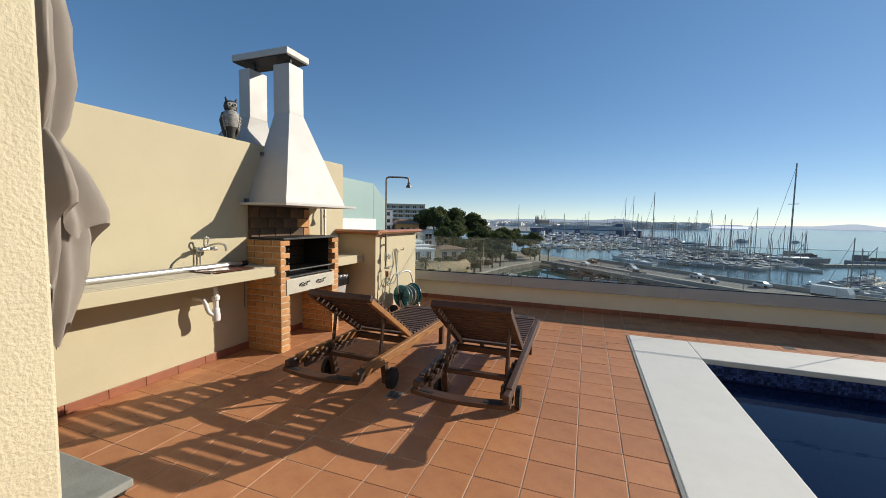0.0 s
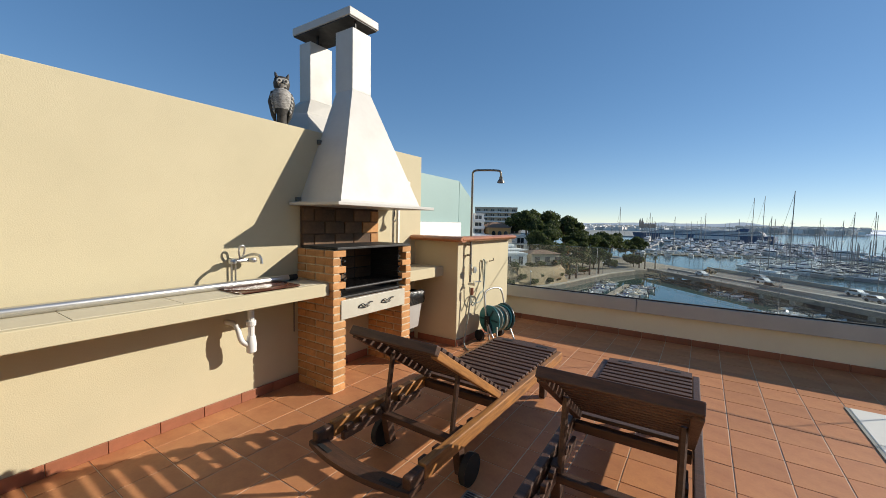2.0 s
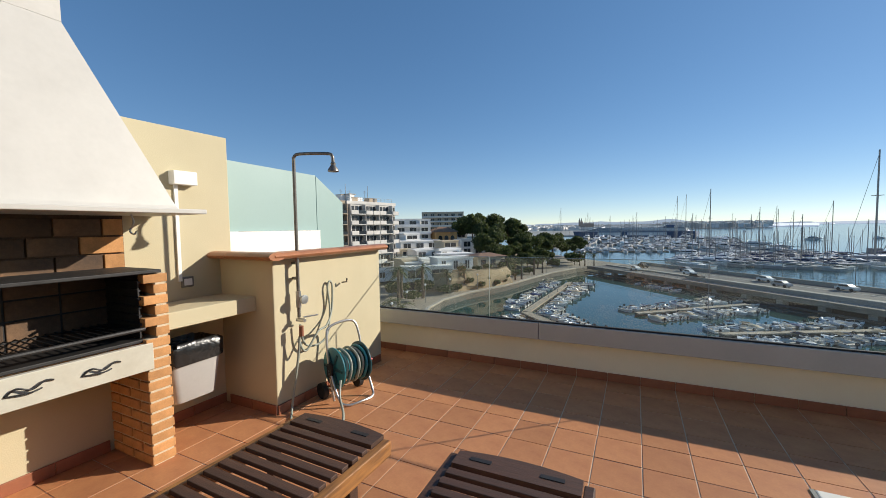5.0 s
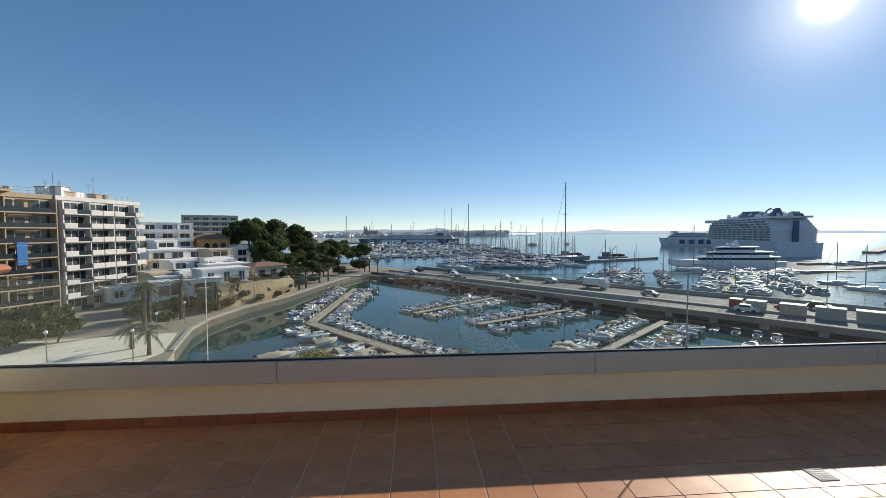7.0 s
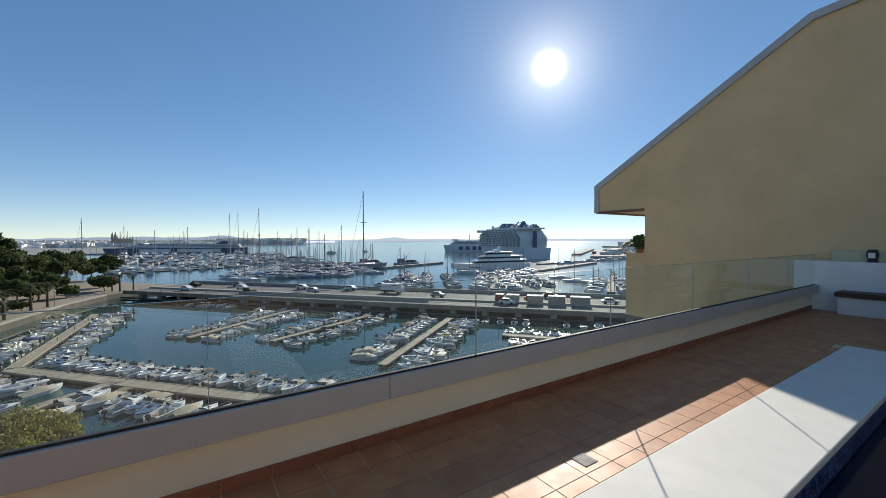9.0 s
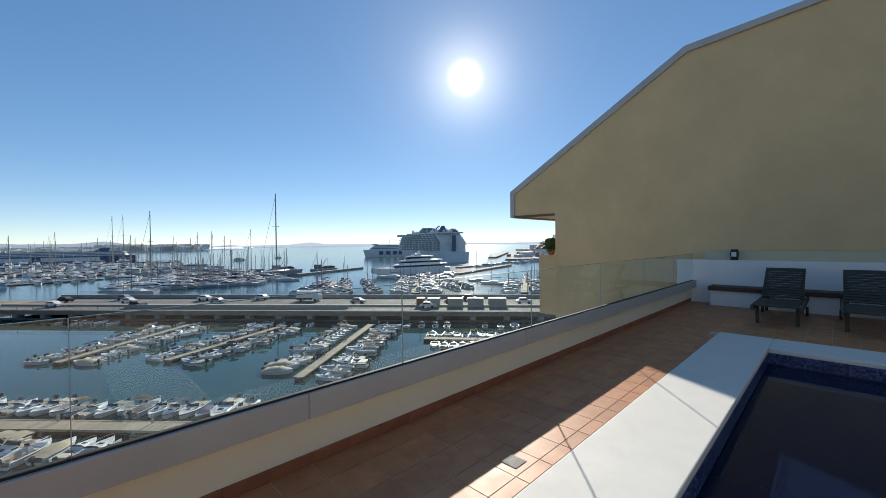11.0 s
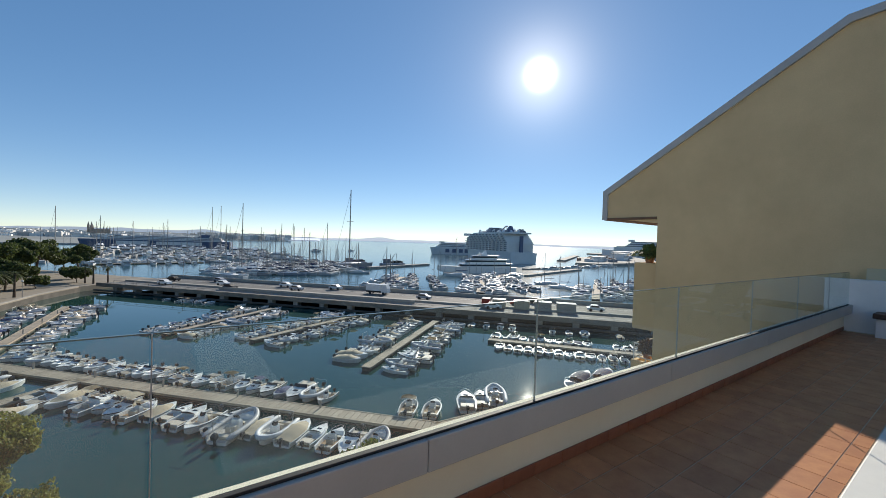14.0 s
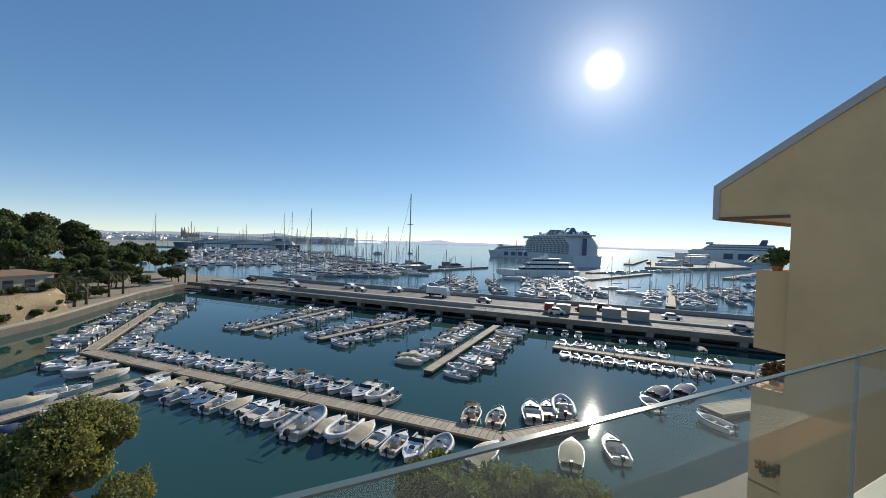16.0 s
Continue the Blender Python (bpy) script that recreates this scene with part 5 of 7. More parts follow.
            part("stern_arch", tube(B(), [(-L * 0.36, -W * 0.36, H), (-L * 0.40, -W * 0.33, 1.55), (-L * 0.40, W * 0.33, 1.55), (-L * 0.36, W * 0.36, H)], 0.03, 6), M_STEEL, ob, "steel stern arch")
    elif kind == "covered":
        bm = loft(B(), [[Vector((x, -w, H + 0.02)), Vector((x, -w * 0.7, H + z * 0.7)), Vector((x, 0, H + z)), Vector((x, w * 0.7, H + z * 0.7)), Vector((x, w, H + 0.02))] for x, w, z in ((-L * 0.47, W * 0.43, 0.12), (-L * 0.3, W * 0.46, 0.24), (-L * 0.2, W * 0.47, 0.44), (-L * 0.06, W * 0.47, 0.36), (L * 0.05, W * 0.47, 0.55), (L * 0.16, W * 0.42, 0.30), (L * 0.28, W * 0.34, 0.22), (L * 0.46, W * 0.07, 0.05))])
        part("cover", bm, canvas, ob, "fabric mooring cover", 50)
    elif kind == "open":
        for x in (-L * 0.3, 0.0, L * 0.18):
            part("thwart", box(B(), x - 0.14, x + 0.14, -W * 0.38, W * 0.38, 0.36, 0.42, 0.01), M_SEAT, ob)
    if kind in ("cuddy", "console") and canvas is not None:
        bimini(ob, -L * 0.12, L * 0.3, W * 0.8, 1.75, canvas)
    outboard(ob, -L / 2 - 0.12, 0.55, 1.1)
    if kind not in ("covered", "rib"):
        bm = tube(B(), curve_pts([(L * 0.15, -W * 0.40, H + 0.1), (L * 0.3, -W * 0.30, H + 0.38), (L * 0.47, 0, H + 0.48), (L * 0.3, W * 0.30, H + 0.38), (L * 0.15, W * 0.40, H + 0.1)], 4), 0.018, 5)
        part("bow_rail", bm, M_STEEL, ob, "steel bow rail")
    return ob


PROTO = [
    small_boat("cuddy", 6.4, 2.3, M_GEL, None, "white fibreglass cabin motorboat moored at a pontoon"),
    small_boat("cuddy", 5.8, 2.2, M_GEL, M_NAVY, "white motorboat with navy canopy moored at a pontoon", M_NAVY),
    small_boat("console", 5.6, 2.2, M_GEL, None, "white open console motorboat moored at a pontoon", M_RIB, M_TEAK),
    small_boat("covered", 6.0, 2.2, M_GEL, M_BEIGE, "white motorboat under a beige mooring cover"),
    small_boat("covered", 5.6, 2.2, M_GELG, M_NAVY, "grey motorboat under a navy mooring cover"),
    small_boat("console", 5.2, 2.1, M_GEL, M_BEIGE, "white open motorboat with beige canopy", M_MOTOR, M_TEAK),
    small_boat("open", 4.6, 1.9, M_GEL, None, "small white open dinghy with outboard motor", M_NAVY),
    small_boat("cuddy", 6.8, 2.4, M_GEL, M_BEIGE, "white cabin motorboat with beige canopy", M_MOTOR),
    small_boat("sport", 6.5, 2.35, M_GEL, None, "white sports motorboat with a padded stern sunbed", M_GEL, M_TEAK),
    small_boat("sport", 6.2, 2.3, M_GEL, None, "white sports motorboat with a dark hull band", M_MOTOR),
    small_boat("rib", 5.6, 2.1, M_GEL, None, "rigid inflatable boat with grey side tubes"),
]
USED = [False] * len(PROTO)
WEIGHT = [5, 2, 4, 3, 1, 2, 2, 2, 5, 3, 3]
rnd = random.Random(7)


def put_boat(x, y, head, kind=None, s=1.0):
    k = kind if kind is not None else rnd.choices(range(len(PROTO)), WEIGHT)[0]
    m = T((x, y, WZ)) @ pose(0, 0, 0, rnd.uniform(-1.5, 1.5), rnd.uniform(-1, 1.5), math.degrees(head) + rnd.uniform(-4, 4)) @ Matrix.Diagonal((s * 0.98, s * 1.1, s * 1.08, 1))
    if not USED[k]:
        USED[k] = True
        PROTO[k].matrix_basis = m
        return PROTO[k]
    return copy_thing(PROTO[k], m)


def pontoon(a, b, width=2.0, label="floating wooden pontoon with bleached planks", planks=True):
    a, b = Vector((*a, 0)), Vector((*b, 0))
    d = b - a
    L = d.length
    ang = math.atan2(d.y, d.x)
    ob = thing("pontoon", T((a.x, a.y, WZ)) @ pose(0, 0, 0, 0, 0, math.degrees(ang)), label, "pontoon", "harbour pontoons")
    part("float", box(B(), 0, L, -width / 2 + 0.1, width / 2 - 0.1, -0.3, 0.42), M_CONCD, ob, "dark concrete float")
    for sy in (-1, 1):
        part("edge_beam", box(B(), 0, L, sy * width / 2 - 0.06, sy * width / 2 + 0.06, 0.3, 0.52), M_PLANK, ob)
    me = finish("plank", box(B(), 0.02, 0.58, -width / 2 + 0.07, width / 2 - 0.07, 0.425, 0.49), M_PLANK)
    if not planks:
        part("deck", box(B(), 0, L, -width / 2 + 0.07, width / 2 - 0.07, 0.425, 0.49), M_PLANK, ob)
    for k in range(int(L / 0.6) if planks else 0):
        share("plank", me, ob, T((k * 0.6, 0, 0)))
    bo = finish("service_post", box(B(), -0.08, 0.08, -0.08, 0.08, 0.49, 1.2, 0.02), M_CONC)
    for k in range(1, int(L / 9)):
        share("service_post", bo, ob, T((k * 9.0, width * 0.36, 0)))
    return ob


def berth_row(a, b, side, gap, width=2.0, lo=0.0, hi=1.0, s=1.0, skip=0.06, bow_out=0.35):
    """Boats moored side by side along one edge of a pontoon."""
    a, b = Vector((*a, 0)), Vector((*b, 0))
    d = (b - a)
    L = d.length
    d.normalize()
    nn = Vector((-d.y, d.x, 0)) * side
    n = int(L * (hi - lo) / gap)
    for k in range(n):
        if rnd.random() < skip:
            continue
        sc = s * rnd.uniform(0.86, 1.14)
        p = a + d * (L * lo + (k + 0.5) * gap) + nn * (width / 2 + 0.5 + 2.95 * sc + rnd.uniform(0, 0.5))
        out = rnd.random() < bow_out
        head = math.atan2(nn.y, nn.x) + (0 if out else math.pi)
        put_boat(p.x, p.y, head, None, sc)


# small-craft basin
pA, pA2 = (-13.9, 111.6), (-15.75, 69.1)
pM2, pM3, pM4 = (-4.2, 56.2), (22.3, 27.3), (30.6, 26.6)
pontoon(pA, pA2, 1.3)
berth_row(pA, pA2, 1, 1.75, 1.3, s=0.84, skip=0.03)
berth_row(pA, pA2, -1, 1.75, 1.3, hi=0.98, s=0.84, skip=0.03)
pontoon(pA2, pM3, 1.7)
berth_row(pA2, pM3, 1, 1.66, 1.7, 0.03, 0.80, 0.80, 0.02, 0.3)
berth_row(pA2, pM3, -1, 1.7, 1.7, 0.02, 0.26, 0.82, 0.03)
berth_row(pA2, pM3, -1, 1.72, 1.7, 0.30, 0.94, 0.84, 0.0, 0.3)
pontoon(pM3, pM4, 1.6)
put_boat(22.4, 32.4, 0.78, 5, 0.84)
put_boat(24.2, 31.0, 0.76, 2, 0.84)
put_boat(28.0, 30.6, 0.95, 9, 0.82)
put_boat(29.8, 30.4, 0.95, 8, 0.80)
put_boat(31.6, 30.2, 0.95, 10, 0.80)
put_boat(19.6, 26.0, 0.5, 3, 0.88)
put_boat(26.0, 23.4, 0.8, 3, 0.88)
put_boat(29.8, 22.6, 0.9, 0, 0.88)
pontoon(pM2, (-19.0, 43.6), 1.4)
for p, h, k in (((-13.0, 52.8), 0.3, 2), ((-8.4, 48.3), 0.5, 3), ((-15.2, 50.4), 0.4, 3), ((-17.6, 48.2), 0.5, 6), ((-13.4, 43.8), 2.6, 4), ((-10.9, 46.0), 2.6, 0), ((-16.0, 41.5), 2.6, 2)):
    put_boat(*p, h, k)
for a, b, g, ss in (((2.8, 75.7), (22.5, 92.5), 1.7, 0.82), ((13.8, 65.6), (35.1, 76.7), 1.7, 0.84), ((23.5, 45.0), (47.7, 64.9), 1.8, 0.88)):
    pontoon(a, b, 1.2)
    berth_row(a, b, 1, g, 1.2, 0.0, 0.97, ss, 0.04)
    berth_row(a, b, -1, g, 1.2, 0.0, 0.97, ss, 0.04)
pontoon((47.0, 48.4), (63.5, 27.4), 1.4)
berth_row((47.0, 48.4), (63.5, 27.4), 1, 1.5, 1.4, 0, 1, 0.66, 0.03)
berth_row((47.0, 48.4), (63.5, 27.4), -1, 1.5, 1.4, 0, 1, 0.66, 0.03)
for k in range(34):
    q = R0 + U * (-26 + k * 3.1 + rnd.uniform(-0.8, 0.8)) + N * (-4.6)
    if rnd.random() < 0.7:
        put_boat(q.x, q.y, math.atan2(N.y, N.x), None, 0.62)
for p, h, k in (((40.9, 27.3), 1.2, 6), ((45.0, 29.0), 0.2, 4), ((48.5, 28.2), 0.3, 4), ((42.6, 22.0), 1.5, 6), ((50.0, 20.5), 0.5, 0), ((54.0, 19.8), 0.5, 2)):
    put_boat(*p, h, k)
pontoon((45.0, 23.6), (66.0, 20.4), 2.4, "long concrete mooring jetty in the basin")

# ---- outer marina ----
def motor_yacht(L, label, group="yachts of the outer marina"):
    ob = thing("motor_yacht", I4, label, "yacht", group)
    W, H = L * 0.27, L * 0.10
    part("hull", hull_bm(L, W, H, 0.2, H * 0.55, sheer=0.35), [M_GEL, M_GEL, M_DECK], ob, "", 35)
    def tier(nm, x0, x1, w, z0, z1, mt):
        part(nm, loft(B(), [[Vector((x0 * L, -w * W, z0)), Vector((x1 * L, -w * W * 0.75, z0)), Vector((x1 * L, w * W * 0.75, z0)), Vector((x0 * L, w * W, z0))],
                            [Vector((x0 * L, -w * W * 0.95, z1)), Vector(((x1 - 0.07) * L, -w * W * 0.68, z1)), Vector(((x1 - 0.07) * L, w * W * 0.68, z1)), Vector((x0 * L, w * W * 0.95, z1))]]), mt, ob)
    tier("saloon", -0.34, 0.22, 0.42, H, H * 1.25, M_GEL)
    tier("window_band", -0.33, 0.20, 0.405, H * 1.25, H * 1.62, M_TINT)
    tier("saloon_roof", -0.40, 0.14, 0.42, H * 1.62, H * 1.78, M_GEL)
    tier("flybridge", -0.28, 0.06, 0.34, H * 1.78, H * 2.15, M_GEL)
    part("radar_arch", tube(B(), [(-0.2 * L, -W * 0.3, H * 2.1), (-0.24 * L, -W * 0.25, H * 2.9), (-0.24 * L, W * 0.25, H * 2.9), (-0.2 * L, W * 0.3, H * 2.1)], 0.1, 6), M_GEL, ob)
    return ob


def sail_yacht(L, mast_h, label, hull=None, group="sailing yachts of the outer marina", thick=0.15):
    ob = thing("sailing_yacht", I4, label, "sailing yacht", group)
    W, H = L * 0.28, L * 0.085
    part("hull", hull_bm(L, W, H, 0.25, H * 0.6, sheer=0.2), [hull or M_GEL, hull or M_GEL, M_TEAK], ob, "", 35)
    part("coachroof", loft(B(), [[Vector((x * L, -w * W, H)), Vector((x * L, -w * W * 0.8, H + h)), Vector((x * L, w * W * 0.8, H + h)), Vector((x * L, w * W, H))] for x, w, h in ((-0.18, 0.28, 0.5), (0.1, 0.26, 0.45), (0.26, 0.12, 0.15))]), M_GEL, ob)
    part("mast", tube(B(), [(0.06 * L, 0, H), (0.06 * L, 0, mast_h)], [thick, thick * 0.7], 6), M_MAST, ob)
    part("boom", tube(B(), [(0.05 * L, 0, H + 1.6), (-0.34 * L, 0, H + 1.7)], thick * 0.9, 6), M_NAVY, ob, "boom with stowed sail under a cover")
    for z in (0.6,):
        part("spreader", tube(B(), [(0.06 * L, -W * 0.22, mast_h * z), (0.06 * L, W * 0.22, mast_h * z)], thick * 0.4, 5), M_MAST, ob)
    part("forestay", tube(B(), [(0.49 * L, 0, H * 1.2), (0.06 * L, 0, mast_h * 0.97)], 0.025 + thick * 0.15, 4), M_MAST, ob)
    return ob


YP = [motor_yacht(12, "white flybridge motor yacht moored in the marina"), motor_yacht(16, "white motor yacht with dark window band in the marina"), motor_yacht(22, "large white motor yacht moored in the marina"),
      sail_yacht(11, 15, "white sailing yacht with bare mast and stowed sail"), sail_yacht(13, 18.5, "white sailing yacht with tall bare mast"), sail_yacht(14, 17, "dark-hulled sailing yacht with bare mast", M_GELG)]
YU = [False] * len(YP)


def put_yacht(x, y, head, k, s=1.0):
    m = T((x, y, WZ)) @ pose(0, 0, 0, 0, 0, math.degrees(head) + rnd.uniform(-3, 3)) @ Matrix.Diagonal((s, s, s, 1))
    if not YU[k]:
        YU[k] = True
        YP[k].matrix_basis = m
        return
    copy_thing(YP[k], m)


def yacht_row(a, b, gap, kinds, s=1.0, sides=(1, -1), width=2.4, reach=6.5, skip=0.08):
    a, b = Vector((*a, 0)), Vector((*b, 0))
    d = b - a
    L = d.length
    d.normalize()
    for side in sides:
        nn = Vector((-d.y, d.x, 0)) * side
        for k in range(int(L / gap)):
            if rnd.random() < skip:
                continue
            kk = rnd.choice(kinds)
            sc = s * rnd.uniform(0.85, 1.12)
            p = a + d * ((k + 0.5) * gap) + nn * (width / 2 + reach * sc)
            put_yacht(p.x, p.y, math.atan2(nn.y, nn.x) + (math.pi if rnd.random() < 0.6 else 0), kk, sc)


# rows beyond the causeway, by distance
for a, b, g, kinds, s in (
        ((40, 176), (66, 226), 4.0, (3, 0, 0, 5, 3), 0.85),
        ((24, 186), (40, 250), 4.0, (3, 0, 0, 1), 0.85),
        ((56, 180), (84, 214), 4.2, (0, 0, 1, 4), 0.8),
        ((60, 120), (88, 150), 3.4, (0, 0, 0, 3), 0.6),
        ((86, 96), (118, 132), 3.4, (0, 0, 0, 0, 1), 0.6),
        ((110, 70), (150, 96), 3.4, (0, 0, 3, 0), 0.6),
        ((150, 64), (182, 90), 4.2, (0, 3, 4), 0.7),
        ((120, 128), (150, 150), 4.0, (0, 1, 0), 0.75),
        ((-6, 300), (60, 310), 5.0, (0, 1, 2), 0.95),
        ((-20, 345), (75, 352), 5.0, (1, 0, 3), 1.0),
        ((-34, 400), (80, 405), 5.5, (1, 2, 4), 1.05),
        ((-50, 455), (90, 462), 6.0, (2, 1, 4), 1.15),
        ((-30, 250), (20, 262), 4.6, (0, 1, 0), 0.8)):
    pontoon(a, b, 2.4, planks=False)
    yacht_row(a, b, g * 1.3, kinds, s)

# tall masts that stand out of the rows
def lone(x, y, h, L=16, hull=None, head=2.4, thick=0.16, label="tall-masted sailing yacht moored in the marina"):
    o = sail_yacht(L, h, label, hull, "tall-masted yachts", thick)
    o.matrix_basis = T((x, y, WZ)) @ pose(0, 0, 0, 0, 0, math.degrees(head))


lone(87.7, 209.0, 43.7, 33, M_GELG, -2.55, 0.36, "very large dark-hulled sloop with a towering mast")
lone(31.5, 196, 31, 18, None, 2.3, 0.22)
lone(22.5, 172, 20.5, 15)
lone(48.0, 208, 20.0, 14)
lone(64.0, 205, 19.5, 15, None, 2.2, 0.2)
lone(80.5, 226, 25.5, 18, None, 2.3, 0.22)
lone(-52, 330, 31, 20, None, 2.3, 0.25)
lone(38, 420, 42, 24, None, 2.3, 0.3)
lone(46, 430, 44, 24, None, 2.3, 0.3)
lone(64, 118, 14.0, 11)
lone(118, 150, 19, 14)
lone(80, 196, 17, 12)
for k in range(22):
    lone(rnd.uniform(-40, 100), rnd.uniform(260, 470), rnd.uniform(17, 27), 15, None, rnd.uniform(2, 2.6), 0.2)
for k in range(14):
    lone(rnd.uniform(22, 84), rnd.uniform(176, 230), rnd.uniform(12, 17), 10, None, rnd.uniform(2, 2.6), 0.13)
for k in range(8):
    lone(rnd.uniform(120, 190), rnd.uniform(70, 110), rnd.uniform(12, 16), 10, None, rnd.uniform(2, 2.6), 0.13)

# the crowd of further craft, too many to count
# Darker and less glossy than the near boats' gelcoat.
M_CROWD = mat("dulled_gelcoat", (0.56, 0.55, 0.52), 0.7, var=0.1, scale=0.5, bump=0.0, island=0.35, spec=0.15)


def crowd():
    bm = B()
    rc_ = random.Random(31)
    def quad_ring(pts):
        return [bm.verts.new(p) for p in pts]
    def solid(rings, idx):
        vs = [quad_ring(r) for r in rings]
        n = len(vs[0])
        fs = []
        for a_, b_ in zip(vs, vs[1:]):
            for i in range(n):
                j = (i + 1) % n
                fs.append(bm.faces.new((a_[i], a_[j], b_[j], b_[i])))
        fs.append(bm.faces.new(list(reversed(vs[0]))))
        fs.append(bm.faces.new(vs[-1]))
        for f in fs:
            f.material_index = idx
    def craft(x, y, head, L, sail):
        m = T((x, y, WZ)) @ pose(0, 0, 0, 0, 0, head)
        W, H = L * 0.15, L * 0.10
        def P(*c):
            return m @ Vector(c)
        solid([[P(s * L, -w * W, -0.2), P(s * L, w * W, -0.2), P(s * L, w * W * 1.1, h * H), P(s * L, -w * W * 1.1, h * H)] for s, w, h in ((-0.5, 0.85, 0.9), (-0.1, 1.0, 1.0), (0.25, 0.8, 1.1), (0.5, 0.08, 1.3))], 0)
        if sail:
            solid([[P(s * L, -w * W, H), P(s * L, w * W, H), P(s * L, w * W * 0.8, H + h), P(s * L, -w * W * 0.8, H + h)] for s, w, h in ((-0.2, 0.6, 0.5), (0.2, 0.4, 0.3))], 0)
            mh = L * rc_.uniform(1.15, 1.5)
            solid([[P(0.05 * L - 0.07, -0.07, z), P(0.05 * L + 0.07, -0.07, z), P(0.05 * L + 0.07, 0.07, z), P(0.05 * L - 0.07, 0.07, z)] for z in (H, mh)], 2)
            solid([[P(s * L, -0.14, H + 1.3), P(s * L, 0.14, H + 1.3), P(s * L, 0.14, H + 1.65), P(s * L, -0.14, H + 1.65)] for s in (-0.36, 0.04)], 3)
        else:
            for s0, s1, w, z0, z1, idx in ((-0.35, 0.2, 0.8, 1.0, 1.3, 0), (-0.33, 0.17, 0.76, 1.3, 1.62, 1), (-0.38, 0.1, 0.8, 1.62, 1.8, 0), (-0.25, 0.0, 0.6, 1.8, 2.2, 0)):
                solid([[P(s0 * L, -w * W, z * H), P(s1 * L - (z - z0) * 0.2 * L, -w * W * 0.7, z * H), P(s1 * L - (z - z0) * 0.2 * L, w * W * 0.7, z * H), P(s0 * L, w * W, z * H)] for z in (z0, z1)], idx)
    for quad, n, L0, L1, sail, head in (
            (((26, 180), (62, 172), (112, 238), (60, 262)), 130, 7, 11, 0.45, 130), (((58, 116), (82, 106), (104, 146), (84, 160)), 45, 6, 9, 0.25, 40), (((86, 96), (110, 88), (136, 130), (112, 142)), 55, 6, 9, 0.15, 40),
            (((112, 70), (150, 62), (192, 92), (160, 108)), 60, 6, 9, 0.35, 40), (((-55, 270), (60, 262), (100, 470), (-60, 480)), 210, 10, 16, 0.35, 100), (((196, 66), (240, 60), (260, 100), (210, 104)), 30, 6, 9, 0.4, 40)):
        q = [Vector(p) for p in quad]
        cols = max(1, int(math.sqrt(n / 3)))
        for k in range(n):
            u = ((k % cols) + 0.5 + rc_.uniform(-0.12, 0.12)) / cols
            v = (k // cols + 0.5 + rc_.uniform(-0.3, 0.3)) / (n / cols)
            p = q[0].lerp(q[1], u).lerp(q[3].lerp(q[2], u), v)
            craft(p.x, p.y, head + rc_.choice((0, 180)) + rc_.uniform(-5, 5), rc_.uniform(L0, L1), rc_.random() < sail)
    solo("moored_craft", bm, [M_CROWD, M_TINT, M_MAST, M_NAVY], I4, "crowd of white yachts and masts in the outer marina", "boats", kind="stuff")


crowd()

# large white motor yacht
def superyacht():
    ob = thing("superyacht", T((141, 163, WZ)) @ pose(0, 0, 0, 0, 0, 180 - 8), "large white multi-deck superyacht moored at the quay", "yacht")
    L = 48
    part("hull", hull_bm(L, 8.5, 3.2, 0.05, 2.0, 15, 0.9, 0.3), [M_GEL, M_GEL, M_TEAK], ob, "", 35)
    z = 3.2
    for i, (x0, x1, w) in enumerate(((-0.42, 0.22, 3.7), (-0.36, 0.14, 3.3), (-0.24, 0.06, 2.6))):
        for nm, a, b, sh, mt in (("deck_side", 0, 0.7, 0, M_GEL), ("window_band", 0.7, 1.6, 0.05, M_TINT), ("deck_roof", 1.6, 2.2, -0.25, M_GEL)):
            part(nm, loft(B(), [[Vector((x0 * L - (1.5 if nm == "deck_roof" else 0), -w + sh, z + a)), Vector((x1 * L, -w * 0.6 + sh, z + a)), Vector((x1 * L, w * 0.6 - sh, z + a)), Vector((x0 * L - (1.5 if nm == "deck_roof" else 0), w - sh, z + a))],
                                [Vector((x0 * L - (1.5 if nm == "deck_roof" else 0), -w + sh, z + b)), Vector((x1 * L - 1.2, -w * 0.55 + sh, z + b)), Vector((x1 * L - 1.2, w * 0.55 - sh, z + b)), Vector((x0 * L - (1.5 if nm == "deck_roof" else 0), w - sh, z + b))]]), mt, ob)
        z += 2.2
    part("radar_mast", loft(B(), [rect(-6, -3, -1, 1, z), rect(-5.6, -4.6, -0.4, 0.4, z + 2.6)]), M_GEL, ob)
    for y in (-1.2, 1.2):
        bm = B()
        bmesh.ops.create_icosphere(bm, subdivisions=2, radius=0.7, matrix=T((-2.0, y, z + 0.6)))
        part("radar_dome", bm, M_GEL, ob, "", 60)


superyacht()

M_SHIP = mat("pale_ship_paint", (0.74, 0.74, 0.72), 0.5, var=0.05, scale=0.2, bump=0)
M_SHIPW = mat("ship_window_dark", (0.22, 0.23, 0.25), 0.4, var=0.2, scale=0.3, bump=0)
M_SHIPN = mat("ship_navy_paint", (0.09, 0.12, 0.20), 0.5, var=0.05, scale=0.2, bump=0)


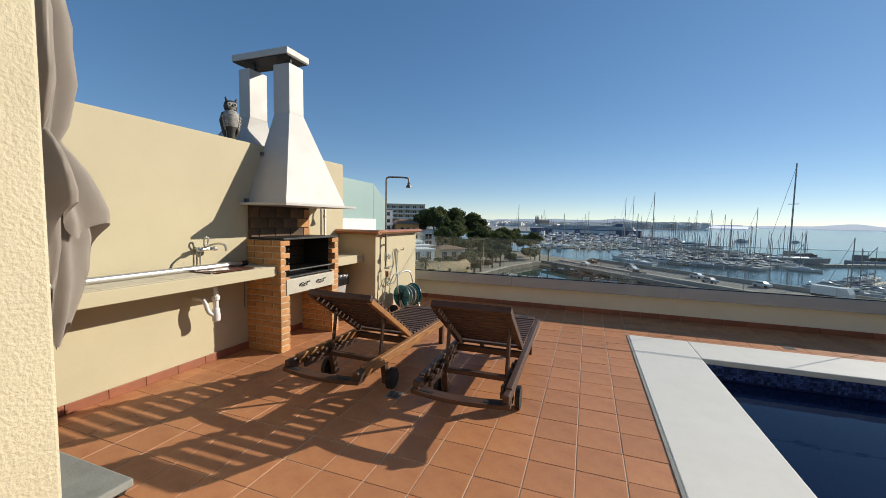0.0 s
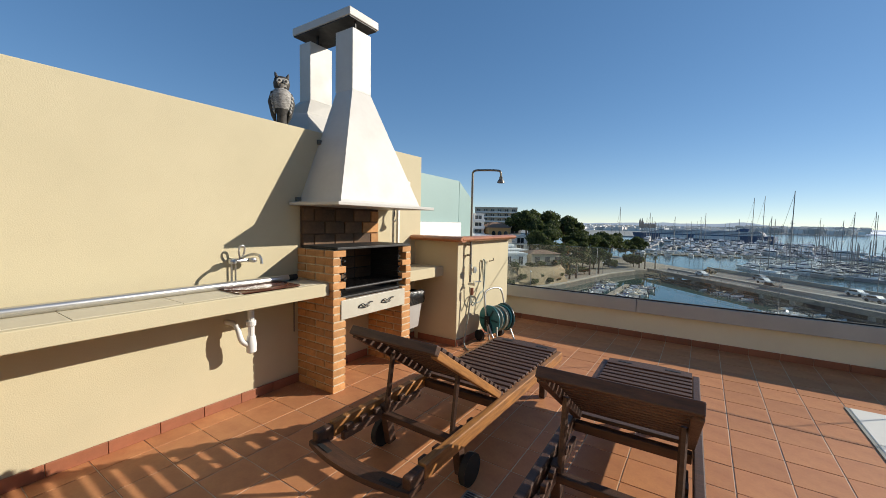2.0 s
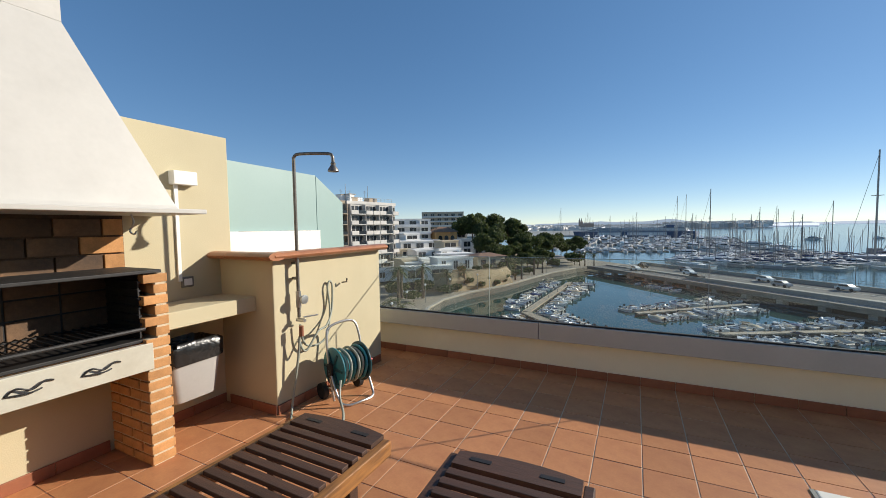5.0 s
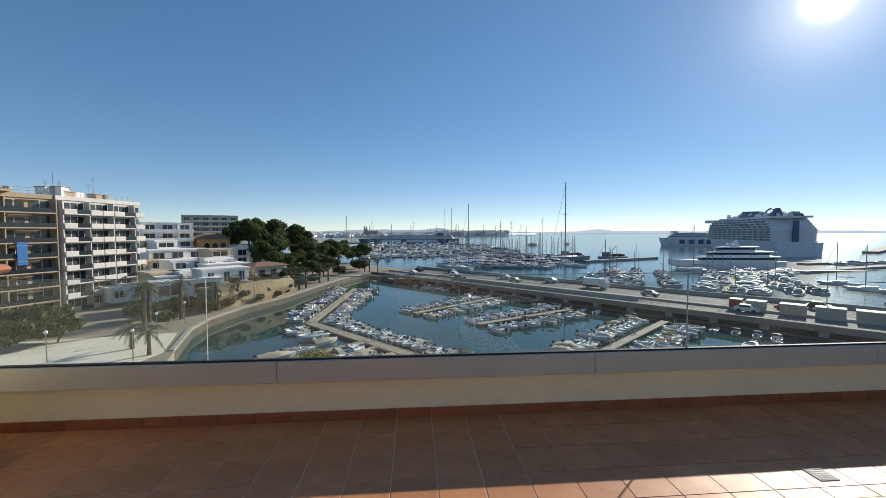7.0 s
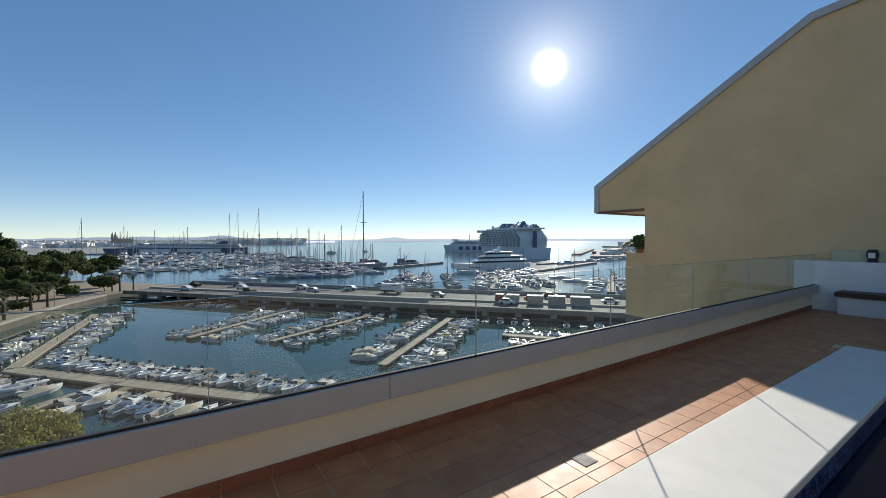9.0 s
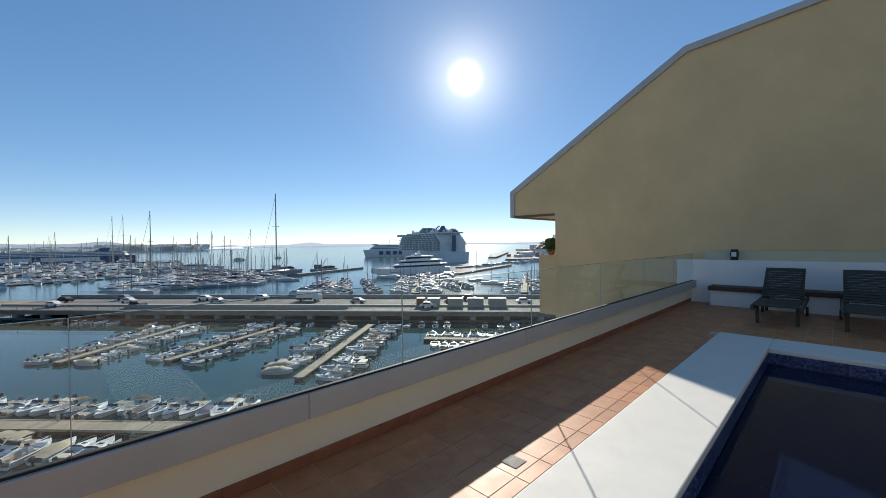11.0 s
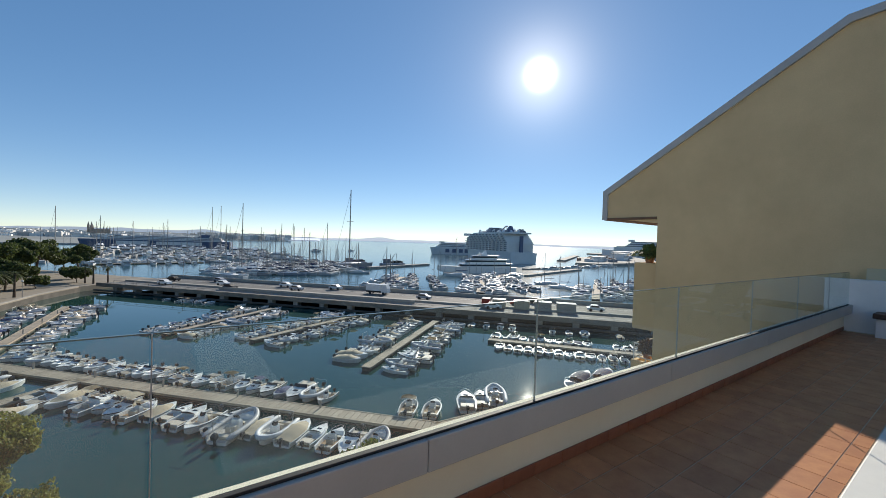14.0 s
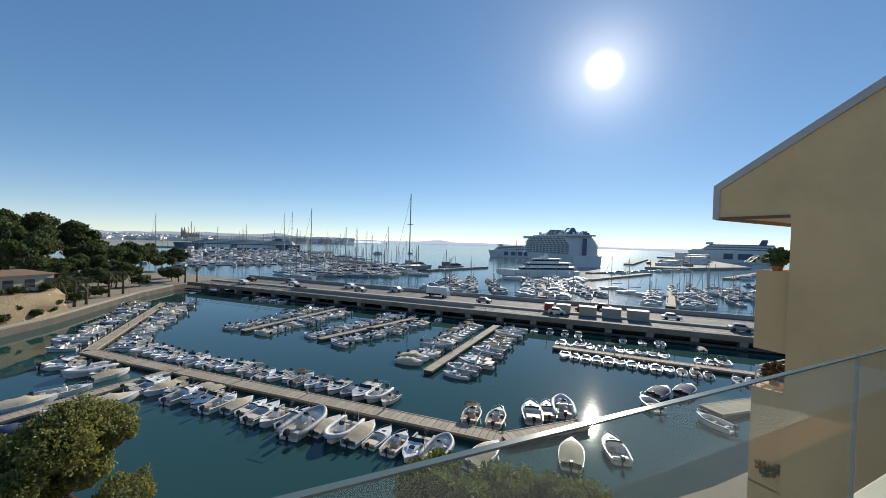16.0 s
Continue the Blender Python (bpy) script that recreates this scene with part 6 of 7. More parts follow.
def cruise_ship():
    a, b = Vector((250, 233, 0)), Vector((276, 330, 0))
    d = b - a
    L = d.length
    ob = thing("cruise_ship", T((a.x, a.y, WZ)) @ pose(0, 0, 0, 0, 0, math.degrees(math.atan2(d.y, d.x))) @ Matrix.Diagonal((1, 1, 0.98, 1)), "huge white cruise ship with many balcony decks at the quay", "ship")
    W = 13.5
    rings = []
    for k in range(13):
        s = k / 12
        w = W * (1 - max(0, (s - 0.75) / 0.25) ** 2 * 0.97) * (0.96 + 0.04 * min(1, s * 6))
        g = 9.5 + 2.5 * max(0, (s - 0.7) / 0.3)
        x = L * s * 1.05 - 3 * (s < 0.01)
        rings.append([Vector((x, -w, g)), Vector((x - 4 * s * s, -w * 0.92, -1)), Vector((x - 4 * s * s, w * 0.92, -1)), Vector((x, w, g))])
    part("hull", loft(B(), rings), M_SHIP, ob, "", 40)
    for r in range(2):
        for k in range(20):
            part("lifeboat" if r else "porthole", box(B(), 6 + k * 4.4, 8.4 + k * 4.4, -W - 0.06 - 0.3 * r, -W + 0.2, 3.2 + 3.6 * r, 4.0 + 4.2 * r), M_SHIPW if r == 0 else M_GEL, ob)
    z = 9.6
    for k in range(9):
        x0, x1 = 2.0 + (0.2 if k < 5 else 2.2 * (k - 4)), L * (0.94 - 0.006 * k - (0.03 * (k - 6) if k > 6 else 0))
        part("deck", box(B(), x0, x1, -W + 0.3, W - 0.3, z, z + 0.65), M_SHIP, ob)
        part("balcony_recess", box(B(), x0 + 1.2, x1 - 1.0, -W + 1.7, W - 1.7, z + 0.65, z + 1.8), M_SHIPW, ob)
        dv = finish("balcony_divider", box(B(), -0.12, 0.12, -W + 0.4, W - 0.4, 0, 1.15), M_SHIP)
        for j in range(int((x1 - x0) / 7.0)):
            share("balcony_divider", dv, ob, T((x0 + 1.3 + j * 7.0, 0, z + 0.65)))
        z += 1.8
    part("top_deck", box(B(), 5, L * 0.74, -W + 1.5, W - 1.5, z, z + 1.3), M_SHIP, ob)
    part("funnel", loft(B(), [rect(18, 25, -3, 3, z + 1.3), rect(19, 23, -2, 2, z + 5), rect(19.5, 21.5, -1, 1, z + 7.5)]), M_SHIPN, ob)
    part("stern_atrium", box(B(), 0.9, 1.9, -1.6, 1.6, 9, z - 2), M_SHIPN, ob, "dark glazed stern atrium")
    rs = random.Random(31)
    for k in range(34):
        x, y, h = rs.uniform(6, L * 0.74), rs.uniform(-7, 6), rs.uniform(0.8, 3.4)
        part("deckhouse", loft(B(), [rect(x - rs.uniform(1, 3), x + rs.uniform(1, 3), y - 1, y + 1, z + 1.25), rect(x - 0.8, x + 0.8, y - 0.7, y + 0.7, z + 1.3 + h)]), M_SHIPW if k % 3 == 0 else M_SHIP, ob)
    for k in range(9):
        x = 8 + k * 7.5
        part("mast", tube(B(), [(x, -5 + k % 3 * 4, z + 1), (x, -5 + k % 3 * 4, z + 4 + k * 5 % 4)], 0.22, 6), M_SHIP, ob)
    part("slide_arch", tube(B(), curve_pts([(28, -6, z + 1), (31, -6, z + 5), (38, -6, z + 8), (45, -6, z + 5), (48, -6, z + 1)], 5), 0.6, 6), M_SHIPW, ob)
    part("slide_tower", loft(B(), [rect(48, 58, -6, 6, z + 1.3), rect(50, 55, -4, 4, z + 6.5)]), M_SHIPW, ob)
    for x in (46, 52, 60):
        part("slide_tube", tube(B(), curve_pts([(x - 5, -6, z + 1.5), (x, -8, z + 4.5), (x + 5, -3, z + 6), (x + 2, 4, z + 3)], 5), 0.7, 6), M_SHIP, ob, "", 60)
    for x in (76, 80, 84):
        bm = B()
        bmesh.ops.create_icosphere(bm, subdivisions=2, radius=1.5, matrix=T((x, -4, z + 2.6)))
        part("radar_dome", bm, M_SHIP, ob, "", 60)
    part("bridge_wing", box(B(), L * 0.86, L * 0.91, -W - 1.5, W + 1.5, 24, 26.5), M_SHIP, ob)


cruise_ship()


def ferry(m, L, H, hull, label, marks):
    ob = thing("ferry", m, label, "ship")
    rings = []
    for k in range(9):
        s = k / 8
        w = 9 * (1 - max(0, (s - 0.8) / 0.2) ** 2 * 0.95)
        rings.append([Vector((L * s, -w, H * 0.62)), Vector((L * s - 3 * s * s, -w * 0.9, -1)), Vector((L * s - 3 * s * s, w * 0.9, -1)), Vector((L * s, w, H * 0.62))])
    part("hull", loft(B(), rings), hull, ob, "", 40)
    z = H * 0.62
    for k in range(3):
        part("deck", box(B(), L * 0.06 + k, L * (0.86 - 0.04 * k), -8.5, 8.5, z, z + H * 0.07), M_SHIP, ob)
        part("window_strip", box(B(), L * 0.07 + k, L * (0.84 - 0.04 * k), -8.3, 8.3, z + H * 0.07, z + H * 0.13), M_SHIPW, ob)
        z += H * 0.13
    part("funnel", loft(B(), [rect(L * 0.16, L * 0.24, -3, 3, z), rect(L * 0.15, L * 0.21, -2.4, 2.4, z + H * 0.28)]), M_SHIPN, ob)
    part("wheelhouse", box(B(), L * 0.72, L * 0.8, -8, 8, z, z + H * 0.12), M_SHIP, ob)
    for x0, x1 in marks:
        for sy in (-1, 1):
            part("hull_marking", box(B(), L * x0, L * x1, sy * 9.0 - 0.15, sy * 9.0 + 0.15, H * 0.18, H * 0.5), M_SHIPN if hull is M_SHIP else M_GEL, ob, "plain painted marking on the hull side")
    return ob


def between(a, b):
    a, b = Vector((*a, 0)), Vector((*b, 0))
    return T((a.x, a.y, WZ)) @ pose(0, 0, 0, 0, 0, math.degrees(math.atan2(b.y - a.y, b.x - a.x))), (b - a).length


m_, l_ = between((345, 404), (287, 432))
ferry(m_, l_, 15, M_SHIP, "white ferry with plain dark hull markings", ((0.2, 0.3), (0.34, 0.42), (0.47, 0.56), (0.62, 0.70)))
m_, l_ = between((70, 560), (-80, 600))
ferry(m_, l_, 12, M_SHIPN, "navy-hulled white passenger ferry far across the marina", ((0.2, 0.5), (0.55, 0.75)))
m_, l_ = between((668, 272), (618, 372))
ferry(m_, l_, 26, M_SHIP, "white ferry at the far port quay", ((0.3, 0.45), (0.5, 0.6)))
# outer quays
def quay(poly, z, label):
    setting("quay", slab(B(), poly, WZ - 1, z), M_CONC, label)
quay([(285, 205), (300, 215), (420, 300), (545, 345), (600, 330), (420, 195), (300, 190)], WZ + 2.2, "pale concrete port quay")
quay([(700, 300), (700, 480), (1400, 760), (1400, 560)], WZ + 2.2, "far pale concrete port quay")
quay([(190, 176), (330, 196), (331, 192), (191, 172)], WZ + 1.0, "narrow mooring jetty")
quay([(250, 130), (420, 178), (422, 173), (252, 125)], WZ + 1.0, "narrow mooring jetty")
quay([(330, 260), (520, 380), (526, 374), (336, 254)], WZ + 1.6, "long low port breakwater")
quay([(95, 205), (150, 228), (151, 225), (96, 202)], WZ + 1.0, "narrow mooring jetty")
quay([(150, 140), (230, 165), (232, 161), (152, 136)], WZ + 1.0, "narrow mooring jetty")
quay([(120, 165), (164, 178), (170, 174), (124, 160)], WZ + 0.9, "narrow mooring jetty")
for x, y, w, d, h, r in ((430, 250, 60, 14, 7, 25), (520, 300, 90, 18, 8, 25), (780, 440, 60, 30, 16, 20), (880, 500, 90, 30, 12, 28), (522, 322, 36, 12, 10, 25), (980, 560, 120, 40, 14, 25), (350, 225, 40, 8, 4, 25)):
    ob = thing("warehouse", T((x, y, WZ + 2.2)) @ pose(0, 0, 0, 0, 0, r), "long low grey port building on the quay", "building", "port buildings")
    part("wall", box(B(), -w / 2, w / 2, -d / 2, d / 2, 0, h), M_SHIP, ob)
    part("roof", box(B(), -w / 2 - 0.6, w / 2 + 0.6, -d / 2 - 0.6, d / 2 + 0.6, h, h + 0.6), M_EAVE, ob)
    for k in range(int(w / 8)):
        part("window", box(B(), -w / 2 + 2 + k * 8, -w / 2 + 6 + k * 8, -d / 2 - 0.08, -d / 2 + 0.1, h * 0.35, h * 0.75), M_SHIPW, ob)
rq = random.Random(41)
M_BOXES = [mat("container_" + n, c, 0.6, var=0.15, scale=0.5, bump=0) for n, c in (("grey", (0.25, 0.26, 0.27)), ("dark", (0.10, 0.10, 0.11)), ("white", (0.70, 0.70, 0.68)), ("rust", (0.32, 0.14, 0.08)))]
first_box = []
for k in range(40):
    u, v = rq.random(), rq.uniform(-8, 26)
    m = T((320 + 240 * u - v * 0.4, 203 + 118 * u + v * 0.9, WZ + 2.2)) @ pose(0, 0, 0, 0, 0, rq.choice((25, 115)) + rq.uniform(-4, 4))
    if k < 4:
        o = thing("cargo_container", m, "%s steel cargo container standing on the quay" % ("grey", "dark", "white", "rust-red")[k], "container", "quay containers")
        part("shell", box(B(), -4, 4, -1.3, 1.3, 0, 2.6), M_BOXES[k], o)
        for y in (-0.65, 0.65):
            part("door", box(B(), 4.0, 4.06, y - 0.6, y + 0.6, 0.1, 2.5), M_BOXES[k], o)
        first_box.append(o)
    else:
        copy_thing(first_box[k % 4], m)
# work barges and moored boats in open water
for x, y, r in ((105, 246, 20), (126, 232, 15)):
    ob = thing("work_barge", T((x, y, WZ)) @ pose(0, 0, 0, 0, 0, r), "dark low work barge with deck gear", "barge")
    part("hull", box(B(), -9, 9, -3, 3, -0.5, 1.3, 0.3), M_GELG, ob)
    part("wheelhouse", box(B(), -7, -3, -1.6, 1.6, 1.3, 4.0, 0.15), M_SHIPW, ob)
    for k in range(5):
        part("deck_crate", box(B(), -1.5 + k * 2, 0 + k * 2, -1.5, 1.2, 1.3, 2.4 + 0.4 * (k % 2)), M_CONCD, ob)
    part("derrick", tube(B(), [(-3, 0, 1.3), (2, 0, 7.5)], 0.15, 6), M_MAST, ob)
put_yacht(150, 470, 0.5, 1, 1.0)
put_yacht(205, 500, 0.5, 0, 1.0)
put_yacht(72, 330, 2.9, 2, 0.9)
for k in range(12):
    put_yacht(206 + k * 9.6, 171 + k * 1.4, 1.7, (0, 1, 3)[k % 3], 0.72)
for k in range(12):
    put_yacht(266 + k * 11.5, 127 + k * 3.3, 1.8, (1, 3, 0)[k % 3], 0.72)

# ---- vehicles on the causeway ----
def van(m, L, W, H, mt, label, cat="truck"):
    ob = thing("truck" if cat == "truck" else "car", m, label, cat, "causeway vehicles")
    if cat == "truck":
        part("cargo_box", box(B(), -L / 2, L / 2 - 2.0, -W / 2, W / 2, 0.9, H, 0.05), mt, ob)
        part("cab", loft(B(), [rect(L / 2 - 1.9, L / 2, -W / 2, W / 2, 0.5), rect(L / 2 - 1.9, L / 2 - 0.1, -W / 2, W / 2, 1.6), rect(L / 2 - 1.9, L / 2 - 0.5, -W / 2, W / 2, 2.6)]), mt, ob)
        part("chassis", box(B(), -L / 2, L / 2 - 0.3, -W / 2 + 0.3, W / 2 - 0.3, 0.45, 0.89), M_RUBBER, ob)
    else:
        part("body", loft(B(), [[Vector((x * L, -w * W, z)) for x, z, w in pr] for pr in ()] or [[Vector((x * L, s * W / 2, z)) for x, z in ((-0.5, 0.35), (-0.5, 0.85), (-0.38, 0.95), (-0.28, 1.42), (0.12, 1.42), (0.27, 0.98), (0.48, 0.85), (0.5, 0.35))] for s in (-1, 1)]), mt, ob)
        part("side_glass", box(B(), -0.30 * L, 0.16 * L, -W / 2 - 0.01, W / 2 + 0.01, 0.98, 1.30), M_TINT, ob)
    for x in (-0.3, 0.3):
        for y in (-1, 1):
            w_ = part("wheel", tube(B(), [(x * L, y * (W / 2 - 0.12), 0.34), (x * L, y * (W / 2 + 0.02), 0.34)], 0.33, 12), M_RUBBER, ob)
    return ob


CARC = [M_GEL, M_GELG, mat("red_car_paint", (0.35, 0.03, 0.02), 0.3, var=0.05, bump=0), M_BLACK]
def on_deck(u, v):
    return RM @ T((u, v, -13.0))
van(on_deck(20.0, 16), 6.2, 2.1, 2.6, M_GEL, "white box lorry parked on the causeway")
for u, v, k in ((-40, 6, 0), (-33, 18, 1), (-26, 12, 0), (-18, 6, 3), (-9, 17, 0), (-2, 12, 1), (6, 18.5, 0), (34, 12, 1), (52, 5.5, 0), (57, 12, 2), (74, 12, 0), (84, 6, 1), (94, 13, 0), (61, 18, 3), (-46, 14, 3)):
    van(on_deck(u, v), 3.6, 1.5, 1.3, CARC[k], ("white", "silver-grey", "red", "black")[k] + " hatchback car on the causeway road", "car")
def cabin(u, v, L, H, mt, label):
    ob = thing("site_cabin", on_deck(u, v), label, "container", "site containers")
    part("body", box(B(), -L / 2, L / 2, -1.2, 1.2, 0.05, H, 0.03), mt, ob)
    for k in range(int(L / 0.9)):
        part("rib", box(B(), -L / 2 + 0.3 + k * 0.9, -L / 2 + 0.42 + k * 0.9, -1.24, -1.2, 0.2, H - 0.15), mt, ob)
    part("roof_rim", box(B(), -L / 2 - 0.05, L / 2 + 0.05, -1.25, 1.25, H, H + 0.1), M_EAVE, ob)
for u, L, mt, lb in ((50, 1.8, CARC[2], "red steel container on the causeway"), (53, 2.8, M_BEIGE, "beige site cabin on the causeway"), (58, 3.4, M_BEIGE, "beige site cabin on the causeway"), (62.6, 3.6, M_CONC, "grey site cabin on the causeway"), (67.5, 4.0, M_CONC, "grey site cabin on the causeway")):
    cabin(u, 8.5 if mt is not M_BEIGE else 8.3, L, 1.8, mt, lb)
for k in range(16):
    o = thing("street_lamp", on_deck(-50 + k * 14, 20.8), "slender grey street lamp on the causeway", "lamp post", "causeway lamps")
    part("pole", tube(B(), [(0, 0, 0), (0, 0, 6.5), (0, -0.9, 7.0)], 0.07, 6), M_MAST, o)
    part("lamp_head", box(B(), -0.12, 0.12, -1.5, -0.8, 6.95, 7.08, 0.03), M_MAST, o)

# ---- waterfront buildings ----
# Greyed copy of the white facade; its part shade is painted in.
M_WALLW_SHADED = mat("white_facade_part_shaded", (0.62, 0.59, 0.54), 0.8, var=0.08, scale=0.3, bump=0.1, bscale=6)
M_WALLW = mat("white_facade", (0.84, 0.82, 0.77), 0.8, var=0.05, scale=0.3, bump=0.1, bscale=6)
M_WALLB = mat("brown_facade", (0.48, 0.37, 0.26), 0.8, var=0.08, scale=0.3, bump=0.1, bscale=6)
M_WALLY = mat("beige_facade", (0.56, 0.47, 0.34), 0.8, var=0.06, scale=0.3, bump=0.1, bscale=6)
M_WALLO = mat("orange_facade", (0.62, 0.34, 0.13), 0.8, var=0.06, scale=0.3, bump=0.1, bscale=6)
M_ROOF = mat("clay_roof", (0.27, 0.16, 0.10), 0.85, var=0.15, scale=1, bump=0.4, bscale=6)
M_WIN = mat("window_glass_dark", (0.09, 0.09, 0.09), 0.15, var=0.3, scale=0.6, bump=0, each=0.5)
M_BLUE = mat("blue_banner", (0.03, 0.17, 0.42), 0.7, var=0.05, bump=0)


def facing(a, b, z):
    """Pose with x along the front from a to b, and y pointing into the building."""
    d = Vector((b[0] - a[0], b[1] - a[1], 0))
    return T((a[0], a[1], z)) @ pose(0, 0, 0, 0, 0, math.degrees(math.atan2(d.y, d.x))), d.length


def block(a, b, z0, floors, fh, depth, mt, label, balc="slab", name="apartment_building", bay=3.2, roof_h=0.8):
    m, L = facing(a, b, z0)
    ob = thing(name, m, label, "building", "waterfront buildings")
    Ht = floors * fh
    part("wall", box(B(), 0, L, 0, depth, 0, Ht), mt, ob)
    part("roof", box(B(), -0.2, L + 0.2, -0.2, depth + 0.2, Ht, Ht + roof_h), mt, ob)
    mg = 0.12 if balc == "solid" else (0.35 if balc == "slab" else 1.05)
    nb = max(1, int(L / bay))
    bw = L / nb
    wm = finish("window", box(B(), mg, bw - mg, -0.05, 0.08, 0.35, fh - 0.45), M_WIN)
    
    fm = finish("window_frame", box(B(), bw / 2 - 0.05, bw / 2 + 0.05, -0.09, -0.05, 0.35, fh - 0.45), M_WALLW)
    for f in range(floors):
        for k in range(nb):
            w_ = share("window", wm, ob, T((k * bw, 0, f * fh)))
            share("window_frame", fm, ob, T((k * bw, 0, f * fh)))
        if balc:
            part("balcony_slab", box(B(), 0.1, L - 0.1, -1.5, -0.1, f * fh - 0.1, f * fh + 0.12), mt, ob)
            if balc == "solid":
                for k in range(0, nb):
                    if k % 4 != 1:
                        part("balcony_front", box(B(), k * bw + 0.05, k * bw + bw - 0.05, -1.6, -1.45, f * fh - 0.1, f * fh + 1.0, 0.12), M_WALLW_SHADED, ob)
                    else:
                        part("balcony_front", box(B(), k * bw + 0.05, k * bw + bw - 0.05, -1.45, -1.40, f * fh + 0.1, f * fh + 0.95), M_TINT, ob)
            elif balc == "white":
                part("balcony_rail", box(B(), 0.1, L - 0.1, -1.5, -1.4, f * fh + 0.12, f * fh + 0.9), M_WALLW, ob)
            elif balc == "slab":
                part("balcony_rail", box(B(), 0.1, L - 0.1, -1.5, -1.45, f * fh + 0.12, f * fh + 0.9), M_TINT, ob, "dark glazed balcony rail")
            for k in range(nb + 1):
                if balc and k % 2 == 0:
                    part("partition", box(B(), k * bw - 0.08, k * bw + 0.08, -1.44, -0.1, f * fh + 0.12, (f + 1) * fh - 0.1), mt, ob)
    sn = finish("side_window", box(B(), L - 0.05, L + 0.06, 0.0, 1.4, 0.9, fh - 0.5), M_WIN)
    for f in range(floors):
        for k in range(int(depth / 6)):
            share("side_window", sn, ob, T((0, 1.5 + k * 6, f * fh)))
    return ob


bA = block((-72, 57), (-64.4, 76.9), GZ, 8, 2.68, 14, M_WALLB, "brown eight-storey apartment building with glazed balconies", "slab")
part("banner", box(B(), 15.4, 16.8, -1.72, -1.6, 9.6, 13.6), M_BLUE, bA, "blue hanging banner")
part("roof_awning", box(B(), 0.3, 15.5, -1.3, 2, 22.3, 22.6), M_BEIGE, bA, "beige roof awning")
bB = block((-64.0, 77.4), (-61.0, 95.0), GZ, 8, 2.68, 13, M_WALLW_SHADED, "white eight-storey apartment block with rounded balconies", "solid", bay=2.5)
part("roof_pavilion", box(B(), 4, 9, 4, 8, 22.3, 23.6), M_WALLW, bB)
for x in (3, 11):
    part("antenna", tube(B(), [(x, 4, 22), (x, 4, 27)], 0.06, 5), M_MAST, bB)
part("satellite_dish", lathe(B(), [(0.05, 0), (0.5, 0.12), (0.75, 0.35), (0.7, 0.36), (0.02, 0.06)], 14, (5, 3, 24.0)), M_WHITE, bB)

def roof_gear(parent, L, z, seed):
    """Rooftop stair houses, tanks, railings and aerials of a block of flats."""
    rg_ = random.Random(seed)
    for k in range(4):
        x, y = rg_.uniform(1, L - 3), rg_.uniform(2, 8)
        w_, h_ = rg_.uniform(1.2, 3.2), rg_.uniform(0.9, 2.1)
        part("roof_house", box(B(), x, x + w_, y, y + 2.2, z, z + h_, 0.05), M_WALLW if k % 2 else M_WALLB, parent)
        part("roof_house_cap", box(B(), x - 0.15, x + w_ + 0.15, y - 0.15, y + 2.35, z + h_, z + h_ + 0.12), M_WALLB, parent)
    for k in range(3):
        x = rg_.uniform(1, L - 1)
        part("water_tank", tube(B(), [(x, 3.5, z), (x, 3.5, z + 1.3)], 0.55, 14), M_CONC, parent, "grey roof water tank", 40)
    bm = B()
    for zz in (0.5, 1.0):
        tube(bm, [(0.2, 0.1, z + zz), (L - 0.2, 0.1, z + zz)], 0.03, 5)
    for k in range(int(L / 1.5) + 1):
        tube(bm, [(0.2 + k * 1.5, 0.1, z), (0.2 + k * 1.5, 0.1, z + 1.0)], 0.025, 5)
    part("roof_railing", bm, M_MAST, parent, "thin metal roof railing")
    for k in range(3):
        x, y, h_ = rg_.uniform(1, L - 1), rg_.uniform(2, 7), rg_.uniform(2.0, 4.0)
        bm = tube(B(), [(x, y, z), (x, y, z + h_)], 0.04, 5)
        for q in range(4):
            tube(bm, [(x - 0.5, y, z + h_ - 0.2 - 0.2 * q), (x + 0.5, y, z + h_ - 0.2 - 0.2 * q)], 0.015, 4)
        part("aerial", bm, M_MAST, parent, "thin television aerial")


roof_gear(bA, 20.5, 22.25, 3)
roof_gear(bB, 17.0, 22.25, 4)
for f in range(1, 8):
    for k in range(3):
        part("awning", obox(B(), T((3.4 + k * 6.3 + f % 2, -1.3, f * 2.68 + 2.05)) @ pose(0, 0, 0, -24, 0, 0), 3.0, 1.0, 0.04), M_BEIGE, bA, "beige rolled-out balcony awning")
# stepped white houses up the slope
for a, b, z, fl, dp, mt, lb in (
        ((-80, 124), (-70, 134), -9.0, 5, 12, M_WALLW, "white stepped apartment house on the slope"),
        ((-70, 112), (-61, 123), -9.0, 2, 8, M_WALLW, "white stepped apartment house on the slope"),
        ((-46, 75), (-37, 82.5), -13.5, 2, 4, M_WALLW, "low white house with terraces by the promenade"),
        ((-52, 86), (-45, 94), -13.6, 2, 7, M_WALLW, "low white house with terraces by the promenade"),
        ((-47, 97), (-40, 104), -12.0, 2, 7, M_WALLW, "low white house with terraces by the promenade"),
        ((-56, 132), (-46, 142), -9.0, 2, 10, M_WALLW, "low white house with terraces on the slope"),
        ((-76, 145), (-64, 157), -6.0, 2, 12, M_WALLW, "white apartment house high on the slope")):
    block(a, b, z, fl, 2.7, dp, mt, lb, "white" if fl > 2 else "", "terraced_house", 4.4, 0.4)
rh = random.Random(9)
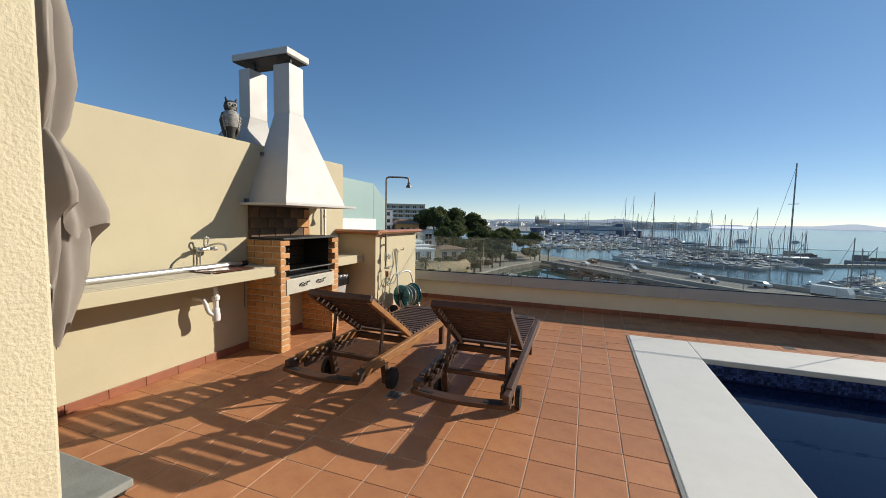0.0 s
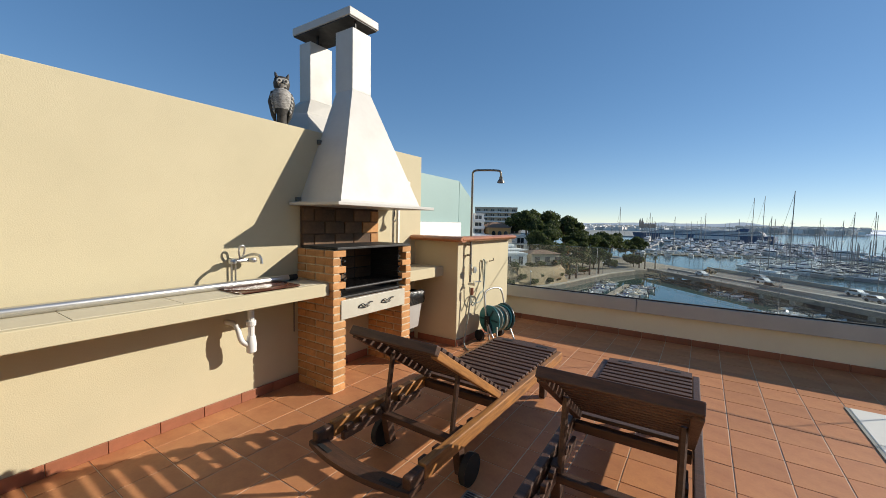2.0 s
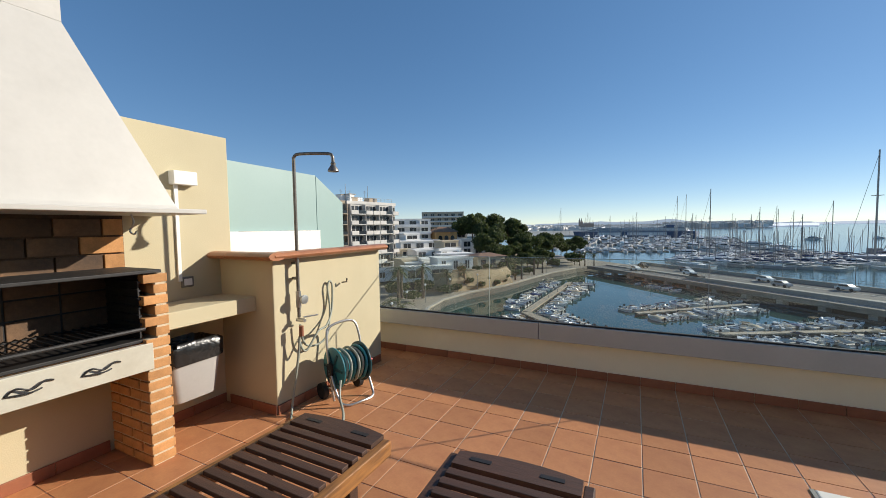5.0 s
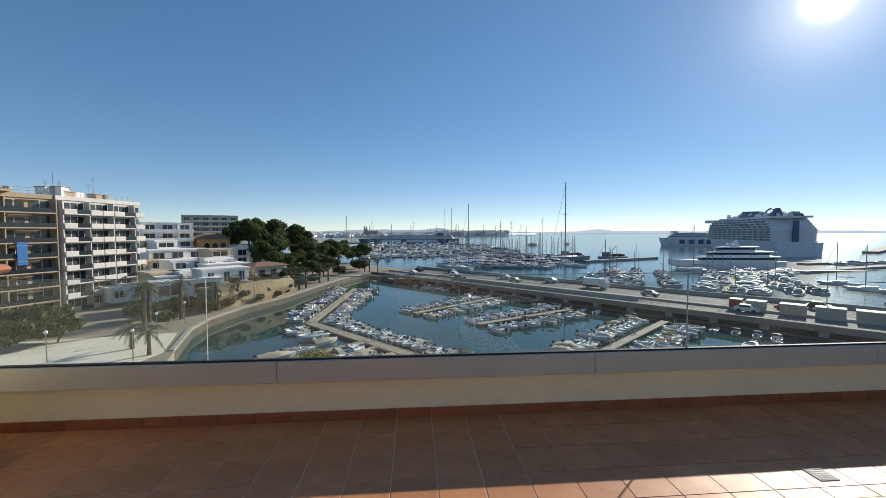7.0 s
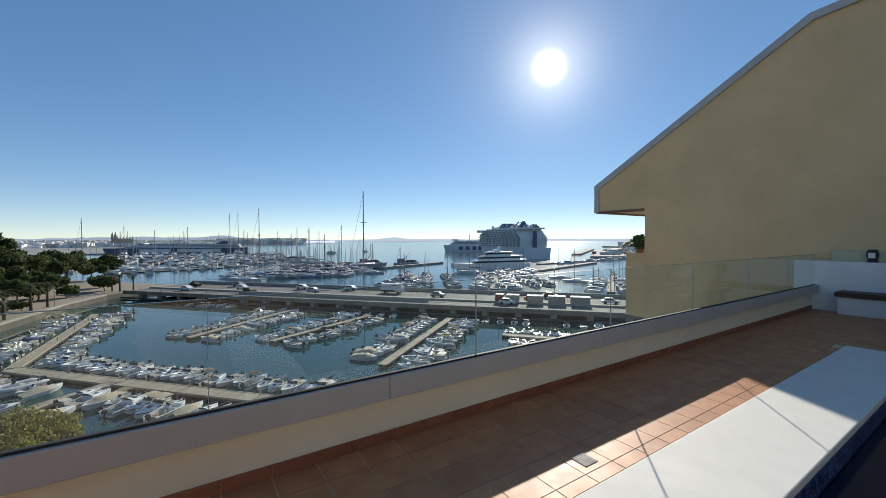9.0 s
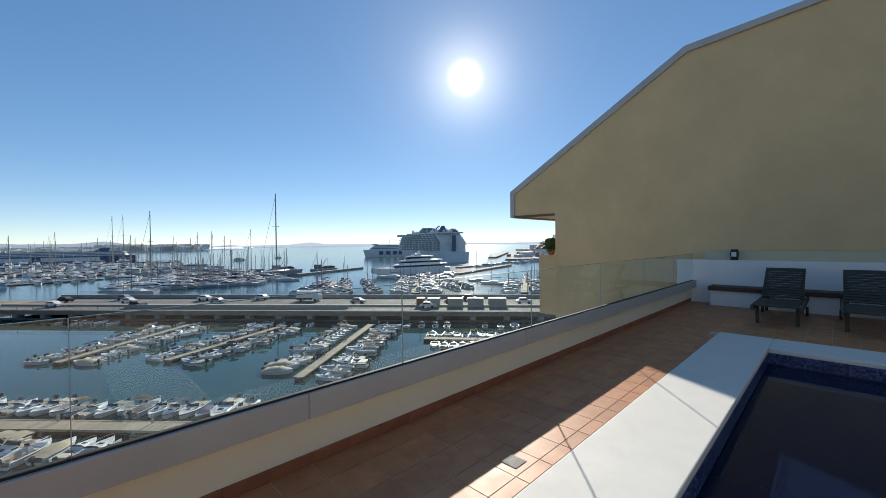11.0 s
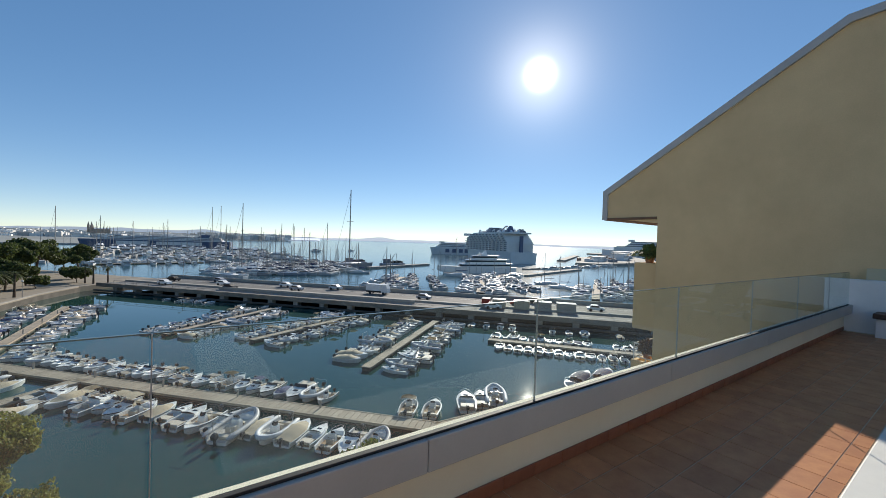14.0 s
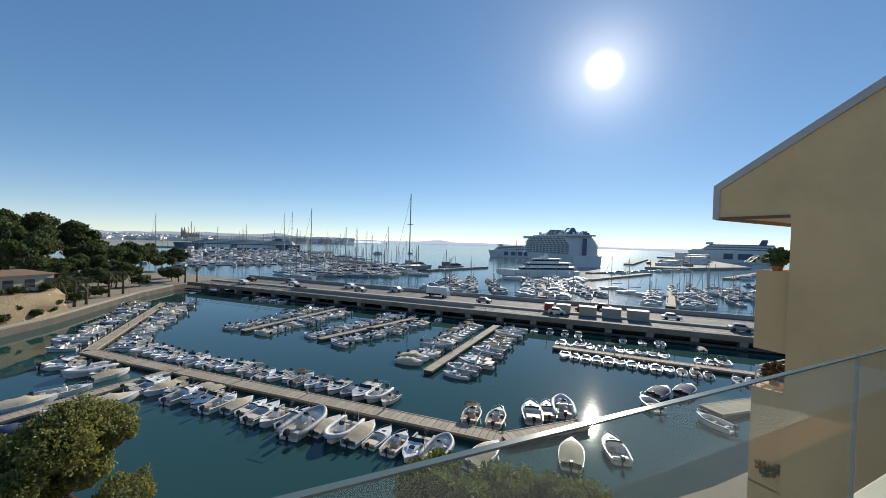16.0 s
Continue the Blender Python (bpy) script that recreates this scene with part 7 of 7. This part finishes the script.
for r_ in (106, 118, 131, 146):
    for k, ang in enumerate((-34.5, -31.5, -28.6, -25.8)):
        if r_ > 131 and ang > -27 or r_ < 110 and ang > -26:
            continue
        ca_ = radians(ang + rh.uniform(-0.6, 0.6))
        cx, cy = 2.6 + r_ * math.sin(ca_), -1.3 + r_ * math.cos(ca_)
        w_ = rh.uniform(5.0, 7.5)
        fl_ = rh.choice((1, 2, 2))
        block((cx - w_ * 0.35, cy - w_ * 0.5), (cx + w_ * 0.35, cy + w_ * 0.5), GZ + (r_ - 100) * 0.16, fl_, 2.6, 6, rh.choice((M_WALLW, M_WALLW, M_WALLW, M_WALLY)), "white terraced house with balcony on the slope", "white", "terraced_house", 3.4, 0.4)
block((-114, 206), (-91.4, 217), -12, 8, 2.75, 18, mat("tan_tower_render", (0.66, 0.56, 0.42), 0.85, var=0.06, scale=0.3, bump=0.1, bscale=6), "beige eight-storey apartment tower behind the trees", "white", "apartment_tower", 3.6)
# chapel-like orange house with arches
m_, l_ = facing((-66.8, 132), (-60.6, 138.5), -8.0)
oh = thing("orange_house", m_, "orange rendered house with arched windows and clay roof", "building")
part("wall", box(B(), 0, l_, 0, 10, 0, 7.5), M_WALLO, oh)
part("roof", loft(B(), [[Vector((-0.6, -0.6, 7.5)), Vector((l_ + 0.6, -0.6, 7.5)), Vector((l_ + 0.6, 10.6, 7.5)), Vector((-0.6, 10.6, 7.5))], [Vector((l_ * 0.3, 4.5, 9.6)), Vector((l_ * 0.7, 4.5, 9.6)), Vector((l_ * 0.7, 5.5, 9.6)), Vector((l_ * 0.3, 5.5, 9.6))]]), M_ROOF, oh)
for k in range(3):
    x = l_ * (0.22 + 0.28 * k)
    arch = [(x - 0.8, 3.6), (x + 0.8, 3.6), (x + 0.8, 5.4), (x + 0.55, 6.0), (x, 6.25), (x - 0.55, 6.0), (x - 0.8, 5.4)]
    part("arched_window", prism(B(), arch, -0.08, 0.1), M_WIN, oh)
# villas on the little cliff
block((-41, 83), (-34.5, 90), -9.3, 1, 2.8, 6, M_WALLW, "low white house with a flat roof on the cliff", "", "terraced_house", 3.0, 0.4)
for a, b, z, fl in (((-34, 92), (-28.8, 98.5), -9.3, 1),):
    m_, l_ = facing(a, b, z)
    o = thing("villa", m_, "white villa with clay tile roof on a low cliff", "house", "cliff villas")
    part("wall", box(B(), 0, l_, 0, 7, 0, 2.9), M_WALLY, o)
    part("roof", loft(B(), [[Vector((-0.6, -0.6, 2.9)), Vector((l_ + 0.6, -0.6, 2.9)), Vector((l_ + 0.6, 7.6, 2.9)), Vector((-0.6, 7.6, 2.9))], [Vector((2.5, 3.2, 3.7)), Vector((l_ - 2.5, 3.2, 3.7)), Vector((l_ - 2.5, 3.8, 3.7)), Vector((2.5, 3.8, 3.7))]]), M_ROOF, o)
    for k in range(3):
        part("window", box(B(), 1 + k * 3.0, 2.4 + k * 3.0, -0.06, 0.08, 0.7, 2.1), M_WIN, o)
M_ROCK = mat("ochre_cliff_rock", (0.38, 0.28, 0.16), 0.95, var=0.2, scale=0.4, bump=0.6, bscale=2.5, dist=0.2, col2=(0.28, 0.21, 0.13))
M_SCRUB = mat("scrub_slope", (0.14, 0.13, 0.07), 0.95, var=0.25, scale=0.3, bump=0.5, bscale=3, dist=0.2, col2=(0.22, 0.18, 0.11))
def mound(name, poly, z0, z1, shrink, mt, label):
    c = Vector((sum(p[0] for p in poly) / len(poly), sum(p[1] for p in poly) / len(poly)))
    pts = []
    for i, p in enumerate(poly):
        q = Vector(poly[(i + 1) % len(poly)])
        for k in range(5):
            pts.append(Vector(p).lerp(q, k / 5))
    rings = []
    for j in range(6):
        t = j / 5
        rings.append([Vector((*(c + (p - c) * (1 - shrink * t) + Vector((noise.noise((p.x * 0.3, p.y * 0.3, j * 3.1)), noise.noise((p.y * 0.3, p.x * 0.3, j * 2.3)))) * 0.9), z0 + (z1 - z0) * t + 0.5 * noise.noise((p.x * 0.4, p.y * 0.4, j)) * (j > 0))) for p in pts])
    setting(name, loft(B(), rings), mt, label, 25)
mound("ground_cliff", [(-45, 78), (-36, 78), (-29.5, 90), (-26.5, 98), (-30, 106), (-46, 104)], GZ, -9.4, 0.14, M_ROCK, "ochre rock cliff under the villas")
mound("ground_slope", [(-120, 100), (-62, 96), (-42, 106), (-36, 126), (-38, 160), (-60, 200), (-130, 260)], GZ, -9.0, 0.2, M_SCRUB, "scrubby hillside behind the promenade")

# ---- trees ----
def clumps(bm, c, r, n, size, rng, flat=1.0):
    """Many small tilted leaf sheets in an uneven ball."""
    for _ in range(n):
        d = Vector((rng.gauss(0, 1), rng.gauss(0, 1), rng.gauss(0, 1)))
        d.normalize()
        rr = r * (0.55 + 0.45 * rng.random() ** 0.5) * (0.85 + 0.35 * noise.noise(d * 2.2 + Vector(c) * 0.3))
        p = Vector(c) + Vector((d.x * rr, d.y * rr, d.z * rr * flat))
        q = Euler((rng.uniform(0, 6.3), rng.uniform(0, 6.3), rng.uniform(0, 6.3))).to_quaternion()
        s = size * rng.uniform(0.6, 1.3)
        vs = [bm.verts.new(p + q @ Vector(v)) for v in ((-s, -s * 0.5, 0), (0, -s * 0.6, s * 0.25), (s, -s * 0.4, 0), (s * 0.8, s * 0.5, s * 0.1), (0, s * 0.7, -s * 0.2), (-s * 0.9, s * 0.4, 0.05))]
        bm.faces.new(vs[:4])
        bm.faces.new((vs[0], vs[3], vs[4], vs[5]))


def tree(kind, h, r, n, size, seed, mt, label, name="pine_tree", blobs=9, low=0.55):
    rng = random.Random(seed)
    ob = thing(name, I4, label, "tree", "harbour trees")
    bm = tube(B(), [(0, 0, 0), (0.1 * r, 0.05 * r, h * 0.3), (0.02 * r, 0.1 * r, h * 0.65)], [h * 0.035, h * 0.026, h * 0.016], 8)
    crown = B()
    for k in range(blobs):
        a = rng.uniform(0, 6.28)
        d = r * rng.uniform(0.15, 0.68)
        c = (d * math.cos(a), d * math.sin(a), h * rng.uniform(low, 0.86 + (0.55 - low)) - 0.18 * d)
        tube(bm, [(0.05 * r, 0.05 * r, h * 0.42), (c[0] * 0.6, c[1] * 0.6, c[2] * 0.8), c], [h * 0.013, h * 0.009, h * 0.004], 5)
        clumps(crown, c, r * rng.uniform(0.22 if low < 0.5 else 0.30, 0.40 if low < 0.5 else 0.48), n // blobs, size, rng, 0.72)
    part("trunk", bm, M_BARK, ob)
    part("crown", crown, mt, ob)
    return ob


t1 = tree("near", 6.4, 4.2, 36000, 0.075, 3, M_LEAFY, "olive-green leafy tree beside the water below", "leafy_tree", 22, 0.44)
t1.matrix_basis = T((-4.6, 25.0, GZ))
t2 = tree("near", 5.2, 3.8, 26000, 0.10, 5, M_LEAFM, "green leafy tree below the terrace parapet", "leafy_tree", 26, 0.46)
t2.matrix_basis = T((11.2, 15.4, GZ))
copy_thing(t2, T((15.4, 14.3, GZ)) @ pose(0, 0, 0, 0, 0, 120) @ Matrix.Diagonal((0.85, 0.85, 0.85, 1)))
pines = [tree("far", 12, 7.5, 6000, 0.34, 11, M_LEAF, "dark green pine tree on the wooded slope", "pine_tree", 12), tree("far", 9, 6.0, 4500, 0.32, 12, M_LEAF, "dark green rounded pine tree on the slope", "pine_tree", 9)]
spots = [(-58, 146, -6.5, 1.1), (-50, 150, -7.5, 1.05), (-45, 158, -8, 1.0), (-40, 150, -9.5, 0.85), (-35, 148, -11.5, 0.8), (-38, 165, -10, 0.9), (-31, 158, -13.0, 0.85), (-52, 166, -8, 1.05), (-30, 172, -13, 0.9), (-26, 182, -13.3, 0.8), (-60, 172, -7, 1.1), (-44, 176, -9, 1.0), (-34, 134, -12, 0.6), (-40, 138, -11, 0.65), (-30, 126, -13.5, 0.5), (-47, 134, -10, 0.7), (-24, 200, -13.5, 0.75), (-52, 186, -9, 1.0), (-37, 118, -12, 0.62), (-33, 122, -13, 0.55), (-43, 124, -10.5, 0.8), (-38, 130, -11, 0.75), (-48, 142, -9, 0.95), (-33, 140, -12, 0.75), (-28, 134, -13.4, 0.55), (-27, 146, -13.4, 0.65), (-56, 156, -7, 1.1), (-62, 184, -8, 1.1)]
for k, (x, y, z, s) in enumerate(spots):
    m = T((x, y, z)) @ pose(0, 0, 0, 0, 0, k * 77) @ Matrix.Diagonal((s, s, s, 1))
    if k < 2:
        pines[k].matrix_basis = m
    else:
        copy_thing(pines[k % 2], m)
bush = tree("bush", 3.4, 3.4, 1500, 0.3, 21, M_LEAF, "low dark green shrub on the promenade", "shrub", 8)
bush.matrix_basis = T((-46.5, 56, GZ))
for k, (x, y, s) in enumerate(((-44, 70, 0.9), (-41, 76, 0.9), (-43, 84, 0.8), (-38, 96, 0.9), (-37, 100, 0.9), (-42, 108, 1.0), (-46, 112, 1.0), (-38, 66, 0.6), (-35, 92, 0.6), (-52, 60, 1.3), (-50, 52, 1.1), (-40, 104, 0.8), (-31, 104, 0.8), (-29, 112, 0.6), (-27, 118, 0.6), (-36, 110, 1.0), (-34, 118, 1.0), (-40, 90, 0.7), (-24, 140, 0.9), (-18, 152, 1.2), (-30, 138, 1.1), (-20, 164, 1.1), (-34.5, 80, 0.55), (-31.5, 87, 0.5), (-29.5, 92, 0.45), (-36, 76, 0.6), (-28.5, 96, 0.4))):
    copy_thing(bush, T((x, y, GZ if not (-42 < x < -38 and y == 90) else -9.5)) @ pose(0, 0, 0, 0, 0, k * 50) @ Matrix.Diagonal((s, s, s, 1)))
for k, (x, y, z, s) in enumerate(((-31.8, 93.5, -9.7, 0.42), (-29.6, 97.6, -9.7, 0.5), (-33.2, 89.0, -9.7, 0.4), (-35.4, 84.6, -9.7, 0.45), (-28.4, 96.5, -12.6, 0.5), (-30.6, 90.4, -12.4, 0.45), (-33.4, 84.2, -12.4, 0.5), (-27.6, 101.5, -12.6, 0.6))):
    copy_thing(bush, T((x, y, z)) @ pose(0, 0, 0, 0, 0, k * 71) @ Matrix.Diagonal((s, s, s, 1)))


def palm(h, seed):
    rng = random.Random(seed)
    ob = thing("palm_tree", I4, "date palm with rough trunk and arching fronds", "palm", "promenade palms")
    part("trunk", tube(B(), [(0, 0, 0), (0.05, 0, h * 0.5), (0, 0.05, h)], [0.3, 0.22, 0.26], 9), M_BARK, ob)
    for k in range(23):
        a = k * 2.399 + rng.uniform(-0.2, 0.2)
        up = rng.uniform(-0.5, 1.1)
        L = rng.uniform(2.0, 2.7)
        spine = [Vector((0, 0, h)) + Vector((math.cos(a) * L * t * math.cos(up * (1 - t)), math.sin(a) * L * t * math.cos(up * (1 - t)), L * (math.sin(up) * t - 0.75 * t * t))) for t in [i / 7 for i in range(8)]]
        bm = B()
        side = Vector((-math.sin(a), math.cos(a), 0))
        for i in range(7):
            p, q = spine[i], spine[i + 1]
            w = 0.42 * math.sin(math.pi * min(1, (i + 0.8) / 8))
            for sg in (-1, 1):
                for e in (0.0, 0.5):
                    b0 = p.lerp(q, e)
                    b1 = p.lerp(q, e + 0.32)
                    tip = b0 + side * sg * w + (q - p) * 0.7 + Vector((0, 0, -0.12))
                    bm.faces.new([bm.verts.new(v) for v in (b0, b1, tip)])
        part("frond", bm, M_PALM, ob)
    return ob


def globe_lamp(x, y):
    o = thing("street_lamp", T((x, y, GZ)), "slim promenade lamp post with a white globe", "lamp post", "promenade lamps")
    part("pole", tube(B(), [(0, 0, 0), (0, 0, 3.4)], [0.07, 0.045], 8), M_MAST, o)
    bm = B()
    bmesh.ops.create_icosphere(bm, subdivisions=2, radius=0.22, matrix=T((0, 0, 3.6)))
    part("globe", bm, M_PLASTIC, o, "white globe shade", 60)


for x, y in ((-30.5, 47), (-34, 57), (-35.2, 66), (-34, 75), (-31.4, 85), (-28.4, 95), (-26, 106), (-22.6, 122), (-40, 47)):
    globe_lamp(x, y)
palms = [palm(5.5, 1), palm(3.2, 2)]
for k, (x, y, s, kind) in enumerate(((-27.5, 104, 1.0, 0), (-30, 49, 0.9, 1), (-29, 101, 1.05, 0), (-26.5, 107, 0.95, 0), (-25.5, 118, 1.0, 0), (-24, 123, 0.95, 0), (-34, 52, 1.0, 1), (-39, 62, 1.25, 0), (-38, 70, 1.2, 0), (-36, 78, 0.9, 0), (-34, 83, 0.85, 0), (-37, 88, 1.0, 0), (-32, 96, 0.9, 0), (-14, 148, 0.9, 0), (-11, 150, 0.8, 0), (-16, 150, 0.8, 0), (-42, 68, 1.1, 0))):
    m = T((x, y, GZ)) @ pose(0, 0, 0, 0, 0, k * 61) @ Matrix.Diagonal((s, s, s, 1))
    if k < 2:
        palms[kind].matrix_basis = m
    else:
        copy_thing(palms[kind], m)

# ---- far town, hills and horizon ----
# Town and shore colours are paled in place of haze.
M_CITY = mat("far_town_walls_hazed", (0.80, 0.76, 0.70), 0.9, var=0.1, scale=0.02, bump=0, island=0.4)
M_CITYG = mat("far_green_belt_hazed", (0.34, 0.35, 0.32), 0.9, var=0.2, scale=0.01, bump=0)
# Haze is put into these two as pale blue colour plus emission.
M_HILL = mat("far_hills_haze_glow", (0.60, 0.66, 0.74), 1.0, var=0.04, scale=0.002, bump=0, emit=0.40)
M_HILL2 = mat("far_ridge_haze_glow", (0.70, 0.76, 0.84), 1.0, var=0.03, scale=0.002, bump=0, emit=0.55)
rc = random.Random(17)
bm = B()
for k in range(1500):
    a = rc.uniform(-0.62, 0.24)
    d = rc.uniform(950, 1750) if a < 0.06 else rc.uniform(1500, 2300)
    x, y = d * math.sin(a), d * math.cos(a)
    w, dp, h = rc.uniform(8, 26), rc.uniform(8, 20), rc.uniform(3, 9) * (1.0 if d < 1750 else 1.5)
    z = WZ + 1 + (d - 640) * 0.009
    box(bm, x - w / 2, x + w / 2, y - dp / 2, y + dp / 2, z - 6, z + h)
o = solo("far_town", bm, M_CITY, I4, "pale distant town houses along the bay shore", "town", kind="stuff")
bm = B()
loft(bm, [[Vector((d * math.sin(a), d * math.cos(a), z)) for d, z in ((610, WZ - 1), (612, WZ + 1.5), (900, WZ + 4), (1550, WZ + 9), (1560, WZ - 1))] for a in [-0.9 + 0.06 * i for i in range(17)]])
setting("ground_far_shore", bm, M_CITYG, "distant green town shore, paled for haze")
bm = B()
loft(bm, [[Vector((d * math.sin(a), d * math.cos(a), z)) for d, z in ((2000, WZ - 1), (2004, WZ + 4 + 3 * noise.noise((a * 60, 0, 0))), (2400, WZ + 12 + 8 * noise.noise((a * 25, 3, 0))), (2420, WZ - 1))] for a in [0.02 + 0.01 * i for i in range(30)]])
# Coast takes the same haze glow as the hills.
setting("backdrop_far_coast", bm, M_HILL, "low distant coast across the bay, glowing for haze")


def ridge(d, a0, a1, hf, mt, label):
    n = 90
    bm = loft(B(), [[Vector((r * math.sin(a), r * math.cos(a), z)) for r, z in ((d, WZ - 1), (d + 5, WZ + h), (d + 200, WZ + h * 0.6), (d + 210, WZ - 1))] for a, h in [(a0 + (a1 - a0) * k / n, max(2.0, hf(a0 + (a1 - a0) * k / n))) for k in range(n + 1)]])
    setting("backdrop_hills", bm, mt, label, 40)


ridge(3900, -1.1, 0.3, lambda a: 42 + 30 * noise.noise((a * 7, 1, 0)) + 20 * noise.noise((a * 23, 2, 0)) - 80 * max(0, a), M_HILL, "distant hills behind the town, haze painted as blue glow")
ridge(4200, 0.1, 1.15, lambda a: 20 + 7 * noise.noise((a * 8, 5, 0)) + 6 * noise.noise((a * 30, 6, 0)) + 26 * math.exp(-((a - 0.455) / 0.03) ** 2), M_HILL2, "headland across the bay, haze painted as pale glow")
# twin-spired cathedral far across the bay
ca = thing("cathedral", T((-109, 1050, WZ + 4)) @ pose(0, 0, 0, 0, 0, 10) @ Matrix.Scale(0.62, 4), "brown stone cathedral with pinnacles far across the bay", "building")
M_STONE = mat("brown_cathedral_stone", (0.40, 0.33, 0.27), 0.9, var=0.1, scale=0.05, bump=0)
part("nave", box(B(), -24, 24, -12, 12, 0, 27), M_STONE, ca)
for k in range(7):
    part("pinnacle", loft(B(), [rect(-24 + k * 8 - 1.6, -24 + k * 8 + 1.6, -14, -11, 0), rect(-24 + k * 8 - 1.4, -24 + k * 8 + 1.4, -13.8, -11.2, 30), rect(-24 + k * 8 - 0.1, -24 + k * 8 + 0.1, -12.6, -12.4, 38 if k in (0, 1, 6) else 34)]), M_STONE, ca)
for x in (-28, -20):
    part("spire", loft(B(), [rect(x - 3, x + 3, -3, 3, 0), rect(x - 3, x + 3, -3, 3, 38), rect(x - 0.2, x + 0.2, -0.2, 0.2, 50)]), M_STONE, ca)

# ---- balcony plants on the neighbouring house ----
M_GREENP = mat("balcony_plant_green", (0.10, 0.16, 0.04), 0.6, var=0.25, scale=3, bump=0, island=0.4)
M_FLOWER = mat("balcony_plant_rust", (0.24, 0.13, 0.05), 0.7, var=0.3, scale=3, bump=0, island=0.5)
for y, z, r, mt, lb in ((5.95, 1.05, 0.28, M_GREENP, "leafy green pot plant on the balcony parapet"), (5.9, -1.75, 0.3, M_FLOWER, "rust-brown trailing plant on the balcony"), (5.9, -4.1, 0.32, M_GREENP, "green trailing plant on the balcony"), (5.6, -4.0, 0.25, M_FLOWER, "rust-brown trailing plant on the balcony")):
    o = thing("balcony_plant", T((14.55, y, z)), lb, "plant", "balcony plants")
    part("pot", lathe(B(), [(0.10, -0.05), (0.13, 0.1), (0.14, 0.12), (0.10, 0.11)], 14), M_GLAZE, o)
    bm = B()
    clumps(bm, (0, 0, 0.28), r, 260, 0.06, random.Random(int(y * 10 + z)), 0.8)
    part("leaves", bm, mt, o)
o = thing("balcony_palm", T((14.75, 6.1, 1.0)), "small palm with arching fronds on the balcony", "plant")
part("stem", tube(B(), [(0, 0, 0), (0, 0, 0.25)], 0.04, 8), M_BARK, o)
for k in range(14):
    a = k * 2.4
    sp = [Vector((math.cos(a) * 0.6 * t, math.sin(a) * 0.6 * t, 0.25 + 0.5 * t - 0.55 * t * t)) for t in [i / 6 for i in range(7)]]
    bm = B()
    sd = Vector((-math.sin(a), math.cos(a), 0))
    for p, q in zip(sp, sp[1:]):
        for sg in (-1, 1):
            bm.faces.new([bm.verts.new(v) for v in (p, q, q + sd * sg * 0.12 + Vector((0, 0, -0.03)))])
    part("frond", bm, M_PALM, o)

# ---- pool mosaic ----
mos_v, mos_f = [], []
s_ = 0.026


def chip(x0, x1, y0, y1, z0, z1):
    n_ = len(mos_v)
    mos_v.extend((x, y, z) for z in (z0, z1) for x, y in ((x0, y0), (x1, y0), (x1, y1), (x0, y1)))
    mos_f.extend(tuple(n_ + i for i in q) for q in ((3, 2, 1, 0), (4, 5, 6, 7), (0, 1, 5, 4), (1, 2, 6, 5), (2, 3, 7, 6), (3, 0, 4, 7)))


for j in range(5):
    z1 = -0.053 - j * s_
    for i in range(int((QX2 - QX) / s_)):
        chip(QX + i * s_ + 0.002, QX + (i + 1) * s_ - 0.002, QY - 0.006, QY, z1 - s_ + 0.004, z1)
    for i in range(int((QY - QY2) / s_)):
        chip(QX2 - 0.006, QX2, QY - (i + 1) * s_ + 0.002, QY - i * s_ - 0.002, z1 - s_ + 0.004, z1)
mos_me = bpy.data.meshes.new("pool_mosaic")
mos_me.from_pydata(mos_v, [], mos_f)
mos_me.materials.append(mat("mosaic_blue_mix", (0.06, 0.10, 0.26), 0.2, var=0.2, scale=9, bump=0.03, island=0.7))
tagged(new("pool_mosaic", mos_me), "small blue glass mosaic tiles along the waterline", "mosaic", kind="stuff")

# ---- terrace tiles ----
TP = 0.2655
TX, TY = 2.482, 0.428
tile_me = finish("floor_tile", box(B(), 0.0032, TP - 0.0032, 0.0028, TP - 0.0028, -0.012, 0.0, 0.002), M_TILE)
rest = B()
count = 0
for i in range(-12, 44):
    for j in range(-30, 7):
        x, y = TX + i * TP, TY + j * TP
        if x < -0.75 or x + TP > 13.62 or y < -7.5 or y > 1.70:
            continue
        if x + TP > PX and x < PX2 and y + TP > PY2 and y < PY:
            if not (x < PX - 0.03 or x + TP > PX2 + 0.03 or y + TP > PY + 0.03):
                continue
            x0, x1 = (x, min(x + TP, PX - 0.018)) if x < PX - 0.03 else ((max(x, PX2 + 0.005), x + TP) if x + TP > PX2 + 0.03 else (x, x + TP))
            y0, y1 = (max(y, PY + 0.005), y + TP) if (y + TP > PY + 0.03 and x1 - x0 > TP - 0.001) else (y, y + TP)
            box(rest, x0 + 0.004, x1 - 0.004, y0 + 0.004, y1 - 0.004, -0.012, 0.0)
            continue
        if -0.3 < x < 3.2 and y > -3.6 and count < 299:
            share("floor_tile", tile_me, floor, T((x, y, random.uniform(-0.0008, 0.0008))))
            count += 1
        else:
            box(rest, x + 0.0032, x + TP - 0.0032, y + 0.0028, y + TP - 0.0028, -0.012, 0.0)
r_ = part("floor_tiles", rest, M_TILE_F, floor)
r_["kind"] = "stuff"
